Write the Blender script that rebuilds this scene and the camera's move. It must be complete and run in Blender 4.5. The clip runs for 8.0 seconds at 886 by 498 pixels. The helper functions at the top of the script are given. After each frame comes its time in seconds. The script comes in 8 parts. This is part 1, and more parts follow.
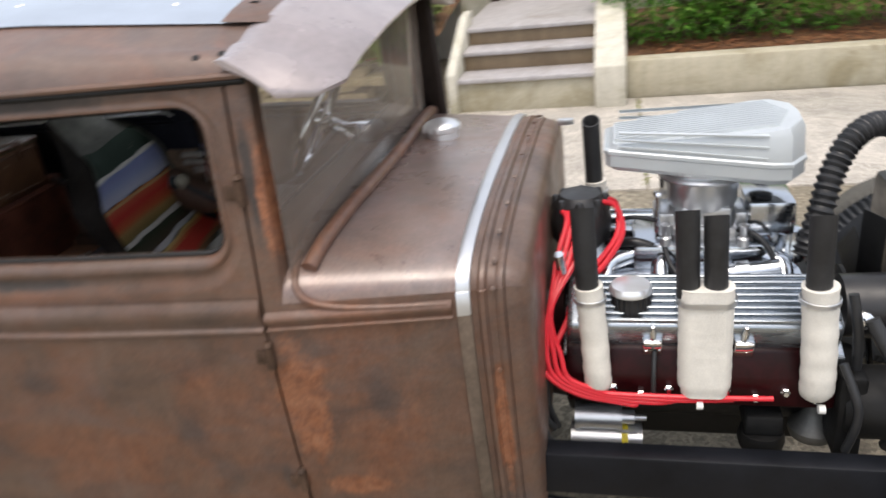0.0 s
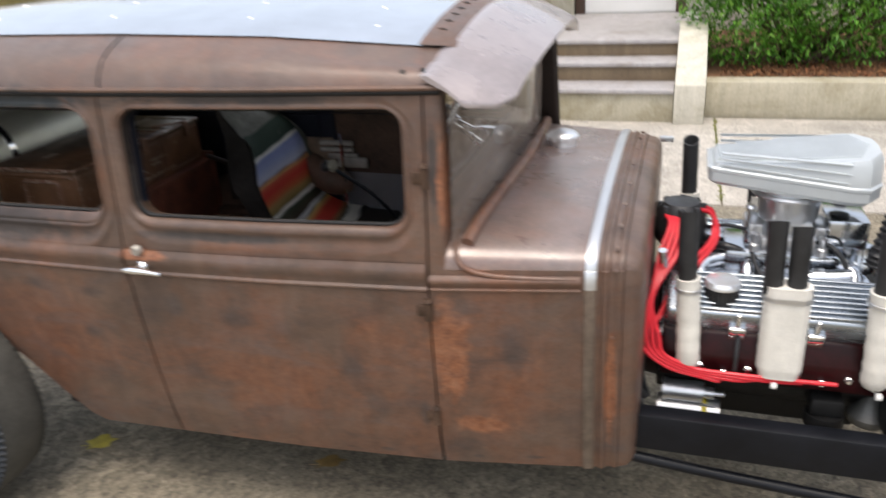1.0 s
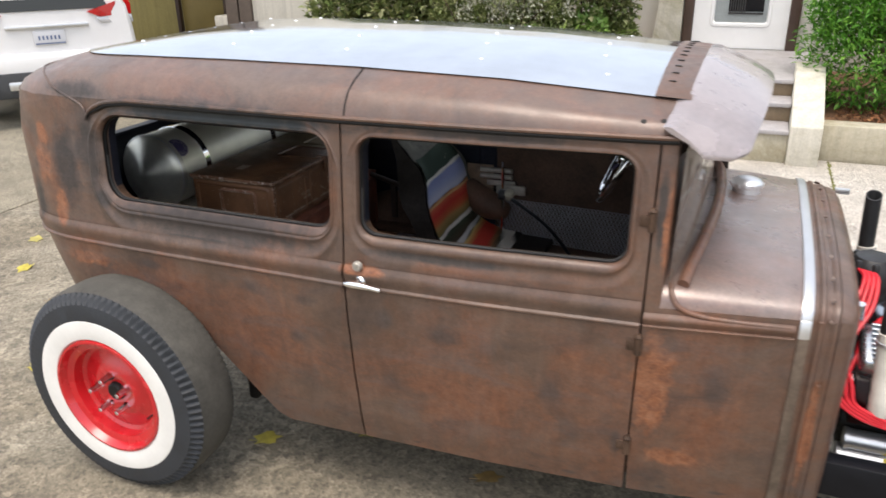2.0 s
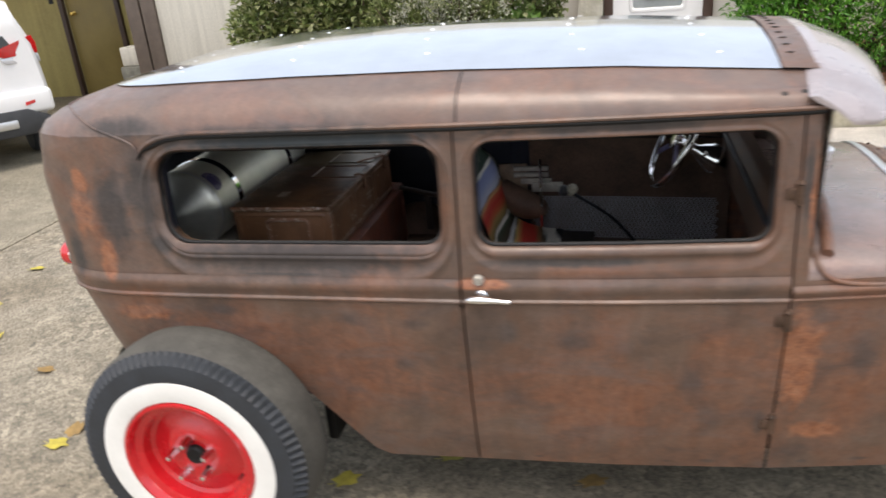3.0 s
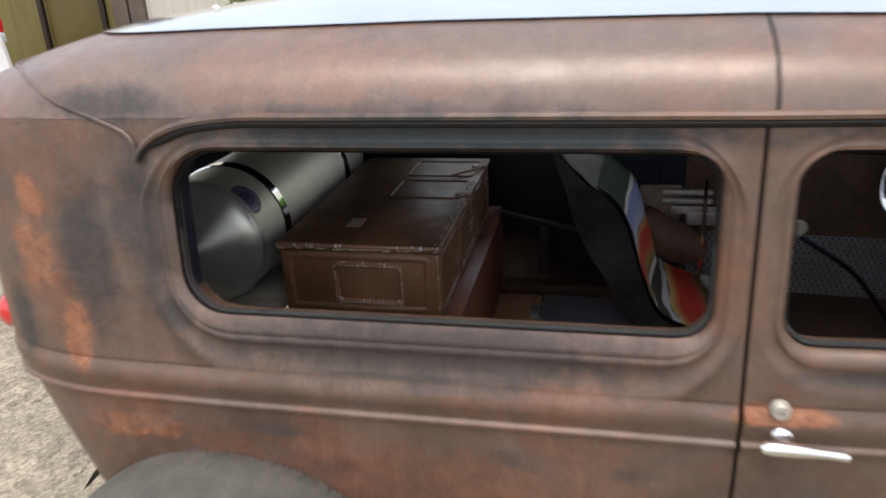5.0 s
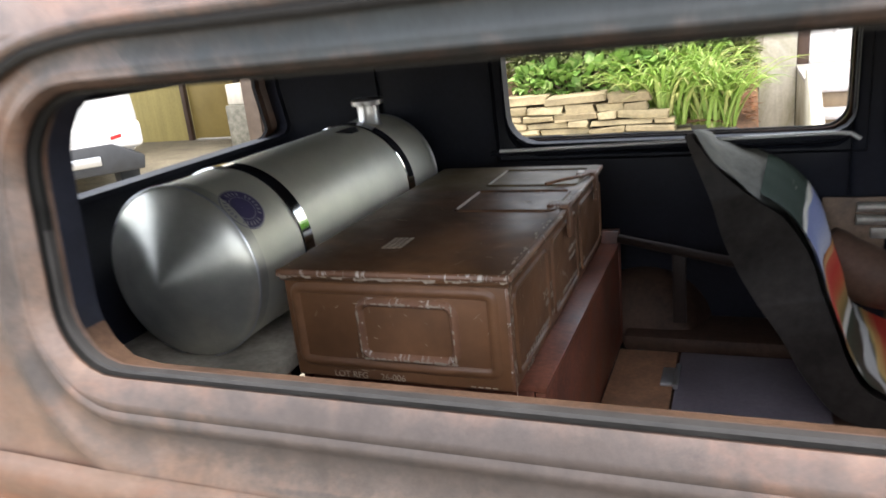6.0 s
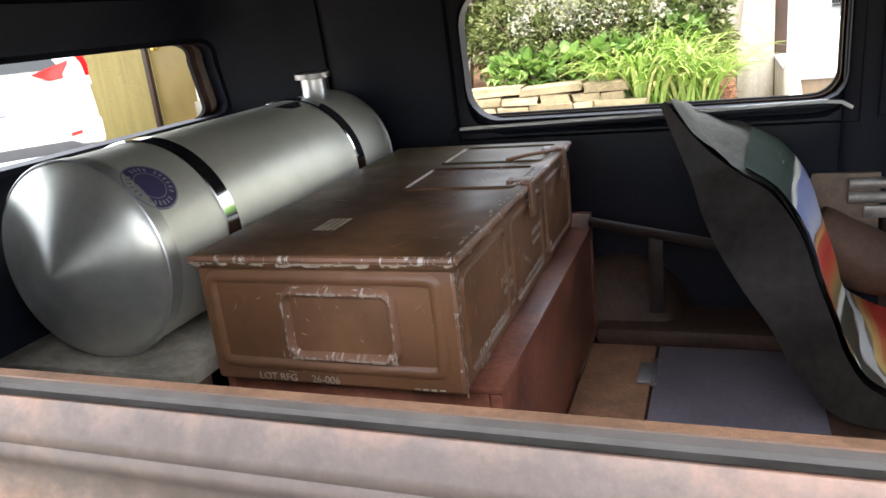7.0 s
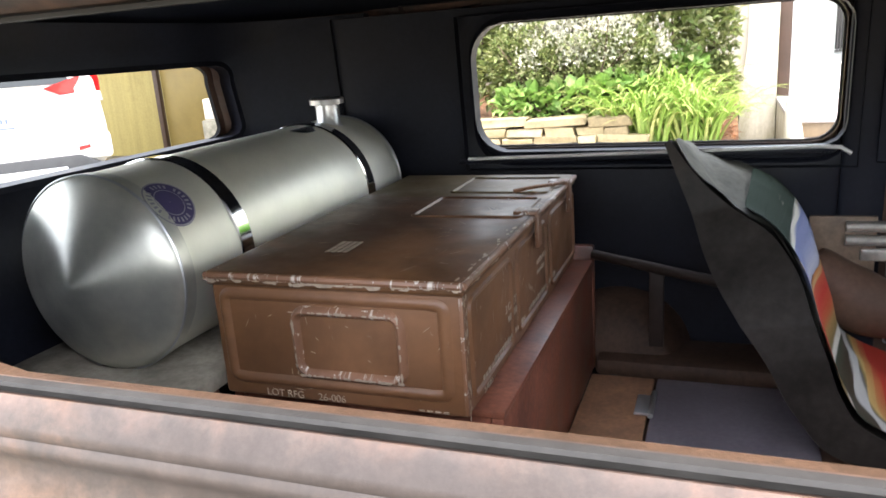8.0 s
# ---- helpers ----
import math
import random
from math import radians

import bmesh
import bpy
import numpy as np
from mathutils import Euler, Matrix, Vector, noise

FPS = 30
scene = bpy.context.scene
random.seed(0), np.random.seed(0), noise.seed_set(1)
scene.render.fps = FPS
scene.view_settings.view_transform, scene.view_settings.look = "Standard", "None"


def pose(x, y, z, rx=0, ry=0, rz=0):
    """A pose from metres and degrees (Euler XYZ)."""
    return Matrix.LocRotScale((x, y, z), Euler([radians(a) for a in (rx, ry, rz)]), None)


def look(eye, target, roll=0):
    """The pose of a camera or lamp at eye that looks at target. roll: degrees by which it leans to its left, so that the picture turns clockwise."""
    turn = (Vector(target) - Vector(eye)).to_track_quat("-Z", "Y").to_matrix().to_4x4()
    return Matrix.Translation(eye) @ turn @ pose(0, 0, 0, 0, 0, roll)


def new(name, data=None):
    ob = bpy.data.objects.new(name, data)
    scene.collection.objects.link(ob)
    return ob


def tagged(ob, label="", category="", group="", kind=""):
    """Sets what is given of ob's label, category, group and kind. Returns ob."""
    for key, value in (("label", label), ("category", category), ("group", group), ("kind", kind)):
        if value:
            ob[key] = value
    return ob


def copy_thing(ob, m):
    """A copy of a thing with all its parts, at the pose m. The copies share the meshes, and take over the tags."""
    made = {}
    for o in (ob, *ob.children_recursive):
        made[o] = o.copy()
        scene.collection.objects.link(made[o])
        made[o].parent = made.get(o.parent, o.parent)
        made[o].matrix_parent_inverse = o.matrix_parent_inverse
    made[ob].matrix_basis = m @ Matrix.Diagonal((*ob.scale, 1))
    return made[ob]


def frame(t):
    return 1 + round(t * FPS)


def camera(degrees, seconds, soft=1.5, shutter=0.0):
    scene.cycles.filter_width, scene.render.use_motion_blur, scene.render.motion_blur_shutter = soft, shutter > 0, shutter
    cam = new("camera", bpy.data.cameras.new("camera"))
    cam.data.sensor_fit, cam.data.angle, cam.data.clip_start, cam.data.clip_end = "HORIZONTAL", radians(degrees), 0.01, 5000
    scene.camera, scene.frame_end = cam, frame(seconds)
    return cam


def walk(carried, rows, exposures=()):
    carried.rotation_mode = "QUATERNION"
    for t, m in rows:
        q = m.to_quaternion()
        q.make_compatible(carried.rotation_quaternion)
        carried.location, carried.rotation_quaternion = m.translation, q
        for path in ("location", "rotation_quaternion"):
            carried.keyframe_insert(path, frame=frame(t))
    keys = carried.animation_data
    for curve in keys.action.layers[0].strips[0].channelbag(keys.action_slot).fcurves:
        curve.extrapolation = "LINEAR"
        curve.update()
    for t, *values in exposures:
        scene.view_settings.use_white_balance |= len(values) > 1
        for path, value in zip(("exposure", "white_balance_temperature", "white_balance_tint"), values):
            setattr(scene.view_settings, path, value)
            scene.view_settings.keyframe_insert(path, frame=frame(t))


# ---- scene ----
cam = camera(61.3, 8.0, soft=1.6, shutter=0.7)
PATH = [
    (0, (1.625, -1.175, 1.69), (1.168, 0.589, 0.865), -6.7),
    (0.5, (1.702, -1.344, 1.788), (1.088, 0.335, 0.892), -3.3),
    (1, (1.506, -1.592, 1.825), (0.925, 0.141, 1.011), -3.6),
    (1.5, (1.336, -1.83, 1.897), (0.625, -0.112, 1.161), -1.6),
    (1.7, (1.238, -1.838, 1.943), (0.516, -0.144, 1.163), -1.2),
    (2.8, (0.66, -1.894, 1.898), (0.097, -0.114, 1.181), -3.6),
    (3, (0.463, -1.924, 1.92), (-0.007, -0.136, 1.158), -5.3),
    (3.5, (0.177, -1.887, 1.929), (-0.252, -0.087, 1.171), -5.1),
    (4, (-0.024, -1.66, 1.893), (-0.415, 0.161, 1.165), -4.4),
    (4.2, (-0.05, -1.548, 1.823), (-0.448, 0.288, 1.136), -3.0),
    (5.3, (-0.256, -0.852, 1.624), (-0.675, 0.95, 0.865), -2.7),
    (5.5, (-0.234, -0.713, 1.558), (-0.766, 1.065, 0.814), -4.9),
    (6, (-0.266, -0.496, 1.422), (-1.012, 1.266, 0.838), -6.1),
    (6.5, (-0.272, -0.366, 1.348), (-1.026, 1.393, 0.768), -7.1),
    (7, (-0.273, -0.334, 1.341), (-0.973, 1.443, 0.749), -6.4),
    (7.5, (-0.275, -0.347, 1.346), (-0.983, 1.437, 0.782), -6.0),
    (8, (-0.275, -0.369, 1.35), (-0.973, 1.431, 0.827), -4.1),
]
walk(cam, [(t, look(eye, target, roll)) for t, eye, target, roll in PATH],
     [(0.0, 0.05), (0.5, 0.05), (1.5, 0.2), (3.0, 0.25), (4.0, 0.25), (5.5, 0.6), (6.2, 1.85), (7.0, 2.05), (8.0, 2.25)])

# ==== world, sun ====
world = bpy.data.worlds.new("sky")
scene.world = world
world.use_nodes = True
wn = world.node_tree.nodes
wl = world.node_tree.links
wn.clear()
sky = wn.new("ShaderNodeTexSky")
sky.sky_type = "NISHITA"
sky.sun_disc = False
sky.sun_elevation = radians(73)
sky.sun_rotation = radians(178)
sky.dust_density = 5.0
bg = wn.new("ShaderNodeBackground")
bg.inputs["Strength"].default_value = 0.17
wo = wn.new("ShaderNodeOutputWorld")
haze = wn.new("ShaderNodeMix")
haze.data_type, haze.blend_type = "RGBA", "ADD"
haze.inputs[0].default_value = 1.0
haze.inputs[7].default_value = (3.5, 3.4, 3.2, 1)
wl.new(sky.outputs[0], haze.inputs[6])
wl.new(haze.outputs[2], bg.inputs["Color"])
wl.new(bg.outputs[0], wo.inputs["Surface"])

sun = new("sun", bpy.data.lights.new("sun", "SUN"))
sun.data.energy = 1.1
sun.data.angle = radians(30)
sun.data.color = (1.0, 0.96, 0.90)
sun.matrix_world = look((0.1, -2.5, 8.0), (0, 0, 0))


# ==== materials ====
def mat_base(name):
    m = bpy.data.materials.new(name)
    m.use_nodes = True
    nt = m.node_tree
    return m, nt, nt.nodes["Principled BSDF"]


def coords(nt, scale=(1, 1, 1), kind="Object"):
    tc = nt.nodes.new("ShaderNodeTexCoord")
    mp = nt.nodes.new("ShaderNodeMapping")
    mp.inputs["Scale"].default_value = scale
    nt.links.new(tc.outputs[kind], mp.inputs["Vector"])
    return mp.outputs[0]


def nz(nt, vec, scale, detail=5.0, rough=0.6, dist=0.0):
    n = nt.nodes.new("ShaderNodeTexNoise")
    n.inputs["Scale"].default_value = scale
    n.inputs["Detail"].default_value = detail
    n.inputs["Roughness"].default_value = rough
    n.inputs["Distortion"].default_value = dist
    nt.links.new(vec, n.inputs["Vector"])
    return n.outputs["Fac"]


def ramp(nt, fac, stops, mode="LINEAR"):
    r = nt.nodes.new("ShaderNodeValToRGB")
    r.color_ramp.interpolation = mode
    els = r.color_ramp.elements
    while len(els) < len(stops):
        els.new(0.5)
    for e, (p, c) in zip(els, stops):
        e.position = p
        e.color = (*c, 1) if len(c) == 3 else c
    nt.links.new(fac, r.inputs["Fac"])
    return r.outputs["Color"]


def g(v):
    return (v, v, v)


def mix(nt, fac, a, b, mode="MIX"):
    n = nt.nodes.new("ShaderNodeMix")
    n.data_type, n.blend_type = "RGBA", mode
    for sock, val in ((n.inputs[0], fac), (n.inputs[6], a), (n.inputs[7], b)):
        if isinstance(val, (int, float)):
            sock.default_value = val
        elif isinstance(val, tuple):
            sock.default_value = (*val, 1)
        else:
            nt.links.new(val, sock)
    return n.outputs[2]


def bump(nt, bsdf, height, strength=0.2, dist=0.01):
    b = nt.nodes.new("ShaderNodeBump")
    b.inputs["Strength"].default_value = strength
    b.inputs["Distance"].default_value = dist
    nt.links.new(height, b.inputs["Height"])
    nt.links.new(b.outputs[0], bsdf.inputs["Normal"])


def simple(name, col, rough=0.5, metal=0.0, var=0.15, scale=8.0, bstr=0.1, fine=90.0, coat=0.0, rvar=0.12, spec=0.5):
    """A plain surface with tone variation at two scales and fine relief."""
    m, nt, b = mat_base(name)
    v = coords(nt)
    big = nz(nt, v, scale, 4)
    small = nz(nt, v, fine, 3)
    lo = tuple(c * (1 - var) for c in col)
    hi = tuple(min(1, c * (1 + var)) for c in col)
    c1 = ramp(nt, big, [(0.3, lo), (0.7, hi)])
    c2 = ramp(nt, small, [(0.3, g(1 - var * 0.7)), (0.7, g(1.0))])
    nt.links.new(mix(nt, 1.0, c1, c2, "MULTIPLY"), b.inputs["Base Color"])
    nt.links.new(ramp(nt, big, [(0.25, g(max(0.02, rough - rvar))), (0.75, g(min(1, rough + rvar)))]), b.inputs["Roughness"])
    b.inputs["Metallic"].default_value = metal
    b.inputs["Coat Weight"].default_value = coat
    b.inputs["Specular IOR Level"].default_value = spec
    b.inputs["Coat Roughness"].default_value = 0.1
    if bstr:
        bump(nt, b, small, bstr, 0.002)
    return m


def patch(nt, v, centre, size, ragged, lo=0.7, hi=1.05, top=1.0):
    """A stain of uneven outline about a place on the car's side, given as (x, z)."""
    sx, sz = 1 / size[0], 1 / size[1]
    mp = nt.nodes.new("ShaderNodeMapping")
    mp.inputs["Scale"].default_value = (sx, 0.0, sz)
    mp.inputs["Location"].default_value = (-(centre[0] - 0.2) * sx, 0.0, -centre[1] * sz)
    nt.links.new(v, mp.inputs["Vector"])
    ln = nt.nodes.new("ShaderNodeVectorMath")
    ln.operation = "LENGTH"
    nt.links.new(mp.outputs[0], ln.inputs[0])
    ad = nt.nodes.new("ShaderNodeMath")
    ad.operation = "ADD"
    nt.links.new(ln.outputs["Value"], ad.inputs[0])
    nt.links.new(ragged, ad.inputs[1])
    return ramp(nt, ad.outputs[0], [(lo, g(top)), (hi, g(0))])


ORANGE_SPOTS = [((-1.24, 1.31), (0.055, 0.085)), ((0.950, 0.74), (0.085, 0.28)), ((1.02, 0.47), (0.12, 0.06)), ((1.375, 0.62), (0.025, 0.30)), ((-1.25, 1.22), (0.075, 0.13)), ((-1.18, 1.04), (0.055, 0.11)), ((0.955, 1.20), (0.03, 0.20)), ((0.05, 0.99), (0.14, 0.03)), ((-1.10, 0.86), (0.20, 0.05))]
SOFT_SPOTS = [((1.09, 1.085), (0.07, 0.03)), ((-0.75, 0.80), (0.60, 0.13)), ((-0.32, 0.66), (0.42, 0.26)), ((0.42, 0.58), (0.50, 0.24)), ((1.10, 0.62), (0.24, 0.36)), ((-1.12, 0.88), (0.30, 0.14)), ((0.4, 1.02), (0.35, 0.04)), ((-1.2, 1.15), (0.16, 0.22))]
DARK_SPOTS = [((-0.36, 0.865), (0.08, 0.05)), ((-0.16, 0.85), (0.09, 0.035)), ((0.13, 0.83), (0.05, 0.06)), ((0.33, 0.80), (0.10, 0.06)), ((0.66, 0.66), (0.06, 0.10)), ((-1.09, 1.27), (0.07, 0.10)), ((-1.30, 1.03), (0.06, 0.09)), ((1.12, 0.74), (0.07, 0.12)), ((0.30, 1.42), (0.10, 0.03)), ((-0.20, 0.70), (0.06, 0.04)), ((-0.80, 0.88), (0.10, 0.03)), ((-1.03, 1.45), (0.12, 0.05)), ((0.86, 0.50), (0.03, 0.10)), ((0.72, 0.338), (0.045, 0.014)), ((0.60, 0.335), (0.02, 0.010)), ((1.00, 0.340), (0.03, 0.012)), ((0.20, 0.335), (0.025, 0.010)), ((1.17, 0.345), (0.05, 0.012))]


# old dark paint; the header and sill patches also hold painted shade
PAINT_SHADE_SPOTS = [((-0.50, 1.425), (0.70, 0.075)), ((-1.01, 1.28), (0.10, 0.20)), ((-0.97, 1.10), (0.07, 0.06)), ((0.46, 1.428), (0.50, 0.028)), ((-1.00, 1.22), (0.045, 0.20)), ((-0.50, 1.055), (0.70, 0.10)), ((-0.55, 1.01), (0.30, 0.012)), ((0.30, 1.05), (0.40, 0.022)), ((-1.13, 1.20), (0.10, 0.24)), ((-1.32, 1.05), (0.06, 0.14)), ((-1.05, 1.47), (0.20, 0.05)), ((0.93, 1.25), (0.02, 0.20))]


def rust_mat(name, rusty=0.5, gloss=0.42, spots=False, pale=0.0, oil=(0.08, 0.30)):
    """Oiled patina steel: mauve-brown skin, orange bloom, grey bare patches, dark smudges, streaks, old paint with
    shade painted in at the windows.
    """
    m, nt, b = mat_base(name)
    v = coords(nt)
    base = ramp(nt, nz(nt, v, 3.0, 7, 0.68, 0.7), [(0.25, (0.060, 0.043, 0.034)), (0.42, (0.105, 0.066, 0.048)), (0.58, (0.138, 0.086, 0.061)), (0.75, (0.155, 0.112, 0.092))])
    rust = ramp(nt, nz(nt, v, 2.3, 9, 0.75, 1.0), [(0.46 - 0.08 * rusty, g(0)), (0.78 - 0.08 * rusty, g(1))])
    rustc = ramp(nt, nz(nt, v, 26, 7, 0.78), [(0.3, (0.122, 0.050, 0.029)), (0.52, (0.205, 0.082, 0.042)), (0.72, (0.29, 0.122, 0.062))])
    c = mix(nt, rust, base, rustc)
    if spots:
        rag = ramp(nt, nz(nt, v, 13, 9, 0.72, 0.5), [(0.25, g(0.0)), (0.75, g(0.62))])
        hot = ramp(nt, nz(nt, v, 30, 7, 0.78), [(0.3, (0.13, 0.048, 0.026)), (0.52, (0.30, 0.115, 0.052)), (0.72, (0.42, 0.19, 0.10))])
        acc = None
        for ce, si in SOFT_SPOTS:
            q = patch(nt, v, ce, si, rag, 0.25, 1.3, 0.95)
            acc = q if acc is None else mix(nt, 1.0, acc, q, "LIGHTEN")
        c = mix(nt, acc, c, rustc)
    dark = ramp(nt, nz(nt, coords(nt, (1.0, 1.0, 1.7)), 4.6, 6, 0.6, 0.6), [(0.52, g(0)), (0.72, g(0.62))])
    c = mix(nt, dark, c, (0.046, 0.040, 0.040))
    if spots:
        rag2 = ramp(nt, nz(nt, v, 17, 7, 0.7, 0.3), [(0.25, g(0.0)), (0.75, g(0.55))])
        acc = None
        for ce, si in DARK_SPOTS:
            q = patch(nt, v, ce, si, rag2, 0.50, 1.25, 0.62)
            acc = q if acc is None else mix(nt, 1.0, acc, q, "LIGHTEN")
        c = mix(nt, acc, c, (0.042, 0.041, 0.043))
    if spots:
        acc = None
        for ce, si in PAINT_SHADE_SPOTS:
            q = patch(nt, v, ce, si, rag2, 0.60, 1.30, 0.88)
            acc = q if acc is None else mix(nt, 1.0, acc, q, "LIGHTEN")
        paint = acc
        c = mix(nt, acc, c, (0.056, 0.051, 0.049))
        acc = None
        for ce, si in ORANGE_SPOTS:
            q = patch(nt, v, ce, si, rag, 0.75, 1.1, top=0.95)
            acc = q if acc is None else mix(nt, 1.0, acc, q, "LIGHTEN")
        c = mix(nt, acc, c, hot)
        paint = mix(nt, 1.0, paint, acc, "SUBTRACT")
    # paler tone for upper surfaces: bare steel, with some sky sheen painted in
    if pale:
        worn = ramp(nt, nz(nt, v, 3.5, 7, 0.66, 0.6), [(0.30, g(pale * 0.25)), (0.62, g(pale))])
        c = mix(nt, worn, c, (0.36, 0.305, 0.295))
    grey = ramp(nt, nz(nt, coords(nt, (1.2, 1.2, 4.0)), 2.4, 7, 0.65, 0.6), [(0.52, g(0)), (0.72, g(0.5))])
    c = mix(nt, grey, c, (0.118, 0.104, 0.103))
    dust = ramp(nt, nz(nt, v, 15, 9, 0.78, 0.3), [(0.42, g(0)), (0.75, g(0.40))])
    c = mix(nt, dust, c, (0.19, 0.135, 0.11))
    if spots:
        c = mix(nt, mix(nt, 1.0, paint, g(0.45), "MULTIPLY"), c, (0.046, 0.044, 0.044))
        # header: old paint, darkened further for shade below the roof's edge
        head = patch(nt, v, (-0.40, 1.418), (0.74, 0.050), rag2, 0.55, 1.2, 0.88)
        c = mix(nt, head, c, (0.026, 0.034, 0.038))
        paint = mix(nt, 1.0, paint, head, "LIGHTEN")
        # sill lip: colour darkened for the shade on the window's lower edge
        lip = patch(nt, v, (-0.50, 1.085), (0.60, 0.045), rag, 0.4, 1.3, 0.75)
        c = mix(nt, lip, c, (0.052, 0.043, 0.041))
        paint = mix(nt, 1.0, paint, lip, "LIGHTEN")
    speck = ramp(nt, nz(nt, v, 120, 4, 0.75), [(0.3, g(0.84)), (0.7, g(1.10))])
    c = mix(nt, 1.0, c, speck, "MULTIPLY")
    streak = ramp(nt, nz(nt, coords(nt, (30, 30, 2.0)), 1.0, 4, 0.6), [(0.3, g(0.82)), (0.7, g(1.06))])
    c = mix(nt, 0.7, c, streak, "MULTIPLY")
    nt.links.new(c, b.inputs["Base Color"])
    nt.links.new(ramp(nt, nz(nt, v, 7, 7, 0.7), [(0.3, g(gloss - 0.14)), (0.7, g(gloss + 0.22))]), b.inputs["Roughness"])
    b.inputs["Metallic"].default_value = 0.12
    b.inputs["Specular IOR Level"].default_value = 0.5
    coat = ramp(nt, nz(nt, v, 5, 6, 0.65), [(0.3, g(oil[0])), (0.7, g(oil[1]))])
    if spots:
        coat = mix(nt, paint, coat, g(0.04))
        nt.links.new(mix(nt, paint, g(0.5), g(0.22)), b.inputs["Specular IOR Level"])
    nt.links.new(coat, b.inputs["Coat Weight"])
    b.inputs["Coat IOR"].default_value = 1.5
    b.inputs["Coat Roughness"].default_value = 0.26
    bump(nt, b, nz(nt, v, 22, 8, 0.68), 0.10, 0.006)
    return m


def brushed(name, col, rough, scale, metal=1.0, strength=0.06):
    m, nt, b = mat_base(name)
    v = coords(nt, scale)
    line = nz(nt, v, 1.0, 4, 0.6)
    blot = nz(nt, coords(nt), 5, 5)
    nt.links.new(ramp(nt, blot, [(0.3, tuple(c * 0.86 for c in col)), (0.7, col)]), b.inputs["Base Color"])
    nt.links.new(ramp(nt, line, [(0.25, g(max(0.03, rough - 0.07))), (0.75, g(rough + 0.09))]), b.inputs["Roughness"])
    b.inputs["Metallic"].default_value = metal
    bump(nt, b, line, strength, 0.001)
    return m


def spun(name, col):
    """Spun aluminium: fine rings about the tank's long axis, with anisotropic gloss."""
    m, nt, b = mat_base(name)
    tc = nt.nodes.new("ShaderNodeTexCoord")
    sep = nt.nodes.new("ShaderNodeSeparateXYZ")
    nt.links.new(tc.outputs["Object"], sep.inputs[0])
    com = nt.nodes.new("ShaderNodeCombineXYZ")
    nt.links.new(sep.outputs["Y"], com.inputs["Y"])
    rings = nz(nt, com.outputs[0], 380, 3, 0.7)
    blot = nz(nt, tc.outputs["Object"], 7, 5)
    nt.links.new(ramp(nt, blot, [(0.3, tuple(c * 0.84 for c in col)), (0.7, col)]), b.inputs["Base Color"])
    nt.links.new(ramp(nt, blot, [(0.2, g(0.42)), (0.8, g(0.54))]), b.inputs["Roughness"])
    b.inputs["Metallic"].default_value = 0.65
    bump(nt, b, rings, 0.05, 0.001)
    return m


def spun_end(name, col):
    """The tank's turned ends: anisotropic round the axis, so that light fans out from the middle."""
    m, nt, b = mat_base(name)
    tan = nt.nodes.new("ShaderNodeTangent")
    tan.direction_type, tan.axis = "RADIAL", "Y"
    nt.links.new(tan.outputs[0], b.inputs["Tangent"])
    b.inputs["Anisotropic"].default_value = 0.74
    b.inputs["Anisotropic Rotation"].default_value = 0.25
    blot = nz(nt, coords(nt), 9, 5)
    nt.links.new(ramp(nt, blot, [(0.3, tuple(c * 0.66 for c in col)), (0.7, col)]), b.inputs["Base Color"])
    nt.links.new(ramp(nt, blot, [(0.2, g(0.36)), (0.8, g(0.46))]), b.inputs["Roughness"])
    b.inputs["Metallic"].default_value = 0.80
    return m


def glass(name, tint=(1, 1, 1), rough=0.0, dust=0.0):
    m, nt, b = mat_base(name)
    out = nt.nodes["Material Output"]
    tr = nt.nodes.new("ShaderNodeBsdfTransparent")
    tr.inputs[0].default_value = (*tint, 1)
    gl = nt.nodes.new("ShaderNodeBsdfGlossy")
    gl.inputs["Roughness"].default_value = rough
    fr = nt.nodes.new("ShaderNodeFresnel")
    fr.inputs[0].default_value = 1.5
    mx = nt.nodes.new("ShaderNodeMixShader")
    nt.links.new(fr.outputs[0], mx.inputs[0])
    nt.links.new(tr.outputs[0], mx.inputs[1])
    nt.links.new(gl.outputs[0], mx.inputs[2])
    last = mx.outputs[0]
    # diffuse film: dust, with a brown reflection put into its colour
    if dust:
        df = nt.nodes.new("ShaderNodeBsdfDiffuse")
        df.inputs[0].default_value = (0.46, 0.38, 0.32, 1)
        m2 = nt.nodes.new("ShaderNodeMixShader")
        nt.links.new(ramp(nt, nz(nt, coords(nt), 4, 6, 0.65), [(0.3, g(dust * 0.6)), (0.7, g(dust * 1.2))]), m2.inputs[0])
        nt.links.new(last, m2.inputs[1])
        nt.links.new(df.outputs[0], m2.inputs[2])
        last = m2.outputs[0]
    nt.links.new(last, out.inputs["Surface"])
    return m


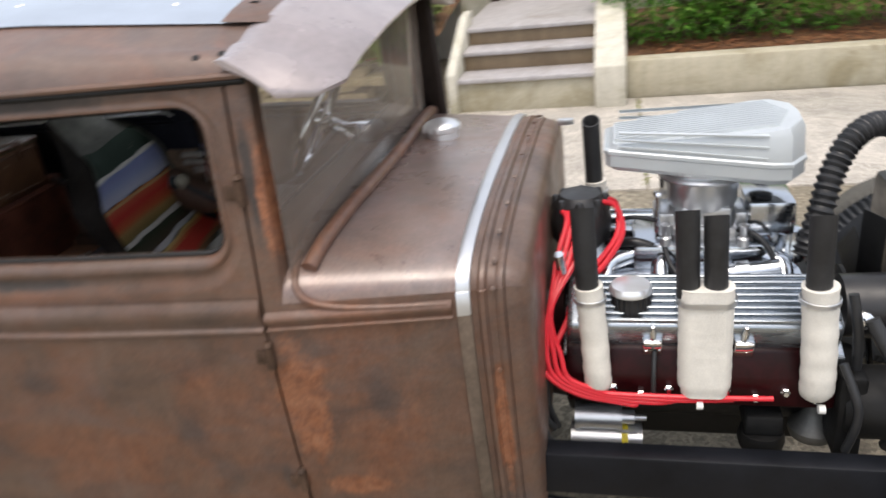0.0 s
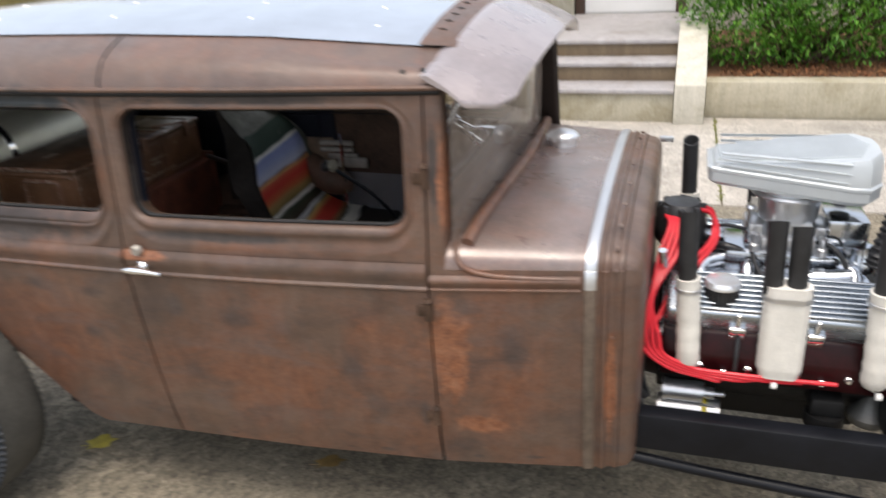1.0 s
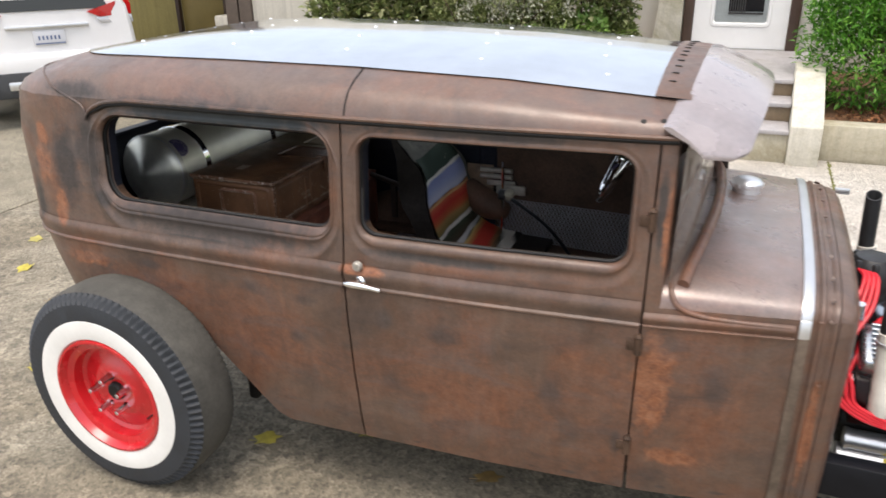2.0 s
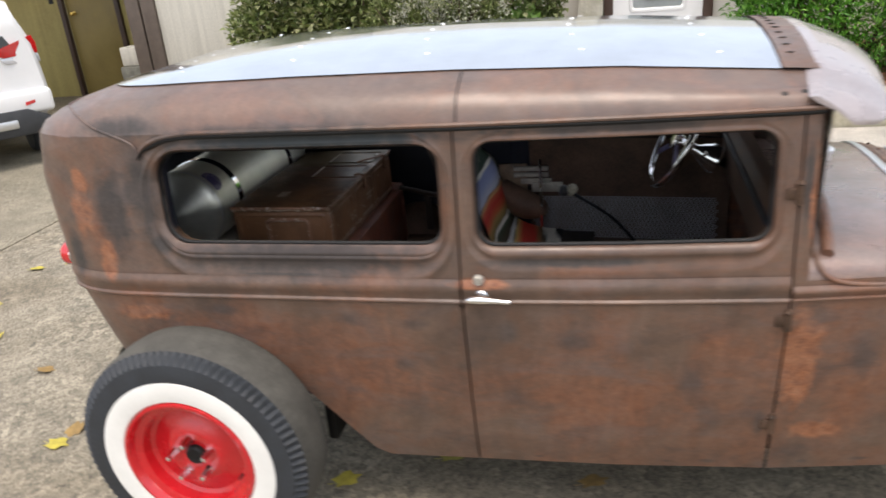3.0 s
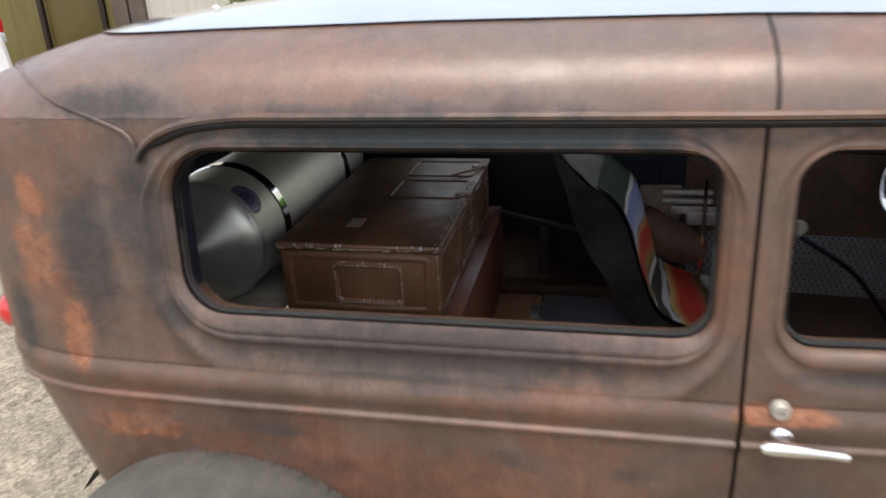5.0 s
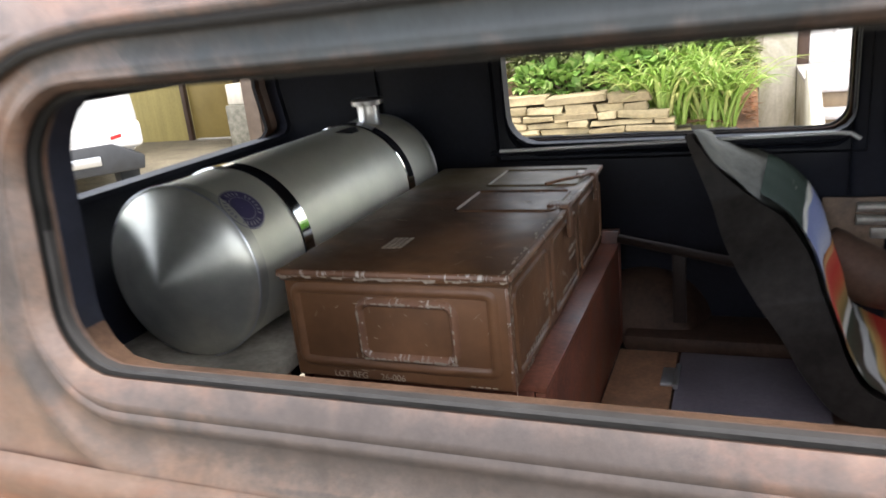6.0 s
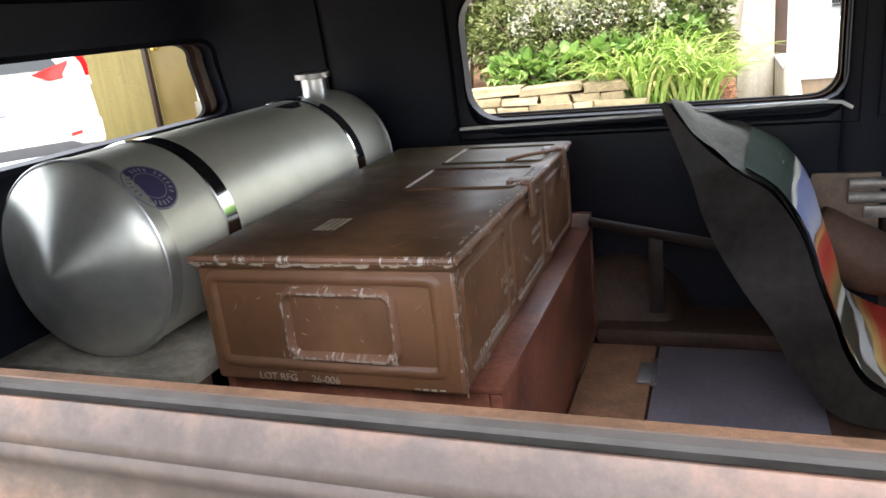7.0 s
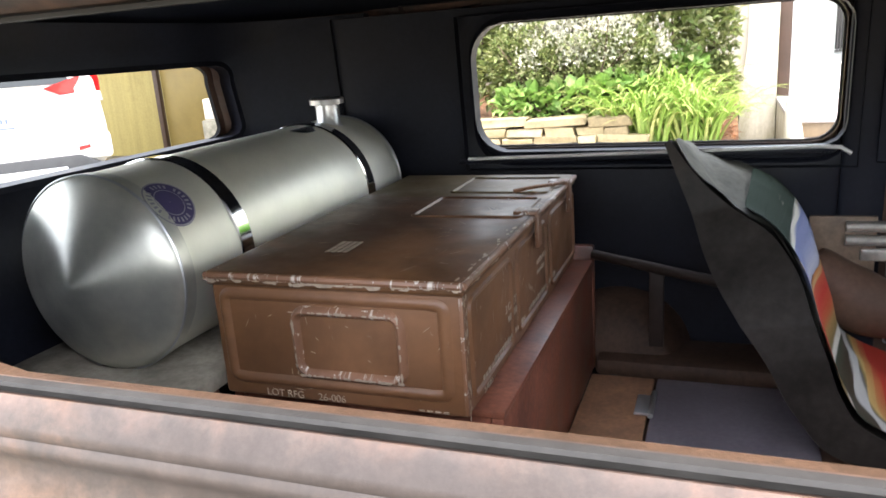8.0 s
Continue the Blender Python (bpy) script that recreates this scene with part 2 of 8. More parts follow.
def leafy(name, cols, rough=0.5, trans=0.25):
    """Leaves whose tone differs from leaf to leaf."""
    m, nt, b = mat_base(name)
    geo = nt.nodes.new("ShaderNodeNewGeometry")
    n = len(cols)
    c = ramp(nt, geo.outputs["Random Per Island"], [((i + 0.5) / n, col) for i, col in enumerate(cols)])
    vein = ramp(nt, nz(nt, coords(nt), 60, 3), [(0.3, g(0.8)), (0.7, g(1.1))])
    c = mix(nt, 1.0, c, vein, "MULTIPLY")
    nt.links.new(c, b.inputs["Base Color"])
    b.inputs["Roughness"].default_value = rough
    b.inputs["Transmission Weight"].default_value = 0.0
    out = nt.nodes["Material Output"]
    tl = nt.nodes.new("ShaderNodeBsdfTranslucent")
    nt.links.new(c, tl.inputs[0])
    mx = nt.nodes.new("ShaderNodeMixShader")
    mx.inputs[0].default_value = trans
    nt.links.new(b.outputs[0], mx.inputs[1])
    nt.links.new(tl.outputs[0], mx.inputs[2])
    nt.links.new(mx.outputs[0], out.inputs["Surface"])
    return m


def piece_mat(name, cols, rough=0.85, fine=40, bstr=0.4):
    """Stones and the like: each piece has its own tone."""
    m, nt, b = mat_base(name)
    oi = nt.nodes.new("ShaderNodeObjectInfo")
    n = len(cols)
    c = ramp(nt, oi.outputs["Random"], [((i + 0.5) / n, col) for i, col in enumerate(cols)])
    v = coords(nt)
    c = mix(nt, 1.0, c, ramp(nt, nz(nt, v, 9, 6), [(0.3, g(0.72)), (0.7, g(1.1))]), "MULTIPLY")
    c = mix(nt, 1.0, c, ramp(nt, nz(nt, v, fine, 5), [(0.3, g(0.8)), (0.7, g(1.1))]), "MULTIPLY")
    nt.links.new(c, b.inputs["Base Color"])
    b.inputs["Roughness"].default_value = rough
    bump(nt, b, nz(nt, v, fine, 6), bstr, 0.008)
    return m


def ground_mat(name, cols, agg=120.0, crack=False, rough=0.9):
    """Worn paving: pale patches, stains, and gravel showing through."""
    m, nt, b = mat_base(name)
    v = coords(nt)
    c = ramp(nt, nz(nt, v, 0.7, 6, 0.65, 0.5), [(0.3, cols[0]), (0.5, cols[1]), (0.72, cols[2])])
    stones = nt.nodes.new("ShaderNodeTexVoronoi")
    stones.inputs["Scale"].default_value = agg
    nt.links.new(v, stones.inputs["Vector"])
    c = mix(nt, 0.8, c, ramp(nt, stones.outputs["Color"], [(0.1, g(0.5)), (0.5, g(0.95)), (0.9, g(1.35))]), "MULTIPLY")
    c = mix(nt, 1.0, c, ramp(nt, nz(nt, v, 4.5, 6, 0.7), [(0.3, g(0.72)), (0.65, g(1.08))]), "MULTIPLY")
    peb = nt.nodes.new("ShaderNodeTexVoronoi")
    peb.inputs["Scale"].default_value = agg * 0.33
    nt.links.new(v, peb.inputs["Vector"])
    loose = ramp(nt, nz(nt, v, 1.6, 6, 0.7, 0.4), [(0.40, g(0.15)), (0.60, g(0.85))])
    c2 = mix(nt, 1.0, c, ramp(nt, peb.outputs["Color"], [(0.1, g(0.55)), (0.5, g(1.0)), (0.9, g(1.45))]), "MULTIPLY")
    c = mix(nt, loose, c, c2)
    grit = ramp(nt, nz(nt, v, 260, 3, 0.7), [(0.35, g(0.62)), (0.6, g(1.12))])
    c = mix(nt, 0.8, c, grit, "MULTIPLY")
    nt.links.new(c, b.inputs["Base Color"])
    b.inputs["Roughness"].default_value = rough
    h = mix(nt, 0.5, nz(nt, v, 60, 6, 0.7), stones.outputs["Distance"])
    bump(nt, b, h, 0.5, 0.006)
    return m


def stained(name, col, stain, amount=0.5, rough=0.8, scale=1.6):
    """Painted masonry with blotched stains and chipped grain."""
    m, nt, b = mat_base(name)
    v = coords(nt)
    f = ramp(nt, nz(nt, v, scale, 7, 0.7, 0.8), [(0.62 - 0.25 * amount, g(0)), (0.85 - 0.2 * amount, g(0.9))])
    c = mix(nt, f, col, stain)
    run = ramp(nt, nz(nt, coords(nt, (14, 14, 0.8)), 1.0, 4), [(0.35, g(0.82)), (0.65, g(1.03))])
    c = mix(nt, 0.8, c, run, "MULTIPLY")
    c = mix(nt, 1.0, c, ramp(nt, nz(nt, v, 45, 5), [(0.3, g(0.86)), (0.7, g(1.04))]), "MULTIPLY")
    nt.links.new(c, b.inputs["Base Color"])
    b.inputs["Roughness"].default_value = rough
    bump(nt, b, nz(nt, v, 70, 6, 0.7), 0.3, 0.004)
    return m


def chipped(name, col, bare, amount=0.5, rough=0.45, far_end=0.0):
    """Old box paint, thinned and scratched to bare metal here and there."""
    m, nt, b = mat_base(name)
    v = coords(nt)
    c = ramp(nt, nz(nt, v, 6, 6, 0.65), [(0.3, tuple(x * 0.72 for x in col)), (0.7, tuple(x * 1.2 for x in col))])
    stain = ramp(nt, nz(nt, v, 5.5, 6, 0.6, 0.8), [(0.42, g(0.50)), (0.60, g(1.0))])
    c = mix(nt, 0.85 if far_end else 0.4, c, stain, "MULTIPLY")
    if far_end:
        sep = nt.nodes.new("ShaderNodeSeparateXYZ")
        nt.links.new(v, sep.inputs[0])
        wob = mix(nt, 1.0, sep.outputs["Y"], mix(nt, 1.0, nz(nt, v, 9, 5, 0.6), g(0.16), "MULTIPLY"), "ADD")
        c = mix(nt, ramp(nt, wob, [(far_end, g(0)), (far_end + 0.012, g(0.85))]), c, (0.115, 0.085, 0.036))
    scr = ramp(nt, nz(nt, coords(nt, (60, 9, 9)), 1.0, 5, 0.7, 1.0), [(0.70 - 0.05 * amount, g(0)), (0.76 - 0.05 * amount, g(0.8))])
    c = mix(nt, scr, c, bare)
    chip = ramp(nt, nz(nt, v, 38, 5, 0.75), [(0.735 - 0.05 * amount, g(0)), (0.765 - 0.05 * amount, g(0.9))])
    c = mix(nt, chip, c, bare)
    nt.links.new(c, b.inputs["Base Color"])
    nt.links.new(ramp(nt, nz(nt, v, 9, 5), [(0.3, g(rough - 0.1)), (0.7, g(rough + 0.2))]), b.inputs["Roughness"])
    b.inputs["Specular IOR Level"].default_value = 0.6
    bump(nt, b, nz(nt, v, 30, 6), 0.12, 0.004)
    return m


M = {}
M["rust"] = rust_mat("patina_steel", 0.45, 0.42, True)
M["rust_pale"] = rust_mat("patina_steel_pale_sheen", 0.9, 0.28, True, 0.50, (0.55, 0.95))
# base colour lightened for the sky's sheen on the visor
M["visor"] = simple("pale_sheen_visor_steel", (0.36, 0.315, 0.315), 0.30, 0.2, 0.18, 5, 0.05, 60, coat=0.7)
M["rust_roof"] = rust_mat("patina_steel_roof", 0.1, 0.40, True, 0.10, (0.25, 0.50))
M["rust_orange"] = rust_mat("patina_steel_rusty", 2.6, 0.42)
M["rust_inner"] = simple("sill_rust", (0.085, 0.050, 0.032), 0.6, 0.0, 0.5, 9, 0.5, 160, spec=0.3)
M["roof_alu"] = brushed("roof_aluminium", (0.80, 0.83, 0.86), 0.12, (3, 60, 60), 1.0, 0.02)
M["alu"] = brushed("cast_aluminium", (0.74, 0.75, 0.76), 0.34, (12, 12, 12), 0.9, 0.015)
M["polished"] = brushed("polished_aluminium", (0.60, 0.63, 0.67), 0.17, (12, 12, 60), 1.0, 0.03)
M["cast_satin"] = brushed("satin_cast_aluminium", (0.60, 0.64, 0.66), 0.46, (40, 6, 40), 0.45, 0.05)
M["cover_alu"] = brushed("valve_cover_aluminium", (0.42, 0.46, 0.50), 0.26, (8, 60, 60), 0.9, 0.04)
M["dull_cast"] = simple("dull_grey_casting", (0.16, 0.16, 0.15), 0.5, 0.4, 0.25, 20, 0.2)
M["latch_steel"] = simple("dull_latch_steel", (0.494, 0.468, 0.416), 0.45, 0.5, 0.25, 25, 0.1)
M["band_low"] = simple("dull_brown_band", (0.17, 0.13, 0.10), 0.5, 0.3, 0.35, 14, 0.2)
M["tank"] = spun("spun_aluminium", (0.91, 0.90, 0.79))
M["tank_end"] = spun_end("turned_aluminium", (0.87, 0.86, 0.77))
M["chrome"] = simple("chrome", (0.86, 0.87, 0.88), 0.06, 1.0, 0.05, 10, 0, rvar=0.03)
M["chrome_white"] = simple("satin_chrome", (0.86, 0.87, 0.88), 0.32, 0.8, 0.05, 10, 0, rvar=0.05)
M["tyre"] = simple("tyre_rubber", (0.027, 0.031, 0.037), 0.62, 0, 0.25, 14, 0.25)
M["bone"] = simple("old_ivory", (0.34, 0.31, 0.24), 0.5, 0, 0.25, 60, 0.2)
M["tread"] = simple("tread_rubber", (0.085, 0.081, 0.070), 0.8, 0, 0.3, 12, 0.35)
M["whitewall"] = simple("whitewall_rubber", (0.80, 0.79, 0.75), 0.5, 0, 0.05, 9, 0.1)
M["red_paint"] = simple("red_enamel", (0.52, 0.008, 0.014), 0.25, 0, 0.08, 9, 0.02, coat=0.7)
M["black_paint"] = simple("black_frame_paint", (0.008, 0.009, 0.012), 0.40, 0, 0.3, 9, 0.08, coat=0.0, spec=0.22)
M["black_pipe"] = simple("black_pipe_paint", (0.022, 0.022, 0.023), 0.55, 0.0, 0.3, 20, 0.3)
M["black_plastic"] = simple("black_plastic", (0.018, 0.018, 0.019), 0.4, 0, 0.2, 20, 0.1)
M["hose"] = simple("black_hose_rubber", (0.02, 0.021, 0.023), 0.45, 0, 0.2, 20, 0.1)
M["wrap"] = simple("white_heat_wrap", (0.74, 0.71, 0.64), 0.85, 0, 0.1, 16, 0.5, 220)
M["wire_red"] = simple("red_plug_wire", (0.66, 0.02, 0.035), 0.4, 0, 0.08, 20, 0.05)
M["engine_red"] = simple("dark_red_engine_enamel", (0.022, 0.002, 0.003), 0.36, 0, 0.5, 12, 0.15, spec=0.25)
M["engine_black"] = simple("oily_black_iron", (0.010, 0.010, 0.010), 0.55, 0, 0.4, 16, 0.3, spec=0.25)
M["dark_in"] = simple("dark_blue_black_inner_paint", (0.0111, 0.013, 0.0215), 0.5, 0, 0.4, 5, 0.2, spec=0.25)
M["dark_brown_in"] = simple("dark_brown_inner_steel", (0.108, 0.0648, 0.0446), 0.6, 0, 0.45, 7, 0.2, spec=0.3)
M["ammo"] = chipped("brown_box_paint", (0.2025, 0.0945, 0.0432), (0.42, 0.33, 0.25), 0.5)
M["matte_rubber"] = simple("matte_black_rubber", (0.010, 0.010, 0.011), 0.9, 0, 0.2, 8, 0.1, spec=0.08)
M["brace_brown"] = simple("dark_brace_steel", (0.0336, 0.0238, 0.0196), 0.5, 0.2, 0.3, 12, 0.15, spec=0.3)
M["shelf_ply"] = simple("dusty_plywood", (0.338, 0.3055, 0.247), 0.75, 0, 0.4, 8, 0.2, spec=0.25)
M["ammo_lid"] = chipped("brown_lid_paint", (0.162, 0.0756, 0.0324), (0.42, 0.33, 0.25), 0.5, 0.42, 0.22)
M["ammo_edge"] = chipped("worn_box_edge", (0.2375, 0.115, 0.0625), (0.66, 0.60, 0.53), 2.6)
M["plinth"] = simple("red_brown_plinth", (0.2497, 0.0891, 0.054), 0.38, 0, 0.5, 9, 0.2)
M["floor_rust"] = simple("rusty_floor_plate", (0.525, 0.2812, 0.1562), 0.6, 0, 0.4, 9, 0.25)
M["floor_grey"] = simple("grey_blue_floor_plate", (0.338, 0.3055, 0.351), 0.42, 0.3, 0.25, 5, 0.15)
M["seat"] = simple("dark_leather", (0.036, 0.030, 0.026), 0.55, 0, 0.5, 7, 0.35, 60, spec=0.2)
M["leather_brown"] = simple("brown_leather_bolster", (0.1625, 0.0936, 0.0624), 0.6, 0, 0.3, 10, 0.25)
M["foam"] = simple("worn_grey_seat_pad", (0.195, 0.1924, 0.1625), 0.85, 0, 0.35, 12, 0.3, spec=0.2)
M["latch_brown"] = simple("brown_latch_plate", (0.266, 0.182, 0.1232), 0.55, 0.1, 0.35, 18, 0.2)
M["rubber_grey"] = simple("weathered_grey_rubber", (0.030, 0.029, 0.029), 0.7, 0, 0.3, 30, 0.4)
M["ground"] = ground_mat("worn_driveway", [(0.185, 0.155, 0.108), (0.245, 0.212, 0.155), (0.310, 0.280, 0.218)], 80)
M["concrete"] = ground_mat("pale_concrete", [(0.43, 0.40, 0.35), (0.52, 0.48, 0.42), (0.58, 0.54, 0.48)], 240)
M["garage_floor"] = ground_mat("garage_concrete", [(0.20, 0.18, 0.13), (0.26, 0.23, 0.17), (0.31, 0.28, 0.21)], 220)
M["wall_conc"] = stained("stained_concrete", (0.50, 0.46, 0.35), (0.25, 0.21, 0.11), 0.75)
M["white_wall"] = stained("white_stucco", (0.64, 0.61, 0.53), (0.50, 0.47, 0.40), 0.2)
M["cheek"] = stained("white_painted_masonry", (0.62, 0.59, 0.50), (0.30, 0.27, 0.14), 0.6)
M["tread_grey"] = stained("grey_step_paint", (0.42, 0.40, 0.40), (0.28, 0.25, 0.22), 0.5, 0.6)
M["riser_brown"] = stained("brown_step_paint", (0.21, 0.155, 0.095), (0.13, 0.09, 0.055), 0.5, 0.6)
M["door_white"] = simple("white_door_paint", (0.80, 0.80, 0.79), 0.4, 0, 0.04, 3, 0.05)
M["trim_brown"] = simple("dark_brown_trim_paint", (0.075, 0.045, 0.032), 0.5, 0, 0.2, 5, 0.2)
M["post_brown"] = simple("weathered_brown_post", (0.135, 0.105, 0.085), 0.6, 0, 0.2, 6, 0.2)
M["yellow"] = stained("mustard_wall_paint", (0.46, 0.375, 0.135), (0.36, 0.285, 0.10), 0.3, 0.6)
M["yellow_door"] = simple("olive_door_paint", (0.30, 0.22, 0.07), 0.45, 0, 0.12, 3, 0.05)
M["brass"] = simple("brass", (0.65, 0.44, 0.12), 0.25, 1.0, 0.1, 10, 0)
M["moss"] = piece_mat("joint_moss", [(0.13, 0.15, 0.04), (0.20, 0.20, 0.07), (0.09, 0.11, 0.03)], 0.95)
M["soil"] = ground_mat("leaf_litter_soil", [(0.10, 0.055, 0.028), (0.17, 0.085, 0.042), (0.24, 0.13, 0.06)], 60)
M["stone"] = piece_mat("flagstone", [(0.34, 0.28, 0.16), (0.44, 0.37, 0.22), (0.26, 0.21, 0.12), (0.38, 0.31, 0.18)])
M["hedge"] = leafy("hedge_leaves", [(0.055, 0.17, 0.014), (0.10, 0.29, 0.024), (0.16, 0.40, 0.04), (0.075, 0.22, 0.018), (0.24, 0.46, 0.07)])
M["shrub"] = leafy("shrub_leaves", [(0.14, 0.19, 0.055), (0.21, 0.26, 0.08), (0.30, 0.33, 0.13), (0.11, 0.16, 0.042), (0.38, 0.38, 0.20)])
M["bloom"] = leafy("pale_blossom", [(0.56, 0.55, 0.46), (0.66, 0.64, 0.55), (0.44, 0.46, 0.34)])
M["broad"] = leafy("broad_leaves", [(0.17, 0.30, 0.06), (0.23, 0.38, 0.085), (0.13, 0.25, 0.05), (0.30, 0.40, 0.13)])
M["lily"] = leafy("lily_blades", [(0.22, 0.36, 0.06), (0.29, 0.44, 0.09), (0.38, 0.49, 0.14), (0.17, 0.30, 0.045), (0.46, 0.48, 0.18)])
M["twig"] = simple("shrub_wood", (0.11, 0.075, 0.05), 0.85, 0, 0.3, 18, 0.4)
M["dead_leaf"] = piece_mat("fallen_leaf", [(0.50, 0.42, 0.06), (0.44, 0.34, 0.06), (0.48, 0.46, 0.12), (0.30, 0.19, 0.06)], 0.7, 60, 0.1)
M["suv_white"] = simple("white_car_paint", (0.82, 0.82, 0.82), 0.18, 0, 0.03, 3, 0.0, coat=0.8)
M["suv_dark"] = simple("dark_bumper_plastic", (0.035, 0.037, 0.04), 0.55, 0, 0.2, 12, 0.1)
M["perf"] = simple("perforated_steel_paint", (0.40, 0.41, 0.43), 0.5, 0.3, 0.2, 8, 0.05)
M["lamp_red"] = simple("red_lamp_lens", (0.55, 0.008, 0.012), 0.12, 0, 0.15, 20, 0.02, coat=1.0)
M["lamp_clear"] = simple("clear_lamp_lens", (0.62, 0.63, 0.66), 0.12, 0.4, 0.1, 20, 0.02, coat=1.0)
M["dark_glass"] = simple("dark_car_glass", (0.012, 0.014, 0.016), 0.05, 0, 0.1, 4, 0, coat=0.5)
M["door_pane"] = simple("pale_reflecting_pane", (0.30, 0.33, 0.33), 0.12, 0, 0.15, 3, 0, coat=0.5)
# the film also stands for the cowl mirrored in the windscreen
M["screen_glass"] = glass("dust_and_reflection_pane", (1, 1, 1), 0.0, 0.34)
M["label_blue"] = simple("blue_violet_label", (0.10, 0.085, 0.20), 0.35, 0.4, 0.1, 30, 0.05)
M["label_line"] = simple("silver_label_print", (0.42, 0.41, 0.46), 0.35, 0.5, 0.05, 30, 0)
M["stencil"] = simple("pale_stencil_paint", (0.42, 0.33, 0.25), 0.6, 0, 0.25, 40, 0)
M["plate"] = simple("plate_enamel", (0.62, 0.63, 0.66), 0.4, 0, 0.05, 6, 0)
M["plate_ink"] = simple("plate_ink", (0.12, 0.16, 0.28), 0.4, 0, 0.1, 6, 0)
M["yellow_tape"] = simple("yellow_tag", (0.62, 0.50, 0.03), 0.5, 0, 0.1, 20, 0)
M["siding"] = simple("cream_siding", (0.58, 0.56, 0.50), 0.6, 0, 0.08, 2, 0.1)


# ==== mesh tools ====
ORIGIN = {}


def thing(name, at, label, category, group="", kind=""):
    ob = new(name)
    ob.empty_display_size = 0.05
    ob.location = at
    ORIGIN[ob] = Vector(at)
    return tagged(ob, label, category, group, kind)


def finish(bm, mat, smooth=40):
    if mat is not None and not isinstance(mat, (list, tuple)):
        mat = [mat]
    me = bpy.data.meshes.new("mesh")
    bmesh.ops.recalc_face_normals(bm, faces=bm.faces[:])
    for f in bm.faces:
        f.smooth = True
    for e in bm.edges:
        if len(e.link_faces) == 2 and e.calc_face_angle(0) > radians(smooth):
            e.smooth = False
    bm.to_mesh(me)
    bm.free()
    for m in mat or ():
        me.materials.append(m)
    return me


def part(name, bm, material, parent=None, label="", smooth=40, kind=""):
    """Links a bmesh, given in world places, as one mesh under a thing or a part."""
    org = ORIGIN[parent] if parent else Vector((0, 0, 0))
    for v in bm.verts:
        v.co -= org
    ob = new(name, finish(bm, material, smooth))
    ob.parent = parent
    ORIGIN[ob] = org
    return tagged(ob, label, kind=kind)


def solo(name, bm, material, label, category, group="", kind="", smooth=40):
    """A thing of one mesh, with its origin at its base."""
    lo = Vector([min(v.co[i] for v in bm.verts) for i in range(3)])
    hi = Vector([max(v.co[i] for v in bm.verts) for i in range(3)])
    base = Vector(((lo.x + hi.x) / 2, (lo.y + hi.y) / 2, lo.z))
    for v in bm.verts:
        v.co -= base
    ob = new(name, finish(bm, material, smooth))
    ob.location = base
    ORIGIN[ob] = base
    return tagged(ob, label, category, group, kind)


def B():
    return bmesh.new()


def box(bm, x0, x1, y0, y1, z0, z1, bev=0.0, m=None, seg=2):
    r = bmesh.ops.create_cube(bm, size=1.0)
    vs = r["verts"]
    for v in vs:
        v.co = Vector((x0 + (v.co.x + 0.5) * (x1 - x0), y0 + (v.co.y + 0.5) * (y1 - y0), z0 + (v.co.z + 0.5) * (z1 - z0)))
    if bev:
        es = list({e for v in vs for e in v.link_edges})
        r2 = bmesh.ops.bevel(bm, geom=es, offset=bev, segments=seg, affect="EDGES", profile=0.5)
        vs = list({v for f in r2["faces"] for v in f.verts} | {v for v in vs if v.is_valid})
    if m is not None:
        for v in vs:
            v.co = m @ v.co
    return vs


def lathe(bm, prof, m=None, seg=32, cap=True):
    """Turns rows of (radius, height) about the z axis; m places it."""
    m = m or Matrix()
    rings = []
    for r, h in prof:
        if r < 1e-6:
            rings.append([bm.verts.new(m @ Vector((0, 0, h)))])
        else:
            rings.append([bm.verts.new(m @ Vector((r * math.cos(2 * math.pi * i / seg), r * math.sin(2 * math.pi * i / seg), h))) for i in range(seg)])
    for a, b in zip(rings, rings[1:]):
        for i in range(seg):
            j = (i + 1) % seg
            q = [a[i % len(a)], a[j % len(a)], b[j % len(b)], b[i % len(b)]]
            q = list(dict.fromkeys(q))
            if len(q) > 2:
                bm.faces.new(q)
    if cap:
        for ring in (rings[0], rings[-1]):
            if len(ring) > 2:
                bm.faces.new(ring)
    return rings


def along(p, d):
    """The pose whose z axis points along d from p."""
    return Matrix.Translation(p) @ Vector(d).to_track_quat("Z", "Y").to_matrix().to_4x4()


def rod(bm, a, b, r, seg=14, r2=None):
    a, b = Vector(a), Vector(b)
    L = (b - a).length
    lathe(bm, [(r, 0), (r if r2 is None else r2, L)], along(a, b - a), seg)


def smooth_line(pts, n=8):
    pts = [Vector(p) for p in pts]
    out = []
    for i in range(len(pts) - 1):
        p0, p1, p2, p3 = pts[max(i - 1, 0)], pts[i], pts[i + 1], pts[min(i + 2, len(pts) - 1)]
        for k in range(n):
            t = k / n
            out.append(0.5 * ((2 * p1) + (p2 - p0) * t + (2 * p0 - 5 * p1 + 4 * p2 - p3) * t * t + (3 * p1 - p0 - 3 * p2 + p3) * t ** 3))
    out.append(pts[-1])
    return out


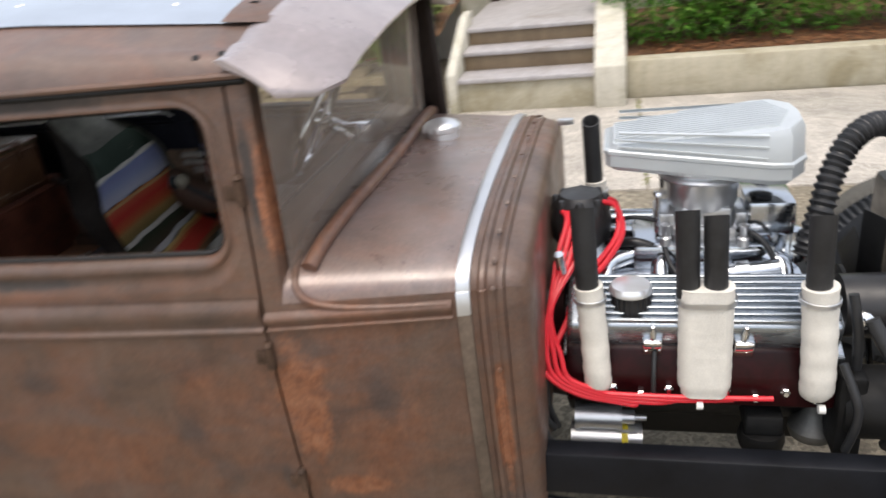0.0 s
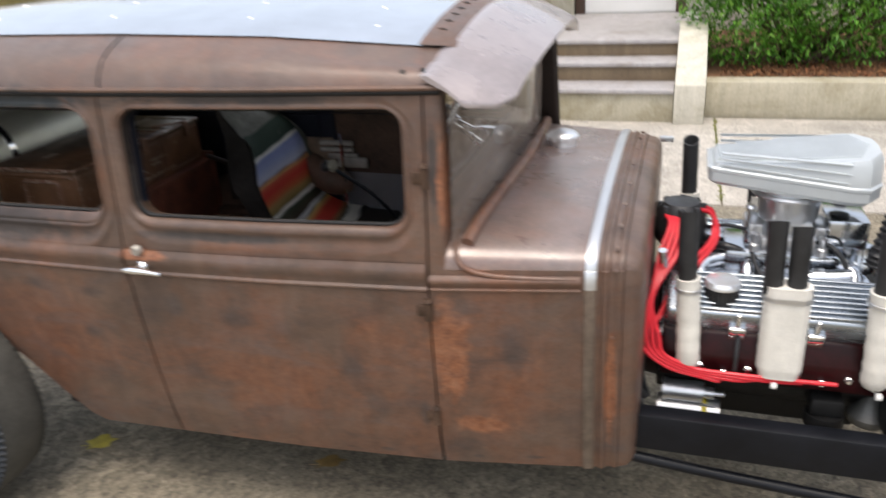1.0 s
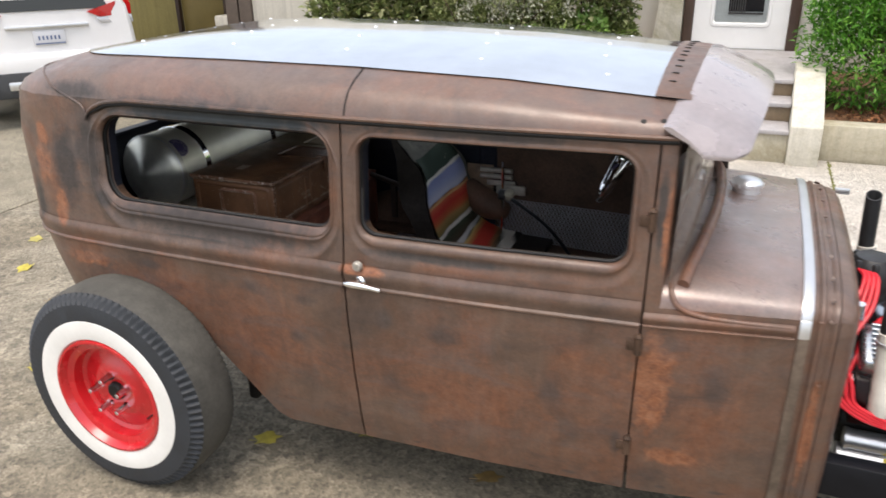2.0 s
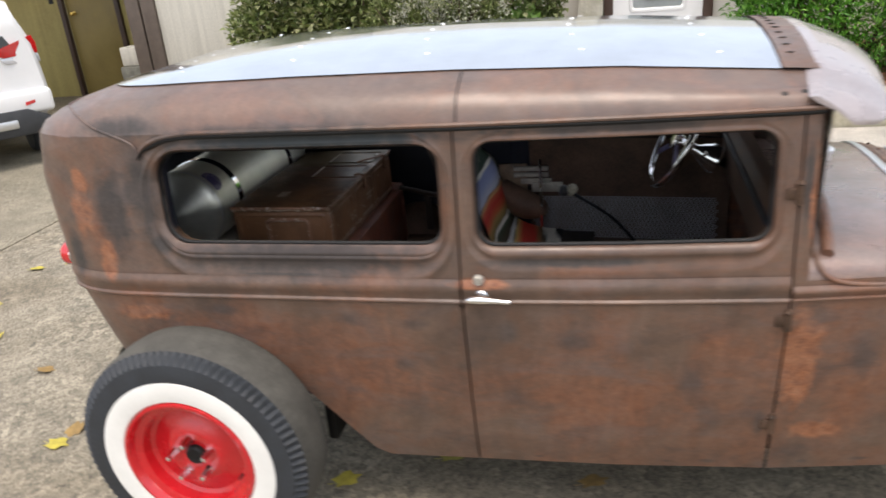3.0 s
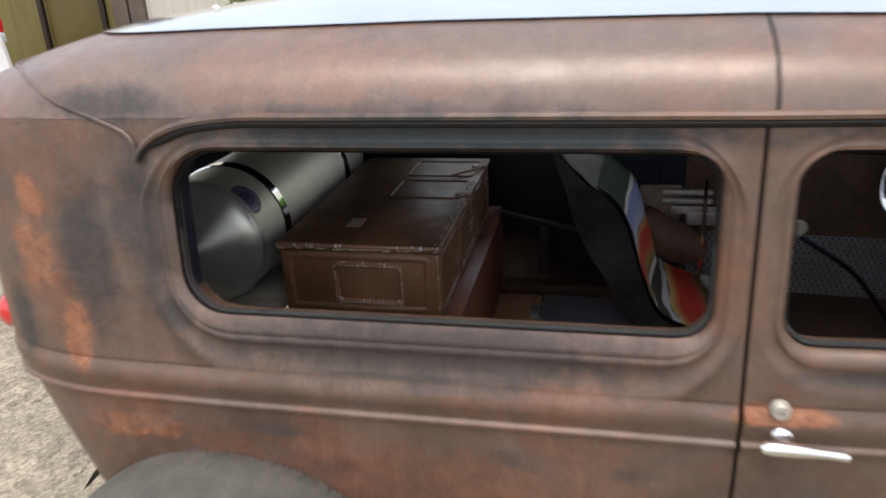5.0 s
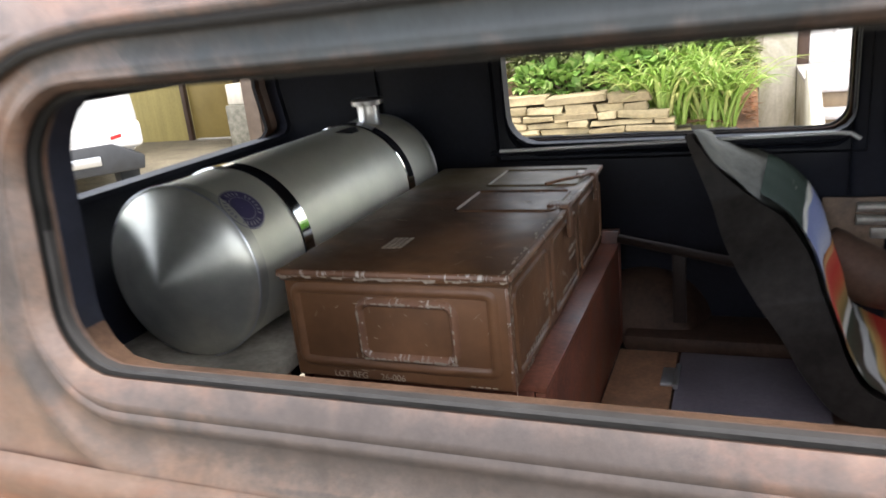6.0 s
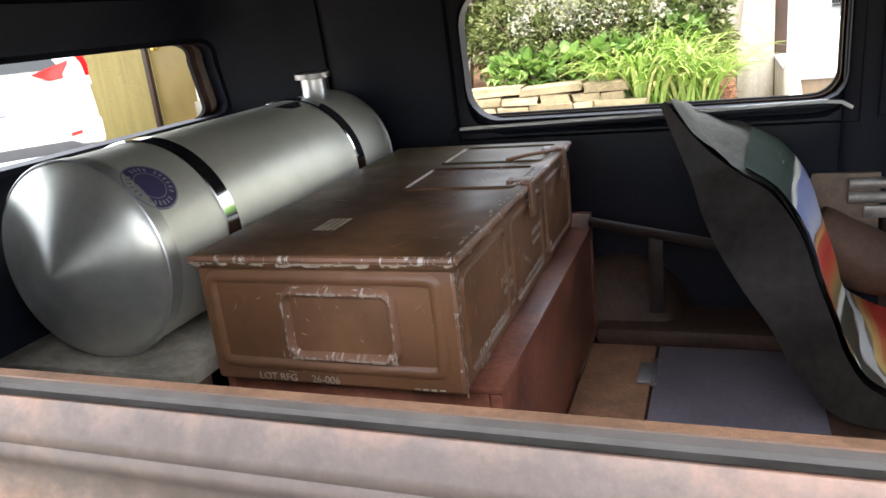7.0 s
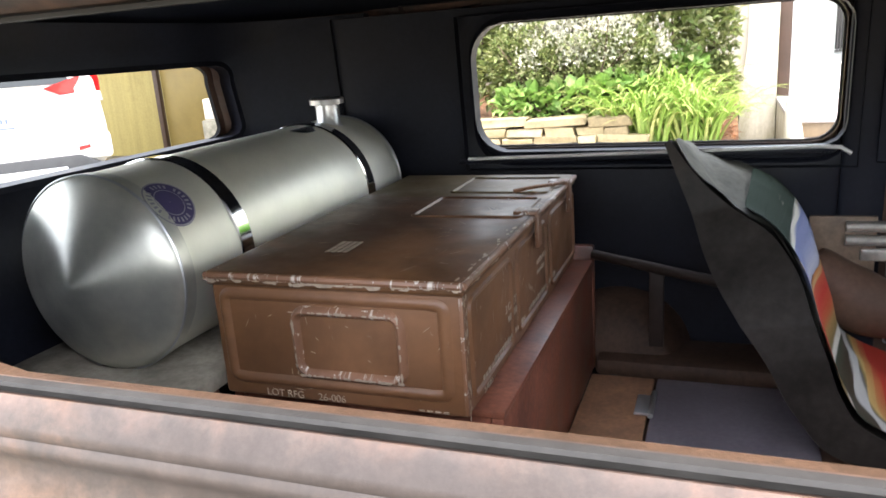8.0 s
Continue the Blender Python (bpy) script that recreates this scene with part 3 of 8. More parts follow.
def tube(bm, pts, r, seg=10, n=8, radii=None, closed=False):
    """A round tube along a smooth line."""
    line = smooth_line(pts, n) if n > 1 else [Vector(p) for p in pts]
    rings, up = [], Vector((0.13, 0.21, 0.97))
    for i, p in enumerate(line):
        d = (line[min(i + 1, len(line) - 1)] - line[max(i - 1, 0)]).normalized()
        a = d.cross(up).normalized()
        up = a.cross(d).normalized()
        rr = r if radii is None else radii(i / (len(line) - 1))
        rings.append([bm.verts.new(p + rr * (a * math.cos(2 * math.pi * k / seg) + up * math.sin(2 * math.pi * k / seg))) for k in range(seg)])
    for a, b in zip(rings, rings[1:]):
        for k in range(seg):
            bm.faces.new((a[k], a[(k + 1) % seg], b[(k + 1) % seg], b[k]))
    bm.faces.new(rings[0])
    bm.faces.new(rings[-1])


def grid(bm, f, us, vs):
    """Faces over f(u, v)."""
    rows = [[bm.verts.new(f(u, v)) for v in vs] for u in us]
    for a, b in zip(rows, rows[1:]):
        for j in range(len(vs) - 1):
            bm.faces.new((a[j], b[j], b[j + 1], a[j + 1]))
    return rows


def prism(bm, poly, f0, f1, bev=0.0):
    """A polygon of 2D points run from f0(p) to f1(p)."""
    a = [bm.verts.new(f0(p)) for p in poly]
    b = [bm.verts.new(f1(p)) for p in poly]
    bm.faces.new(a)
    bm.faces.new(b)
    n = len(poly)
    for i in range(n):
        bm.faces.new((a[i], a[(i + 1) % n], b[(i + 1) % n], b[i]))
    if bev:
        bmesh.ops.bevel(bm, geom=bm.edges[:], offset=bev, segments=2, affect="EDGES", profile=0.5)


def lin(a, b, n):
    return [a + (b - a) * i / n for i in range(n + 1)]


def rrect(cx, cy, hx, hy, rads, ang):
    """Where the ray from (cx, cy) at this angle leaves a rectangle with rounded corners. hx, hy: how far it reaches, or a pair (low
    side, high side). rads: lower left, lower right, upper right, upper left."""
    dx, dy = math.cos(ang), math.sin(ang)
    if isinstance(hx, tuple):
        hx = hx[1] if dx > 0 else hx[0]
    if isinstance(hy, tuple):
        hy = hy[1] if dy > 0 else hy[0]
    k = min(hx / abs(dx) if abs(dx) > 1e-9 else 1e9, hy / abs(dy) if abs(dy) > 1e-9 else 1e9)
    px, py = dx * k, dy * k
    i = (2 if dx > 0 else 3) if dy > 0 else (1 if dx > 0 else 0)
    r = max(rads[i], 1e-4)
    sx, sy = (1 if dx > 0 else -1), (1 if dy > 0 else -1)
    ccx, ccy = sx * (hx - r), sy * (hy - r)
    if abs(px) > hx - r and abs(py) > hy - r:
        bq = dx * ccx + dy * ccy
        disc = bq * bq - (ccx * ccx + ccy * ccy - r * r)
        if disc >= 0:
            k = bq + math.sqrt(disc)
            px, py = dx * k, dy * k
    return cx + px, cy + py


def holed(bm, S, outer, hole, rads, rings, n=120, back=0.03, rim=True, head=1.0, steps=(0.33, 0.67)):
    """A panel over the map S(u, v, depth) from a convex outline to a rounded opening. rings: rows of (distance outside the
    opening, depth), from far to near. back: how deep the opening's return goes."""
    u0, u1, v0, v1 = hole
    cx, cy, hx, hy = (u0 + u1) / 2, (v0 + v1) / 2, (u1 - u0) / 2, (v1 - v0) / 2
    angs = sorted([2 * math.pi * (i + 0.5) / n for i in range(n)] + [math.atan2(q[1] - cy, q[0] - cx) % (2 * math.pi) for q in outer])

    def edge(a):
        dx, dy = math.cos(a), math.sin(a)
        best = 1e9
        for (ax, ay), (bx, by) in zip(outer, outer[1:] + outer[:1]):
            ex, ey = bx - ax, by - ay
            det = dx * ey - dy * ex
            if abs(det) < 1e-12:
                continue
            t = ((ax - cx) * ey - (ay - cy) * ex) / det
            s = ((ax - cx) * dy - (ay - cy) * dx) / det
            if t > 0 and -1e-6 <= s <= 1 + 1e-6:
                best = min(best, t)
        return cx + dx * best, cy + dy * best
    loops = []
    out = [edge(a) for a in angs]
    if rim:
        loops.append([(p, back) for p in out])
    loops.append([(p, 0.0) for p in out])
    lo_u, hi_u = min(q[0] for q in outer), max(q[0] for q in outer)
    lo_v, hi_v = min(q[1] for q in outer), max(q[1] for q in outer)
    d_max = max(rings[0][0], 1e-6)

    def ring(d):
        """The opening grown by d, held back on the sides where the panel ends sooner."""
        q = [min(d, d / d_max * room * 0.93) for room in (u0 - lo_u, hi_u - u1, v0 - lo_v, hi_v - v1)]
        return [rrect(cx, cy, (hx + q[0], hx + q[1]), (hy + q[2], hy + q[3]), [r + d for r in rads], a) for a in angs]
    first = ring(rings[0][0])
    for k in steps:
        loops.append([((o[0] + (i[0] - o[0]) * k, o[1] + (i[1] - o[1]) * k), 0.0) for o, i in zip(out, first)])
    for d, dep in rings:
        row = ring(d)
        loops.append([(min_in(o, p, (cx, cy)), dep if d == 0 else dep * (1 - (1 - head) * min(1.0, max(0.0, (p[1] - v1 + 0.05) / 0.05)))) for o, p in zip(out, row)])
    loops.append([(p, rings[-1][1] + back) for p in [rrect(cx, cy, hx, hy, rads, a) for a in angs]])
    vs = [[bm.verts.new(S(p[0], p[1], dep)) for p, dep in lp] for lp in loops]
    N = len(angs)
    for a, b in zip(vs, vs[1:]):
        for i in range(N):
            j = (i + 1) % N
            bm.faces.new((a[i], a[j], b[j], b[i]))
    return out


def min_in(o, p, c):
    """p, or o where p lies farther from the middle c than o."""
    do = (o[0] - c[0]) ** 2 + (o[1] - c[1]) ** 2
    dp = (p[0] - c[0]) ** 2 + (p[1] - c[1]) ** 2
    return p if dp < do * 0.985 else (c[0] + (o[0] - c[0]) * 0.9925, c[1] + (o[1] - c[1]) * 0.9925)


# ==== the car ====
YC = 0.725           # the car's middle line
YE = 0.69            # the engine's middle line
DRIP = 1.45          # height of the gutter above the windows
TAPER_X = [-1.30, -0.90, 0.0, 0.45, 0.91, 1.31, 1.46]
TAPER_Y = [0.012, 0.0, 0.0, 0.018, 0.055, 0.120, 0.150]
SECT_Z = [0.28, 0.40, 0.60, 0.80, 0.93, 1.00, 1.10, 1.40, 1.46]
SECT_Y = [0.075, 0.050, 0.024, 0.006, 0.0, 0.006, 0.016, 0.040, 0.046]


def side_y(x, z):
    return float(np.interp(x, TAPER_X, TAPER_Y) + np.interp(z, SECT_Z, SECT_Y))


def side(x, z, depth=0.0, far=False):
    """A place on the car's flank; depth goes inwards."""
    y = side_y(x, z) + depth
    return Vector((x, 2 * YC - y if far else y, z))


REAR_Z = [0.45, 0.65, 0.90, 1.00, 1.30, 1.46]
REAR_X = [-1.28, -1.34, -1.43, -1.465, -1.50, -1.475]
XQ = -1.02           # where the flank begins to turn round the rear corner


def rear(s, z, depth=0.0):
    """A place on the body's rear, s from the near flank (0) round to the far flank (1)."""
    flip = s > 0.5
    t = min(1.0, max(0.0, (1 - s if flip else s) * 2))
    y0 = side_y(XQ, z)
    A = XQ - float(np.interp(z, REAR_Z, REAR_X)) - depth
    Bq = 0.30
    if t < 0.62:
        th = t / 0.62 * math.pi / 2
        x = XQ - A * math.sin(th) ** (2 / 2.9)
        y = y0 + depth + (Bq - depth) * (1 - max(0.0, math.cos(th)) ** (2 / 2.9))
    else:
        k = (t - 0.62) / 0.38
        x, y = XQ - A, y0 + Bq + (YC - y0 - Bq) * k
    return Vector((x, 2 * YC - y if flip else y, z))


def s_of_y(y, z=1.25):
    """The s of a height's place straight across the tail."""
    y0 = side_y(XQ, z) + 0.30
    return (0.62 + 0.38 * (y - y0) / (YC - y0)) / 2 if y <= YC else 1 - s_of_y(2 * YC - y, z)


def long_z(x):
    """How the roof's height falls towards windscreen and tail."""
    return float(np.interp(x, [-1.5, -1.25, -0.9, -0.5, 0.0, 0.46, 0.95, 1.05], [-0.030, -0.012, -0.003, 0.0, -0.003, -0.018, -0.056, -0.07]))


RISE_K = [0.0, 0.25, 0.5, 0.72, 0.80, 0.88, 0.94, 0.98, 1.0]
RISE_Z = [1.640, 1.634, 1.616, 1.588, 1.573, 1.551, 1.525, 1.489, DRIP]
ROOF_FRONT = 0.955


def roof_outline(n=40):
    pts = [(x, side_y(x, DRIP)) for x in lin(ROOF_FRONT, XQ, n)]
    pts += [(p.x, p.y) for p in (rear(s, DRIP) for s in lin(0, 1, 60)[1:-1])]
    pts += [(x, 2 * YC - side_y(x, DRIP)) for x in lin(XQ, ROOF_FRONT, n)]
    return pts


def roof_at(p, k, lift=0.0):
    x = ROOF_FRONT + (p[0] - ROOF_FRONT) * (1 - (1 - k) * 0.5)
    y = YC + (p[1] - YC) * k
    z = float(np.interp(k, RISE_K, RISE_Z)) + long_z(x) * min(1.0, (1 - k) / 0.10 + (0.25 if x < -1.1 else 0)) + lift
    return Vector((x, y, z))


car = thing("hot_rod", (0.2, YC, 0.0), "chopped rusty patina steel hot rod sedan with open engine", "car")

PLAIN = [(0.09, 0.0), (0.078, -0.0013), (0.066, -0.00065), (0.054, 0.0026), (0.044, 0.0039), (0.034, 0.0039), (0.028, 0.0), (0.022, -0.00195), (0.016, -0.00065), (0.01, 0.00065), (0.0, 0.012)]
QHOLE = (-0.950, -0.050, 1.100, 1.394)
QPLAIN = [(0.122, 0.0), (0.114, -0.0026), (0.104, -0.0039), (0.092, -0.00195), (0.08, 0.00195), (0.068, 0.0039), (0.052, 0.0039), (0.046, 0.0013), (0.041, -0.00195), (0.036, -0.00195), (0.031, 0.00065), (0.026, -0.0013), (0.02, 0.0), (0.0, 0.012)]
QFAR = (-0.832, -0.042, 1.086, 1.392)
DHOLE = (0.052, 0.850, 1.095, 1.398)
QRADS = (0.075, 0.05, 0.05, 0.085)
DRADS = (0.05, 0.05, 0.045, 0.05)


def door_front(z):
    return float(np.interp(z, [0.30, 0.93, 1.46], [0.888, 0.904, 0.908]))


def arch(x):
    """The lower edge of the rear quarter, cut away for the wheel."""
    low = float(np.interp(x, [-1.40, -1.32, -1.24, -0.62, -0.52, -0.42, -0.36, -0.31, 0.0], [0.56, 0.56, 0.60, 0.640, 0.525, 0.405, 0.325, 0.300, 0.312]))
    d = 0.394 ** 2 - (x + 0.940) ** 2
    return max(low, 0.397 + math.sqrt(d)) if d > 0 else low


def band(bm, line, prof):
    """Sweeps a profile of (up, out) along places with their outward ways."""
    rows = []
    for p, out in line:
        rows.append([bm.verts.new(p + Vector((0, 0, u)) + out * o) for u, o in prof])
    for a, b in zip(rows, rows[1:]):
        for j in range(len(prof) - 1):
            bm.faces.new((a[j], a[j + 1], b[j + 1], b[j]))


BELT = [(-0.040, 0.001), (-0.039, 0.005), (-0.035, 0.0085), (-0.030, 0.0085), (-0.026, 0.005), (-0.024, 0.003), (-0.016, 0.0035), (-0.006, 0.007), (0.004, 0.010), (0.014, 0.0105), (0.024, 0.008), (0.032, 0.004), (0.038, 0.0015), (0.041, 0.0005)]
BELT_Z = 0.962


def flank(far):
    """Quarter panel and door of one flank, with their inner skins."""
    out = Vector((0, 1 if far else -1, 0))
    S = lambda u, v, d: side(u, v, d, far)
    hole = QHOLE
    bm = B()
    xr = XQ - 0.0005
    out_pts = holed(bm, S, [(xr, 0.93), (-0.003, 0.93), (-0.003, DRIP), (xr, DRIP)], hole, QRADS, QPLAIN, n=220, head=0.2)
    us = sorted({round(q[0], 9) for q in out_pts if abs(q[1] - 0.93) < 1e-7})
    grid(bm, lambda u, v: side(u, arch(u) + (0.93 - arch(u)) * v, 0, far), us, lin(0, 1, 14))
    grid(bm, lambda u, v: side(u, arch(u), v, far), us, [0.0, 0.025])
    grid(bm, lambda v, d: side(-0.003, arch(-0.003) + (0.93 - arch(-0.003)) * v, d, far), lin(0, 1, 14), [0.0, 0.03])
    bmesh.ops.remove_doubles(bm, verts=bm.verts[:], dist=2e-5)
    quarter = part("quarter_panel", bm, M["rust"], car, "weathered brown rust quarter panel")
    bm = B()
    band(bm, [(side(x, BELT_Z, 0, far), out) for x in lin(XQ, -0.004, 24)], BELT)
    part("belt_moulding", bm, M["rust"], quarter)
    # the door
    bm = B()
    out_pts = holed(bm, S, [(0.004, 0.93), (door_front(0.93), 0.93), (door_front(1.44), 1.44), (0.004, 1.44)], DHOLE, DRADS, PLAIN, n=200, head=0.25)
    wd = door_front(0.93) - 0.004
    us = sorted({round((q[0] - 0.004) / wd, 9) for q in out_pts if abs(q[1] - 0.93) < 1e-7})
    zs = lin(0.312, 0.93, 16)
    grid(bm, lambda u, v: side(0.004 + (door_front(v) - 0.004) * u, v, 0, far), us, zs)
    for u in (us[0], us[-1]):
        grid(bm, lambda d, v: side(0.004 + (door_front(v) - 0.004) * u, v, d, far), [0.0, 0.03], zs)
    grid(bm, lambda u, d: side(0.004 + (door_front(0.312) - 0.004) * u, 0.312, d, far), us, [0.0, 0.03])
    bmesh.ops.remove_doubles(bm, verts=bm.verts[:], dist=2e-5)
    door = part("door", bm, M["rust"], car, "rusty steel door with an open window")
    bm = B()
    band(bm, [(side(x, BELT_Z, 0, far), out) for x in lin(0.005, door_front(0.95) - 0.001, 20)], BELT)
    part("belt_moulding", bm, M["rust"], door)
    for zz in (0.500, 0.866, 1.23):
        bm = B()
        p = side(door_front(zz) + 0.002, zz, -0.006, far)
        rod(bm, p + Vector((0, 0, -0.026)), p + Vector((0, 0, 0.026)), 0.010, 14)
        lathe(bm, [(0.008, 0), (0.012, 0.004), (0.007, 0.012), (0, 0.014)], Matrix.Translation(p + Vector((0, 0, 0.026))), 12)
        q = side(door_front(zz) - 0.035, zz, -0.002, far)
        box(bm, q.x + 0.004, q.x + 0.03, q.y - 0.003, q.y + 0.003, zz - 0.016, zz + 0.016, 0.0025)
        part("hinge", bm, M["rust_inner"], door, "dark rusty hinge knuckle")
    # handle: a turned lever on a round boss
    bm = B()
    p = side(0.062, 0.955, 0.0, far)
    o = out
    lathe(bm, [(0.017, 0), (0.017, 0.012), (0.011, 0.018), (0.009, 0.042)], along(p, o), 18)
    a = p + o * 0.045
    tube(bm, [a + Vector((-0.036, 0, 0.001)), a + Vector((-0.012, 0, 0.003)), a + Vector((0.03, 0, 0.002)), a + Vector((0.086, 0, -0.002))], 0.008, 12, 6, lambda t: 0.0075 + 0.0045 * math.sin(math.pi * min(1, t * 1.25)))
    part("door_handle", bm, M["chrome"], door, "bright chrome lever handle")
    bm = B()
    lathe(bm, [(0.016, 0), (0.016, 0.010), (0.012, 0.016), (0.004, 0.016), (0.004, 0.012), (0, 0.012)], along(side(0.055, 1.005, -0.008, far), o), 18)
    part("lock_barrel", bm, M["latch_steel"], door, "worn steel lock barrel")
    # rubber run, garnish and inner skins
    for nm, (h, rd), par in (("quarter", (hole, QRADS), quarter), ("door", (DHOLE, DRADS), door)):
        cx, cy, hx, hy = (h[0] + h[1]) / 2, (h[2] + h[3]) / 2, (h[1] - h[0]) / 2, (h[3] - h[2]) / 2
        bm = B()
        N = 240
        loop = []
        for i in range(N):
            u, v = rrect(cx, cy, hx - 0.001, hy - 0.001, rd, 2 * math.pi * (i + 0.5) / N)
            un, vn = rrect(cx, cy, hx - 0.005, hy - 0.005, rd, 2 * math.pi * (i + 0.5) / N)
            loop.append([side(u, v, 0.021, far), side(un, vn, 0.022, far), side(un, vn, 0.031, far), side(u, v, 0.032, far)])
        vs = [[bm.verts.new(c) for c in row] for row in loop]
        for i in range(N):
            a4, b4 = vs[i], vs[(i + 1) % N]
            for j in range(3):
                bm.faces.new((a4[j], a4[j + 1], b4[j + 1], b4[j]))
        # black above the opening's mid height, grey below
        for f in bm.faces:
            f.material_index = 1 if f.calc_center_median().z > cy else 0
        part("window_rubber", bm, [M["rubber_grey"], M["engine_black"]], par, "window rubber, weathered grey below, black above")
        bm = B()
        vs = []
        for i in range(N):
            u, v = rrect(cx, cy, hx - 0.0018, hy - 0.0018, rd, 2 * math.pi * (i + 0.5) / N)
            vs.append([bm.verts.new(side(u, v, 0.0130, far)), bm.verts.new(side(u, v, 0.0205, far))])
        for i in range(N):
            a4, b4 = vs[i], vs[(i + 1) % N]
            bm.faces.new((a4[0], a4[1], b4[1], b4[0]))
        part("window_channel", bm, M["engine_black"], par, "dark groove round the opening")
        bm = B()
        hh = QFAR if (far and nm == "quarter") else h
        holed(bm, lambda u, v, d: side(u, v, 0.040 + d, far), [(hh[0] - 0.035, hh[2] - 0.035), (hh[1] + 0.025, hh[2] - 0.035), (hh[1] + 0.025, hh[3] + 0.02), (hh[0] - 0.035, hh[3] + 0.02)],
              (hh[0], hh[1], hh[2] + (0.010 if far else -0.012), hh[3]), rd, [(0.012, 0.0), (0.003, 0.001), (0.0, 0.004)], back=0.042 if far else 0.030)
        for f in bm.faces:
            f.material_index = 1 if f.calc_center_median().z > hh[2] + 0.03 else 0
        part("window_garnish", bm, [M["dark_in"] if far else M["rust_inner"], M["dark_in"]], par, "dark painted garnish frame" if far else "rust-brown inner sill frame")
    bm = B()
    hh = QFAR if far else hole
    holed(bm, lambda u, v, d: side(u, v, 0.055 + d, far), [(-1.19, 0.60), (-0.02, 0.60), (-0.02, 1.43), (-1.19, 1.43)], (hh[0] - 0.005, hh[1] + 0.005, hh[2] - 0.018, hh[3] + 0.005), QRADS, [(0.03, 0.0), (0.012, -0.006), (0.0, 0.0)], back=0.01)
    part("inner_quarter_skin", bm, M["dark_in"], quarter, "blue-black painted inner skin")
    bm = B()
    holed(bm, lambda u, v, d: side(u, v, 0.058 + d, far), [(0.0, 0.33), (0.89, 0.33), (0.93, 1.43), (0.0, 1.43)], (DHOLE[0] - 0.004, DHOLE[1] + 0.004, DHOLE[2] - 0.01, DHOLE[3] + 0.004), DRADS, [(0.03, 0.0), (0.012, -0.006), (0.0, 0.0)], back=0.01)
    part("inner_door_skin", bm, M["dark_brown_in"], door, "dark brown inner door skin")
    return quarter, door


quarter_near, door_near = flank(False)
quarter_far, door_far = flank(True)

for far in (False, True):
    bm = B()
    rowsp = []
    for z in lin(0.60, 1.44, 12):
        rowsp.append([bm.verts.new(q) for q in (side(-0.045, z, 0.036, far), side(0.040, z, 0.036, far), side(0.040, z, 0.066, far), side(0.030, z, 0.074, far), side(-0.035, z, 0.074, far), side(-0.045, z, 0.066, far))])
    for a, b in zip(rowsp, rowsp[1:]):
        for j in range(6):
            bm.faces.new((a[j], a[(j + 1) % 6], b[(j + 1) % 6], b[j]))
    bm.faces.new(rowsp[0])
    bm.faces.new(rowsp[-1])
    part("centre_post", bm, M["dark_in"], car, "blue-black painted centre post")
# tail panel with its window
bm = B()
SR = lambda u, v, d: rear(u, v, d)
s0, s1 = s_of_y(0.25), s_of_y(1.20)
holed(bm, SR, [(0.0, 0.93), (1.0, 0.93), (1.0, DRIP), (0.0, DRIP)], (s0, s1, 1.165, 1.345), (0.03, 0.03, 0.03, 0.03), [(0.03, 0.0), (0.02, -0.006), (0.01, 0.0), (0.0, 0.008)], n=160, rim=False, back=0.006, steps=(0.03, 0.07, 0.12, 0.18, 0.25, 0.33, 0.42, 0.52, 0.62, 0.75, 0.88))
grid(bm, lambda s, v: rear(s, (0.70 - 0.1 * math.sin(math.pi * s)) + (0.93 - (0.70 - 0.1 * math.sin(math.pi * s))) * v), lin(0, 1, 70), lin(0, 1, 10))
tail_panel = part("tail_panel", bm, M["rust"], car, "rust-streaked rear panel with a narrow window")
bm = B()
band(bm, [(rear(s, BELT_Z), (rear(s, BELT_Z) - rear(s, BELT_Z, 0.02)).normalized()) for s in lin(0, 1, 80)], BELT)
part("belt_moulding", bm, M["rust"], tail_panel)
bm = B()
holed(bm, lambda u, v, d: rear(u, v, 0.05 + d), [(0.02, 0.62), (0.98, 0.62), (0.98, 1.44), (0.02, 1.44)], (s0 + 0.003, s1 + 0.03, 1.168, 1.342), (0.03, 0.03, 0.03, 0.03), [(0.03, 0.0), (0.012, -0.006), (0.0, 0.0)], n=120, back=-0.05)
part("inner_tail_skin", bm, M["dark_in"], tail_panel, "blue-black painted inner skin")
bm = B()
vs = []
for i in range(200):
    a = 2 * math.pi * (i + 0.5) / 200
    u, v = rrect((s0 + s1) / 2, 1.255, (s1 - s0) / 2 - 0.0012, 0.0885, (0.03, 0.03, 0.03, 0.03), a)
    vs.append([bm.verts.new(rear(u, v, d)) for d in (0.004, 0.012, 0.018)])
for i in range(200):
    a4, b4 = vs[i], vs[(i + 1) % 200]
    for j in range(2):
        bm.faces.new((a4[j], a4[j + 1], b4[j + 1], b4[j]))
part("rear_window_seal", bm, M["matte_rubber"], tail_panel, "black rubber seal round the rear window")
for y in (0.25, 1.20):
    bm = B()
    p = rear(s_of_y(0.45), 0.970)
    rod(bm, (p.x + 0.09, y, 0.970), (p.x - 0.03, y, 0.970), 0.014, 12)
    p = p + Vector((-0.03, 0, 0))
    lathe(bm, [(0.02, 0), (0.024, 0.006), (0.044, 0.012), (0.048, 0.018), (0.044, 0.020)], along((p.x, y, 0.970), (-1, 0, 0)), 24)
    tl = part("tail_lamp", bm, M["chrome"], car, "small round tail lamp")
    bm = B()
    lathe(bm, [(0.046, 0), (0.047, 0.030), (0.040, 0.042), (0.02, 0.050), (0, 0.051)], along((p.x - 0.018, y, 0.970), (-1, 0, 0)), 24)
    part("lens", bm, M["lamp_red"], tl, "red glass lens")

# roof shell, riveted sheet and lining
OUT = roof_outline()


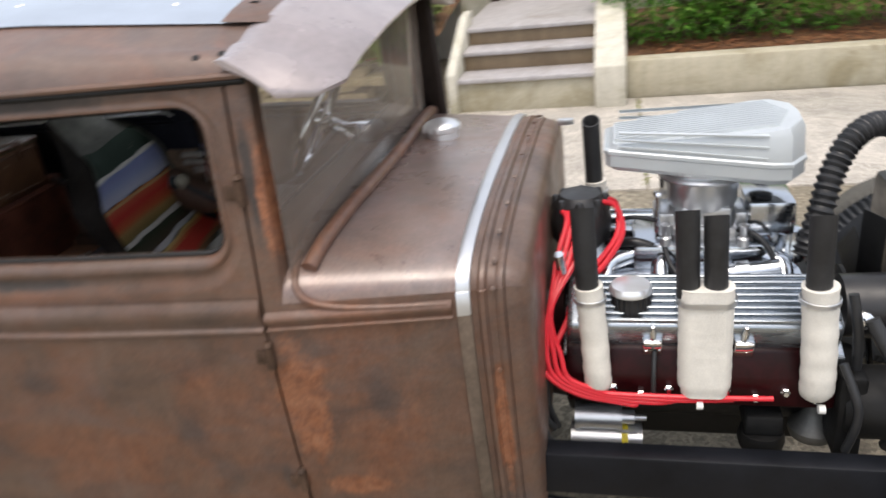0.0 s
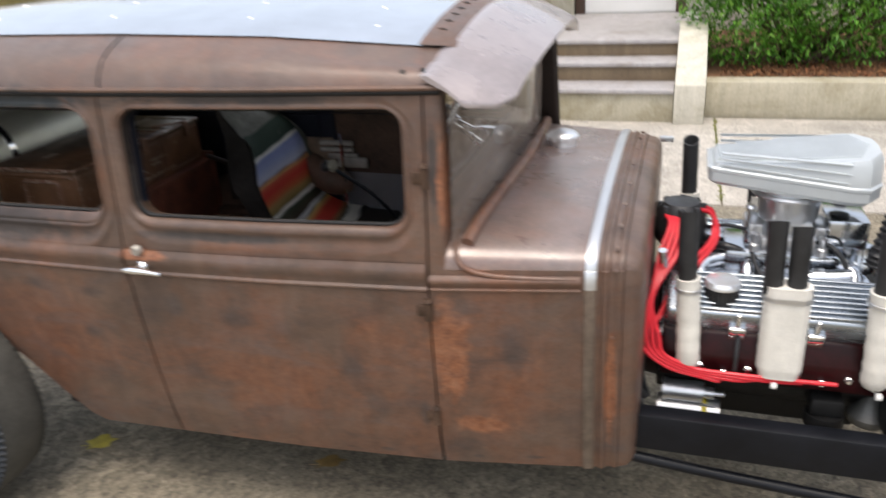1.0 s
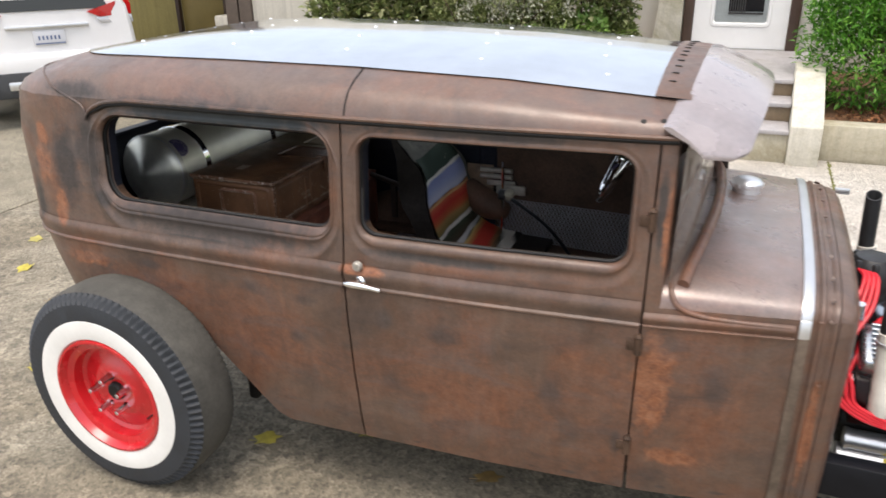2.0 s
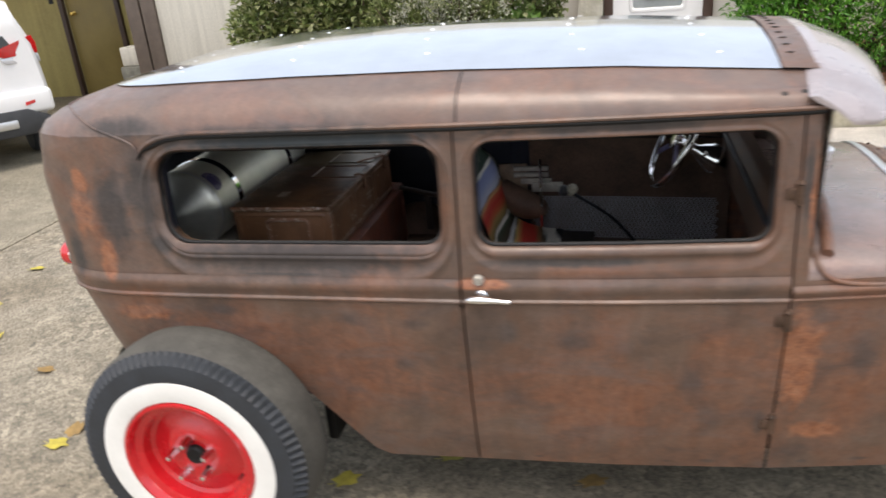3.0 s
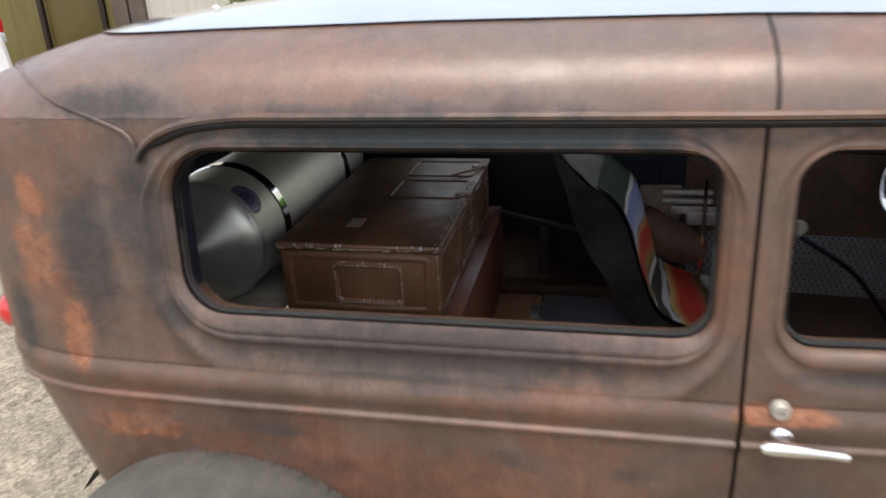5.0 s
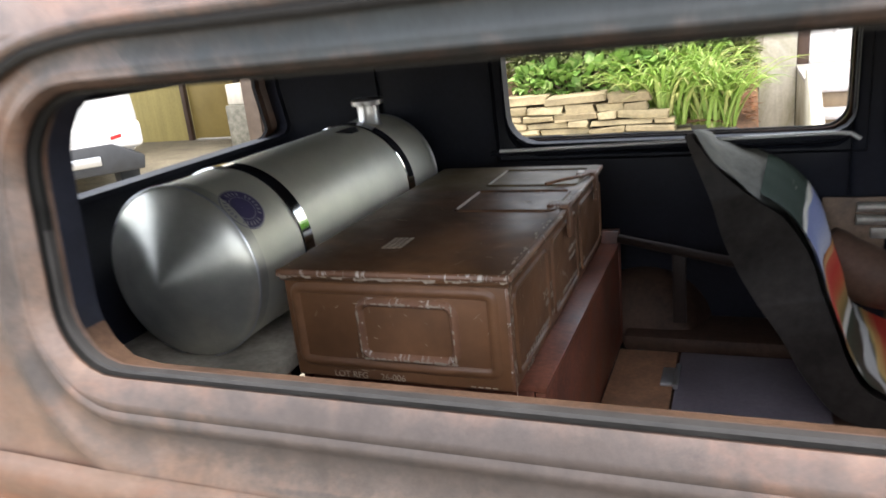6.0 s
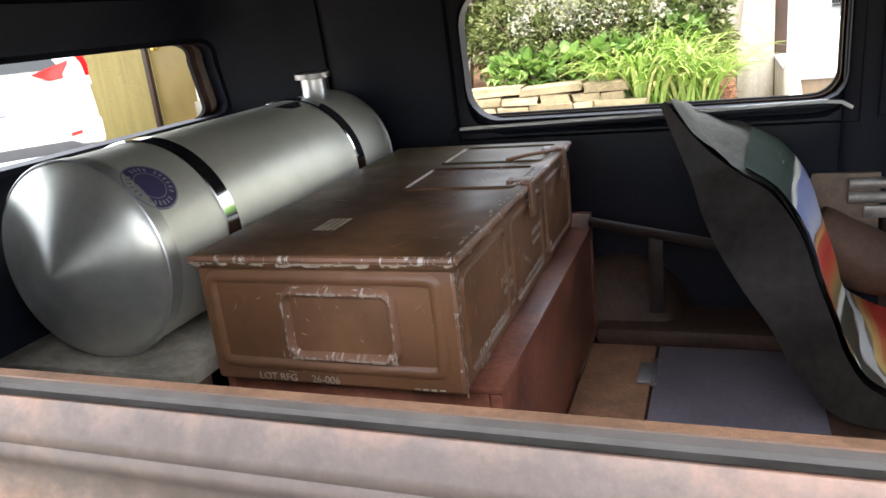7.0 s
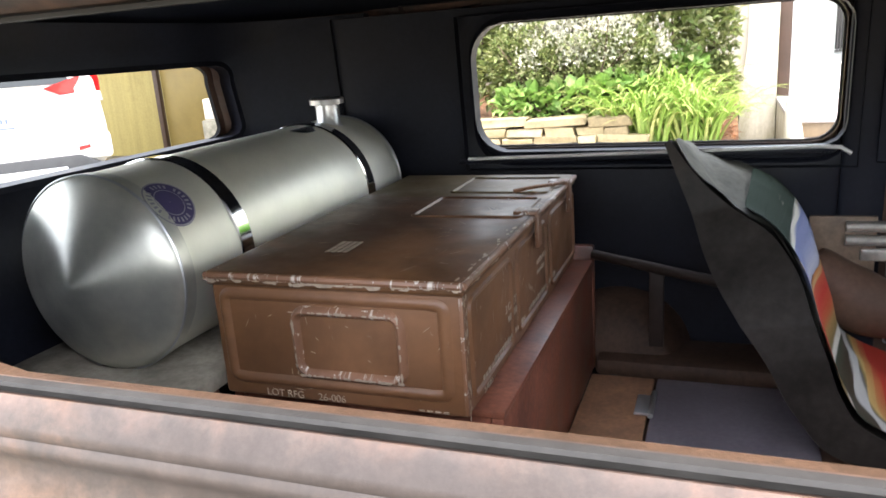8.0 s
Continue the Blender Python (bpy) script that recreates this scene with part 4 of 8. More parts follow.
def roof_rings(ks, lift=0.0):
    bm = B()
    rows = [[bm.verts.new(roof_at(p, k, lift)) for p in OUT] for k in ks]
    for a, b in zip(rows, rows[1:]):
        for i in range(len(OUT) - 1):
            bm.faces.new((a[i], a[i + 1], b[i + 1], b[i]))
    return bm


roof = part("roof", roof_rings([1.0, 0.993, 0.98, 0.96, 0.94, 0.91, 0.88, 0.84, 0.80, 0.775]), M["rust_roof"], car, "brown rusted roof shell with rounded edges")
roof_sheet = part("roof_sheet", roof_rings([0.79, 0.775, 0.72, 0.6, 0.5, 0.37, 0.25, 0.12, 0.0], 0.005), M["roof_alu"], car, "bright riveted aluminium roof sheet")
part("headliner", roof_rings([0.985, 0.94, 0.88, 0.8, 0.5, 0.25, 0.0], -0.03), M["dark_in"], car, "blue-black painted roof lining")
# white-headed rivets in curved rows over the sheet
def roof_z(x, y):
    """Height of the roof's top at a place."""
    kk = max(abs(y - YC) / (YC - side_y(x, DRIP)), 2 * (ROOF_FRONT - x) / (ROOF_FRONT + 1.46) - 1)
    return float(np.interp(kk, RISE_K, RISE_Z)) + long_z(x) * min(1.0, (1 - kk) / 0.10 + (0.25 if x < -1.1 else 0))


for n, x0 in ((5, -1.28), (6, -1.02), (6, -0.62), (6, -0.18), (6, 0.28), (6, 0.66)):
    for i in range(n):
        t = (i / (n - 1)) * 2 - 1
        y = YC + t * (0.30 if x0 < -1.2 else 0.40)
        x = x0 + 0.06 * t * t
        bm = B()
        lathe(bm, [(0.0075, 0), (0.007, 0.0025), (0.0045, 0.0045), (0, 0.005)], Matrix.Translation((x, y, roof_z(x, y) + 0.003)), 10)
        part("rivet", bm, M["chrome_white"], roof_sheet, "white-headed rivet")
# brown strip with slots between the sheet and the visor
bm = B()
us, vs2 = lin(0.868, 0.962, 5), lin(-0.80, 0.80, 40)
grid(bm, lambda x, c: Vector((x, YC + c * (YC - side_y(x, DRIP)), roof_z(x, YC + c * (YC - side_y(x, DRIP))) + 0.010)), us, vs2)
strip = part("roof_front_strip", bm, M["rust"], roof, "brown steel strip with short slots")
for i in range(14):
    y = YC + (i - 6.5) * 0.062
    bm = B()
    box(bm, 0.890, 0.910, y - 0.003, y + 0.003, roof_z(0.90, y) + 0.006, roof_z(0.90, y) + 0.013, 0.002)
    part("slot", bm, M["engine_black"], strip)
for far in (False, True):
    bm = B()
    o = 1 if far else -1
    pts = [side(x, DRIP + 0.002, -0.009, far) for x in lin(0.955, -0.80, 22)] + [side(x, z, -0.008, far) for x, z in ((-0.89, 1.443), (-0.950, 1.424), (-0.985, 1.398), (-0.998, 1.375))]
    tube(bm, pts, 0.0085, 8, 2, lambda t: 0.0075 * min(1.0, 0.25 + (1 - t) * 9))
    part("drip_rail", bm, M["rust"], roof)
    # black tube stands in for the line of shade under the rail
    bm = B()
    tube(bm, [p + Vector((0.008 if p.x < -0.93 else 0, -o * 0.001, -0.0105 if p.x > -0.97 else 0)) for p in pts], 0.0055, 8, 2, lambda t: 0.0065 * min(1.0, 0.2 + (1 - t) * 9))
    part("gutter_seal", bm, M["engine_black"], roof, "dark line standing for shade under the gutter")
bm = B()
seam = [side(-0.996, 1.382, -0.004), side(-1.014, 1.425, -0.003)] + [roof_at(OUT[i], k, 0.002) for i, k in ((42, 0.988), (45, 0.955), (48, 0.928), (53, 0.912), (58, 0.898), (64, 0.88))]
tube(bm, seam, 0.004, 8, 5)
part("seam", bm, M["rust"], roof)
bm = B()
i0 = min(range(41), key=lambda i: abs(OUT[i][0] - 0.012))
line = []
for k in (0.998, 0.985, 0.97, 0.95, 0.93, 0.91, 0.89, 0.87, 0.85, 0.83, 0.81, 0.79):
    xo = ROOF_FRONT + (0.012 - ROOF_FRONT) / (1 - (1 - k) * 0.5)
    line.append(roof_at((xo, side_y(0.012, DRIP)), k, 0.0005))
tube(bm, line, 0.0028, 6, 3)
part("seam", bm, M["engine_black"], roof, "dark roof joint")

for i, k in ((1, 0.955), (2, 0.965)):
    bm = B()
    lathe(bm, [(0.008, 0), (0.007, 0.0015), (0, 0.0015)], along(roof_at(OUT[i], k, 0.0), (0, -0.6, 0.8)), 12)
    part("screw_hole", bm, M["engine_black"], roof)
# windscreen: posts, frame, pane and the visor over it
VX = 0.955
bm = B()
NV = 40
rows = []
for i in range(NV + 1):
    t = i / NV
    y = 0.085 + (1.365 - 0.085) * t
    e = min(t, 1 - t)
    drop = 0.05 * max(0.0, 1 - e / 0.10) ** 2
    crown = 0.045 * (1 - (2 * t - 1) ** 2)
    rnd = min(1.0, (e / 0.06)) ** 0.5 if e < 0.06 else 1.0
    kk = abs(y - YC) / (YC - side_y(0.955, DRIP))
    base = Vector((VX - 0.045 + 0.040 * (1 - (2 * t - 1) ** 2), y, roof_at((0.955, y), min(kk, 0.975)).z - 0.018))
    reach = 0.200 * (0.55 + 0.45 * rnd) + 0.015 * (1 - (2 * t - 1) ** 2)
    row = []
    for k, (dx, dz) in enumerate([(0.0, 0.026), (0.12, 0.028), (0.22, 0.025), (0.26, 0.020), (0.4, 0.009), (0.6, -0.010), (0.8, -0.031), (0.95, -0.050), (1.0, -0.059), (0.985, -0.067), (0.93, -0.060), (0.6, -0.022), (0.2, 0.006)]):
        row.append(bm.verts.new(base + Vector((dx * reach, 0, dz * (0.8 + 0.2 * rnd)))))
    rows.append(row)
for a, b in zip(rows, rows[1:]):
    for j in range(len(a)):
        k = (j + 1) % len(a)
        bm.faces.new((a[j], a[k], b[k], b[j]))
bm.faces.new(rows[0])
bm.faces.new(rows[-1])
visor = part("sun_visor", bm, M["visor"], car, "smooth rusted steel visor over the windscreen")
for far in (False, True):
    bm = B()
    rowsp = []
    for z in lin(0.96, 1.46, 10):
        x0 = door_front(z) + 0.006
        c = [side(x0, z, 0, far), side(x0 + 0.030, z, -0.002, far), side(x0 + 0.040, z, 0.006, far), side(x0 + 0.042, z, 0.05, far), side(x0, z, 0.05, far)]
        rowsp.append([bm.verts.new(q) for q in c])
    for a, b in zip(rowsp, rowsp[1:]):
        for j in range(5):
            bm.faces.new((a[j], a[(j + 1) % 5], b[(j + 1) % 5], b[j]))
    bm.faces.new(rowsp[0])
    bm.faces.new(rowsp[-1])
    part("windscreen_post", bm, M["rust"], car)
bm = B()
prism(bm, [(0.958, 1.335), (0.972, 1.312), (1.042, 1.300), (1.056, 1.312), (1.050, 1.345)], lambda p: Vector((p[0], p[1], 1.02)), lambda p: Vector((p[0] - 0.02, p[1], 1.455)), 0.004)
part("pillar_lining", bm, M["brace_brown"], car, "dark lining of the far windscreen pillar")


def cowl_top(x, y):
    """Height of the cowl's rounded top."""
    w = YC - side_y(x, 1.0) - 0.004
    k = min(1.0, abs(y - YC) / w)
    top = float(np.interp(x, [0.94, 1.31, 1.40], [1.102, 1.078, 1.070]))
    return 0.985 + (top - 0.985) * (1 - k ** 2.9) ** (1 / 2.3)


# cowl: flanks below the belt, the rounded upper part, and a scoop line between
bm = B()
X0, X1 = 0.912, 1.312
for far in (False, True):
    grid(bm, lambda u, v: side(max(u, door_front(v) + 0.006) if u < 0.95 else u, v, 0, far), [0.90, 0.95, 1.0, 1.08, 1.16, 1.24, X1], lin(0.312, 0.985, 14))
cs = [-math.cos(math.pi * i / 64) for i in range(65)]


def cowl_at(x, c, lift=0.0):
    w = YC - side_y(x, 1.0)
    y = YC + c * w
    return Vector((x, y, cowl_top(x, y) + lift))


grid(bm, lambda u, c: cowl_at(u, c), lin(X0, X1, 12), cs)
# upper faces take the paler steel that has sky sheen in its colour
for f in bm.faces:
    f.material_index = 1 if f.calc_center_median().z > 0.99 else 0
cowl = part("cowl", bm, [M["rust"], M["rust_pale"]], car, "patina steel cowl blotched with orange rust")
for far in (False, True):
    bm = B()
    o = Vector((0, 1 if far else -1, 0))
    line = []
    for x, z in ((0.966, 1.060), (0.974, 1.030), (0.990, 1.004), (1.018, 0.985), (1.07, 0.972), (1.15, 0.966), (1.24, 0.963), (1.285, 0.962)):
        p = side(x, z, -0.002, far)
        if z > 0.985:
            top = cowl_top(x, YC)
            k = (1 - min(0.98, (z - 0.985) / (top - 0.985)) ** 2.3) ** (1 / 2.9)
            w = YC - side_y(x, 1.0)
            p.y = YC + (k * w + 0.002) * (1 if far else -1)
        line.append(p)
    tube(bm, line, 0.0075, 10, 6)
    part("belt_moulding", bm, M["rust"], cowl)
    bm = B()
    band(bm, [(side(x, BELT_Z - 0.012, 0, far), o) for x in lin(door_front(0.95) + 0.007, 1.295, 14)], [(u * 0.55, q) for u, q in BELT])
    part("belt_moulding", bm, M["rust"], cowl)
# screen frame following the cowl's crown
bm = B()
tube(bm, [Vector((1.000 + 0.05 * (1 - c * c), YC + c * 0.615, cowl_top(1.0, YC + c * 0.615) + 0.010)) for c in lin(-0.99, 0.99, 20)], 0.017, 12, 2)
part("screen_frame", bm, M["rust_orange"], car)
bm = B()
grid(bm, lambda c, v: Vector((0.985 + 0.030 * (1 - c * c) - 0.03 * c ** 8 + 0.01 * v, YC + c * 0.635, cowl_top(1.0, YC + c * 0.635) + 0.005 + v * (1.425 - cowl_top(1.0, YC + c * 0.635)))), lin(-0.97, 0.97, 20), [0.0, 1.0])
pane = part("windscreen", bm, M["screen_glass"], car, "windscreen glass with dust and a painted brown reflection")
pane.visible_shadow = False
# filler cap on the cowl
fc = Vector((1.130, YC + 0.16, cowl_top(1.130, YC + 0.16)))
bm = B()
lathe(bm, [(0.046, -0.006), (0.046, 0.016), (0.052, 0.021), (0.053, 0.034), (0.046, 0.043), (0.028, 0.050), (0.0, 0.053)], Matrix.Translation(fc), 32)
for a in range(12):
    box(bm, 0.049, 0.056, -0.006, 0.006, 0.020, 0.035, 0.002, Matrix.Translation(fc) @ pose(0, 0, 0, 0, 0, a * 30))
part("filler_cap", bm, M["chrome_white"], cowl, "round chrome fuel filler cap")


def arch_loop(x, inset=0.0, zlow=0.312):
    """The cowl's outline at x, from near sill over the top to far sill."""
    pts = [(side_y(x, z) + inset, z) for z in lin(zlow, 0.985, 14)]
    w = YC - side_y(x, 1.0)
    top = []
    for c in cs[1:-1]:
        y = YC + c * w
        z = cowl_top(x, y)
        n = Vector((c * abs(c) * 0.9, 0.35 + (1 - abs(c)) * 2)).normalized()
        top.append((y - inset * n.x, z - inset * n.y))
    pts += top
    pts += [(2 * YC - side_y(x, z) - inset, z) for z in lin(0.985, zlow, 14)]
    return pts


def arch_strip(name, rows, mat, label=""):
    bm = B()
    vs = [[bm.verts.new((x + dx, y, z)) for y, z in arch_loop(x, ins)] for x, dx, ins in rows]
    for a, b in zip(vs, vs[1:]):
        for i in range(len(a) - 1):
            bm.faces.new((a[i], a[i + 1], b[i + 1], b[i]))
    # two materials by height: bright metal above, dull brown below
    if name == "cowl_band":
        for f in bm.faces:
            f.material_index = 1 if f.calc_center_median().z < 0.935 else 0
    return part(name, bm, mat, cowl, label)


arch_strip("cowl_band", [(1.304, 0, -0.001), (1.305, 0, -0.007), (1.312, 0, -0.009), (1.326, 0, -0.009), (1.332, 0, -0.007), (1.333, 0, -0.001)], [M["alu"], M["band_low"]], "metal band round the cowl, bright above, dull brown below")
arch_strip("cowl_flange", [(1.333, 0, 0.0), (1.345, 0, 0.003), (1.352, 0, -0.006), (1.360, 0, -0.006), (1.366, 0, 0.004), (1.380, 0, 0.006), (1.388, 0, 0.000), (1.396, 0, -0.001), (1.402, 0, 0.008)], M["rust"], "ribbed rusty cowl flange")
# firewall, domed towards the engine
bm = B()
lp0 = arch_loop(1.40, 0.006)
cz = 0.72
vs = []
for dx, sc in ((0.0, 1.0), (0.022, 0.99), (0.038, 0.965), (0.047, 0.925), (0.050, 0.87), (0.052, 0.5), (0.052, 0.0)):
    vs.append([bm.verts.new((1.402 + dx, YC + (y - YC) * sc, cz + (z - cz) * sc)) for y, z in lp0])
for a, b in zip(vs, vs[1:]):
    for i in range(len(a) - 1):
        bm.faces.new((a[i], a[i + 1], b[i + 1], b[i]))
part("firewall", bm, M["rust"], car, "rounded rusty steel firewall")
for i in range(4, len(lp0) - 4, 6):
    y, z = arch_loop(1.378, -0.004)[i]
    bm = B()
    lathe(bm, [(0.006, 0), (0.006, 0.003), (0, 0.005)], along((1.378, y, z), (0, y - YC, z - cz)), 8)
    part("bolt", bm, M["rust"], cowl)
bm = B()
box(bm, 1.44, 1.49, 1.18, 1.20, 1.02, 1.04, 0.003)
part("firewall_stud", bm, M["alu"], cowl)

# floor pans, wheel housings and lower closing plates
bm = B()
prism(bm, [(-1.24, 0.36), (-0.50, 0.36), (-0.48, 0.10), (0.3, 0.11), (0.9, 0.16), (1.39, 0.23), (1.39, 2 * YC - 0.23), (0.9, 2 * YC - 0.16), (0.3, 2 * YC - 0.11), (-0.48, 2 * YC - 0.10), (-0.50, 2 * YC - 0.36), (-1.24, 2 * YC - 0.36)], lambda p: Vector((p[0], p[1], 0.575)), lambda p: Vector((p[0], p[1], 0.595)))
part("floor_pan", bm, M["dark_brown_in"], car, "dark rusty steel floor pan")
bm = B()
prism(bm, [(-0.30, 0.14), (0.9, 0.19), (1.38, 0.26), (1.38, 2 * YC - 0.26), (0.9, 2 * YC - 0.19), (-0.30, 2 * YC - 0.14)], lambda p: Vector((p[0], p[1], 0.335)), lambda p: Vector((p[0], p[1], 0.350)))
part("belly_pan", bm, M["engine_black"], car)
for y0, y1 in ((0.075, 0.34), (2 * YC - 0.34, 2 * YC - 0.075)):
    bm = B()
    grid(bm, lambda a, y: Vector((-0.940 + 0.445 * math.cos(a), y, 0.385 + 0.445 * math.sin(a))), lin(0.25, math.pi - 0.55, 36), [y0, y1])
    grid(bm, lambda a, k: Vector((-0.940 + 0.445 * k * math.cos(a), y1 if y0 < YC else y0, 0.375 + 0.445 * k * math.sin(a))), lin(-0.15, math.pi - 0.55, 36), [0.25, 1.0])
    part("wheel_housing", bm, M["dark_in"], car)
for y in (0.27, 2 * YC - 0.27):
    bm = B()
    box(bm, 1.36, 3.0, y - 0.03, y + 0.03, 0.365, 0.485, 0.008)
    box(bm, -1.2, 1.36, y - 0.03, y + 0.03, 0.42, 0.52, 0.008)
    part("frame_rail", bm, M["black_paint"], car, "glossy black steel frame rail")
bm = B()
box(bm, 2.90, 3.0, 0.24, 2 * YC - 0.24, 0.38, 0.46, 0.01)
part("cross_member", bm, M["black_paint"], car)
bm = B()
box(bm, -0.60, -0.56, 0.20, 2 * YC - 0.20, 0.24, 0.575, 0.01)
part("cross_member", bm, M["engine_black"], car, "black chassis cross member")
for s in (-1, 1):
    bm = B()
    yy = YC + s * 0.47
    tube(bm, [(1.25, yy, 0.355), (1.45, yy, 0.325), (1.80, yy - s * 0.01, 0.285), (2.3, yy + s * 0.02, 0.28), (2.9, yy + s * 0.05, 0.30)], 0.017, 12, 6)
    part("radius_rod", bm, M["black_paint"], car, "black steel radius rod")
for x, r in ((-0.940, 0.03), (2.62, 0.026)):
    bm = B()
    rod(bm, (x, 0.02, 0.375), (x, 2 * YC - 0.02, 0.375), r, 16)
    if x < 0:
        lathe(bm, [(0.03, -0.14), (0.10, -0.09), (0.13, 0), (0.10, 0.09), (0.03, 0.14)], Matrix.Translation((x, YC, 0.375)), 24)
    part("axle", bm, M["engine_black"], car)


def wheel(name, cx, cy, far, R=0.385, W=0.205, rim=0.212):
    """A wide whitewall on a red steel rim with chrome nuts. The outer face looks away from the car."""
    o = 1 if far else -1
    m = along((cx, cy, R - 0.003), (0, o, 0))
    w = W / 2
    wh = new(name, finish(tyre_mesh(m, R, w, rim), [M["tyre"], M["tread"]]))
    wh.parent = car
    org = ORIGIN[car]
    wh.data.transform(Matrix.Translation(-org))
    ORIGIN[wh] = org
    tagged(wh, "black cross-ply tyre with a wide whitewall")
    bm = B()
    N = 72
    rr = [(rim + 0.004, w - 0.012), (rim + 0.012, w + 0.003), (rim + 0.045, w + 0.0085), (rim + 0.082, w + 0.004), (rim + 0.086, w - 0.002)]
    lathe(bm, rr, m, N, cap=False)
    part("whitewall", bm, M["whitewall"], wh, "clean white sidewall band")
    bm = B()
    lathe(bm, [(rim + 0.008, w - 0.004), (rim + 0.005, w + 0.006), (rim - 0.004, w + 0.007), (rim - 0.010, w - 0.004), (rim - 0.016, w - 0.018), (rim - 0.030, w - 0.022), (rim - 0.040, w - 0.026), (rim - 0.046, w - 0.060), (rim - 0.060, w - 0.068), (0.115, w - 0.056), (0.095, w - 0.040), (0.082, w - 0.040), (0.046, w - 0.046), (0.036, w - 0.050), (0.036, w - 0.085)], m, 64, cap=False)
    part("rim", bm, M["red_paint"], wh, "glossy red steel rim")
    bm = B()
    lathe(bm, [(0.036, w - 0.07), (0.034, w - 0.038), (0.028, w - 0.032), (0.0, w - 0.030)], m, 24)
    part("hub", bm, M["engine_black"], wh, "black greasy hub centre")
    for i in range(5):
        a = 2 * math.pi * (i + 0.3) / 5
        bm = B()
        mm = m @ Matrix.Translation((0.068 * math.cos(a), 0.068 * math.sin(a), w - 0.046))
        lathe(bm, [(0.016, 0), (0.016, 0.014), (0.013, 0.019), (0.0115, 0.050), (0.008, 0.060), (0, 0.064)], mm, 6)
        part("lug_nut", bm, M["chrome"], wh, "long chrome lug nut")
    bm = B()
    lathe(bm, [(0.004, 0), (0.004, 0.02), (0.003, 0.028), (0, 0.03)], m @ Matrix.Translation((0.165, -0.06, w - 0.035)), 8)
    part("valve", bm, M["black_plastic"], wh)
    return wh


def tyre_mesh(m, R, w, rim):
    bm = B()
    N = 360
    prof = [(rim, -w * 0.75), (rim + 0.02, -w * 0.97), (rim + 0.09, -w * 1.04), (R - 0.045, -w * 0.98), (R - 0.037, -w * 0.955), (R - 0.018, -w * 0.86), (R - 0.006, -w * 0.74), (R, -w * 0.4), (R + 0.001, 0), (R, w * 0.4), (R - 0.006, w * 0.74), (R - 0.018, w * 0.86), (R - 0.037, w * 0.955), (R - 0.045, w * 0.98), (rim + 0.09, w * 1.03), (rim + 0.02, w * 0.97), (rim, w * 0.75)]
    rings = lathe(bm, prof, m, N, cap=False)
    # shoulder notches
    for idx in (6, 10):
        a, b = rings[idx], rings[idx - 1 if idx == 6 else idx + 1]
        for i in range(0, N, 2):
            for q in (a[i], b[i]):
                c = m @ Vector((0, 0, (m.inverted() @ q.co).z))
                q.co = c + (q.co - c) * 0.988
    # moulded notches round the outer shoulder
    for idx, sg in ((4, 1), (5, 1), (11, -1), (12, -1)):
        for i in range(0, N, 4):
            for q in (rings[idx][i], rings[idx][i + 1]):
                q.co += m.to_3x3() @ Vector((0, 0, sg * 0.012))
    for f in bm.faces:
        c = m.inverted() @ f.calc_center_median()
        if math.hypot(c.x, c.y) > R - 0.014:
            f.material_index = 1
    return bm


wheel("wheel", -0.920, -0.070, False, 0.412, 0.228, 0.224)
wheel("wheel", -0.920, 2 * YC + 0.070, True, 0.412, 0.228, 0.224)
wheel("wheel", 2.62, 0.0, False, 0.365, 0.15, 0.205)
wheel("wheel", 2.62, 2 * YC - 0.0, True, 0.365, 0.15, 0.205)


# ==== engine ====
engine = thing("engine", (1.80, YE, 0.31), "polished V8 engine with white-wrapped upright exhaust stacks", "engine")


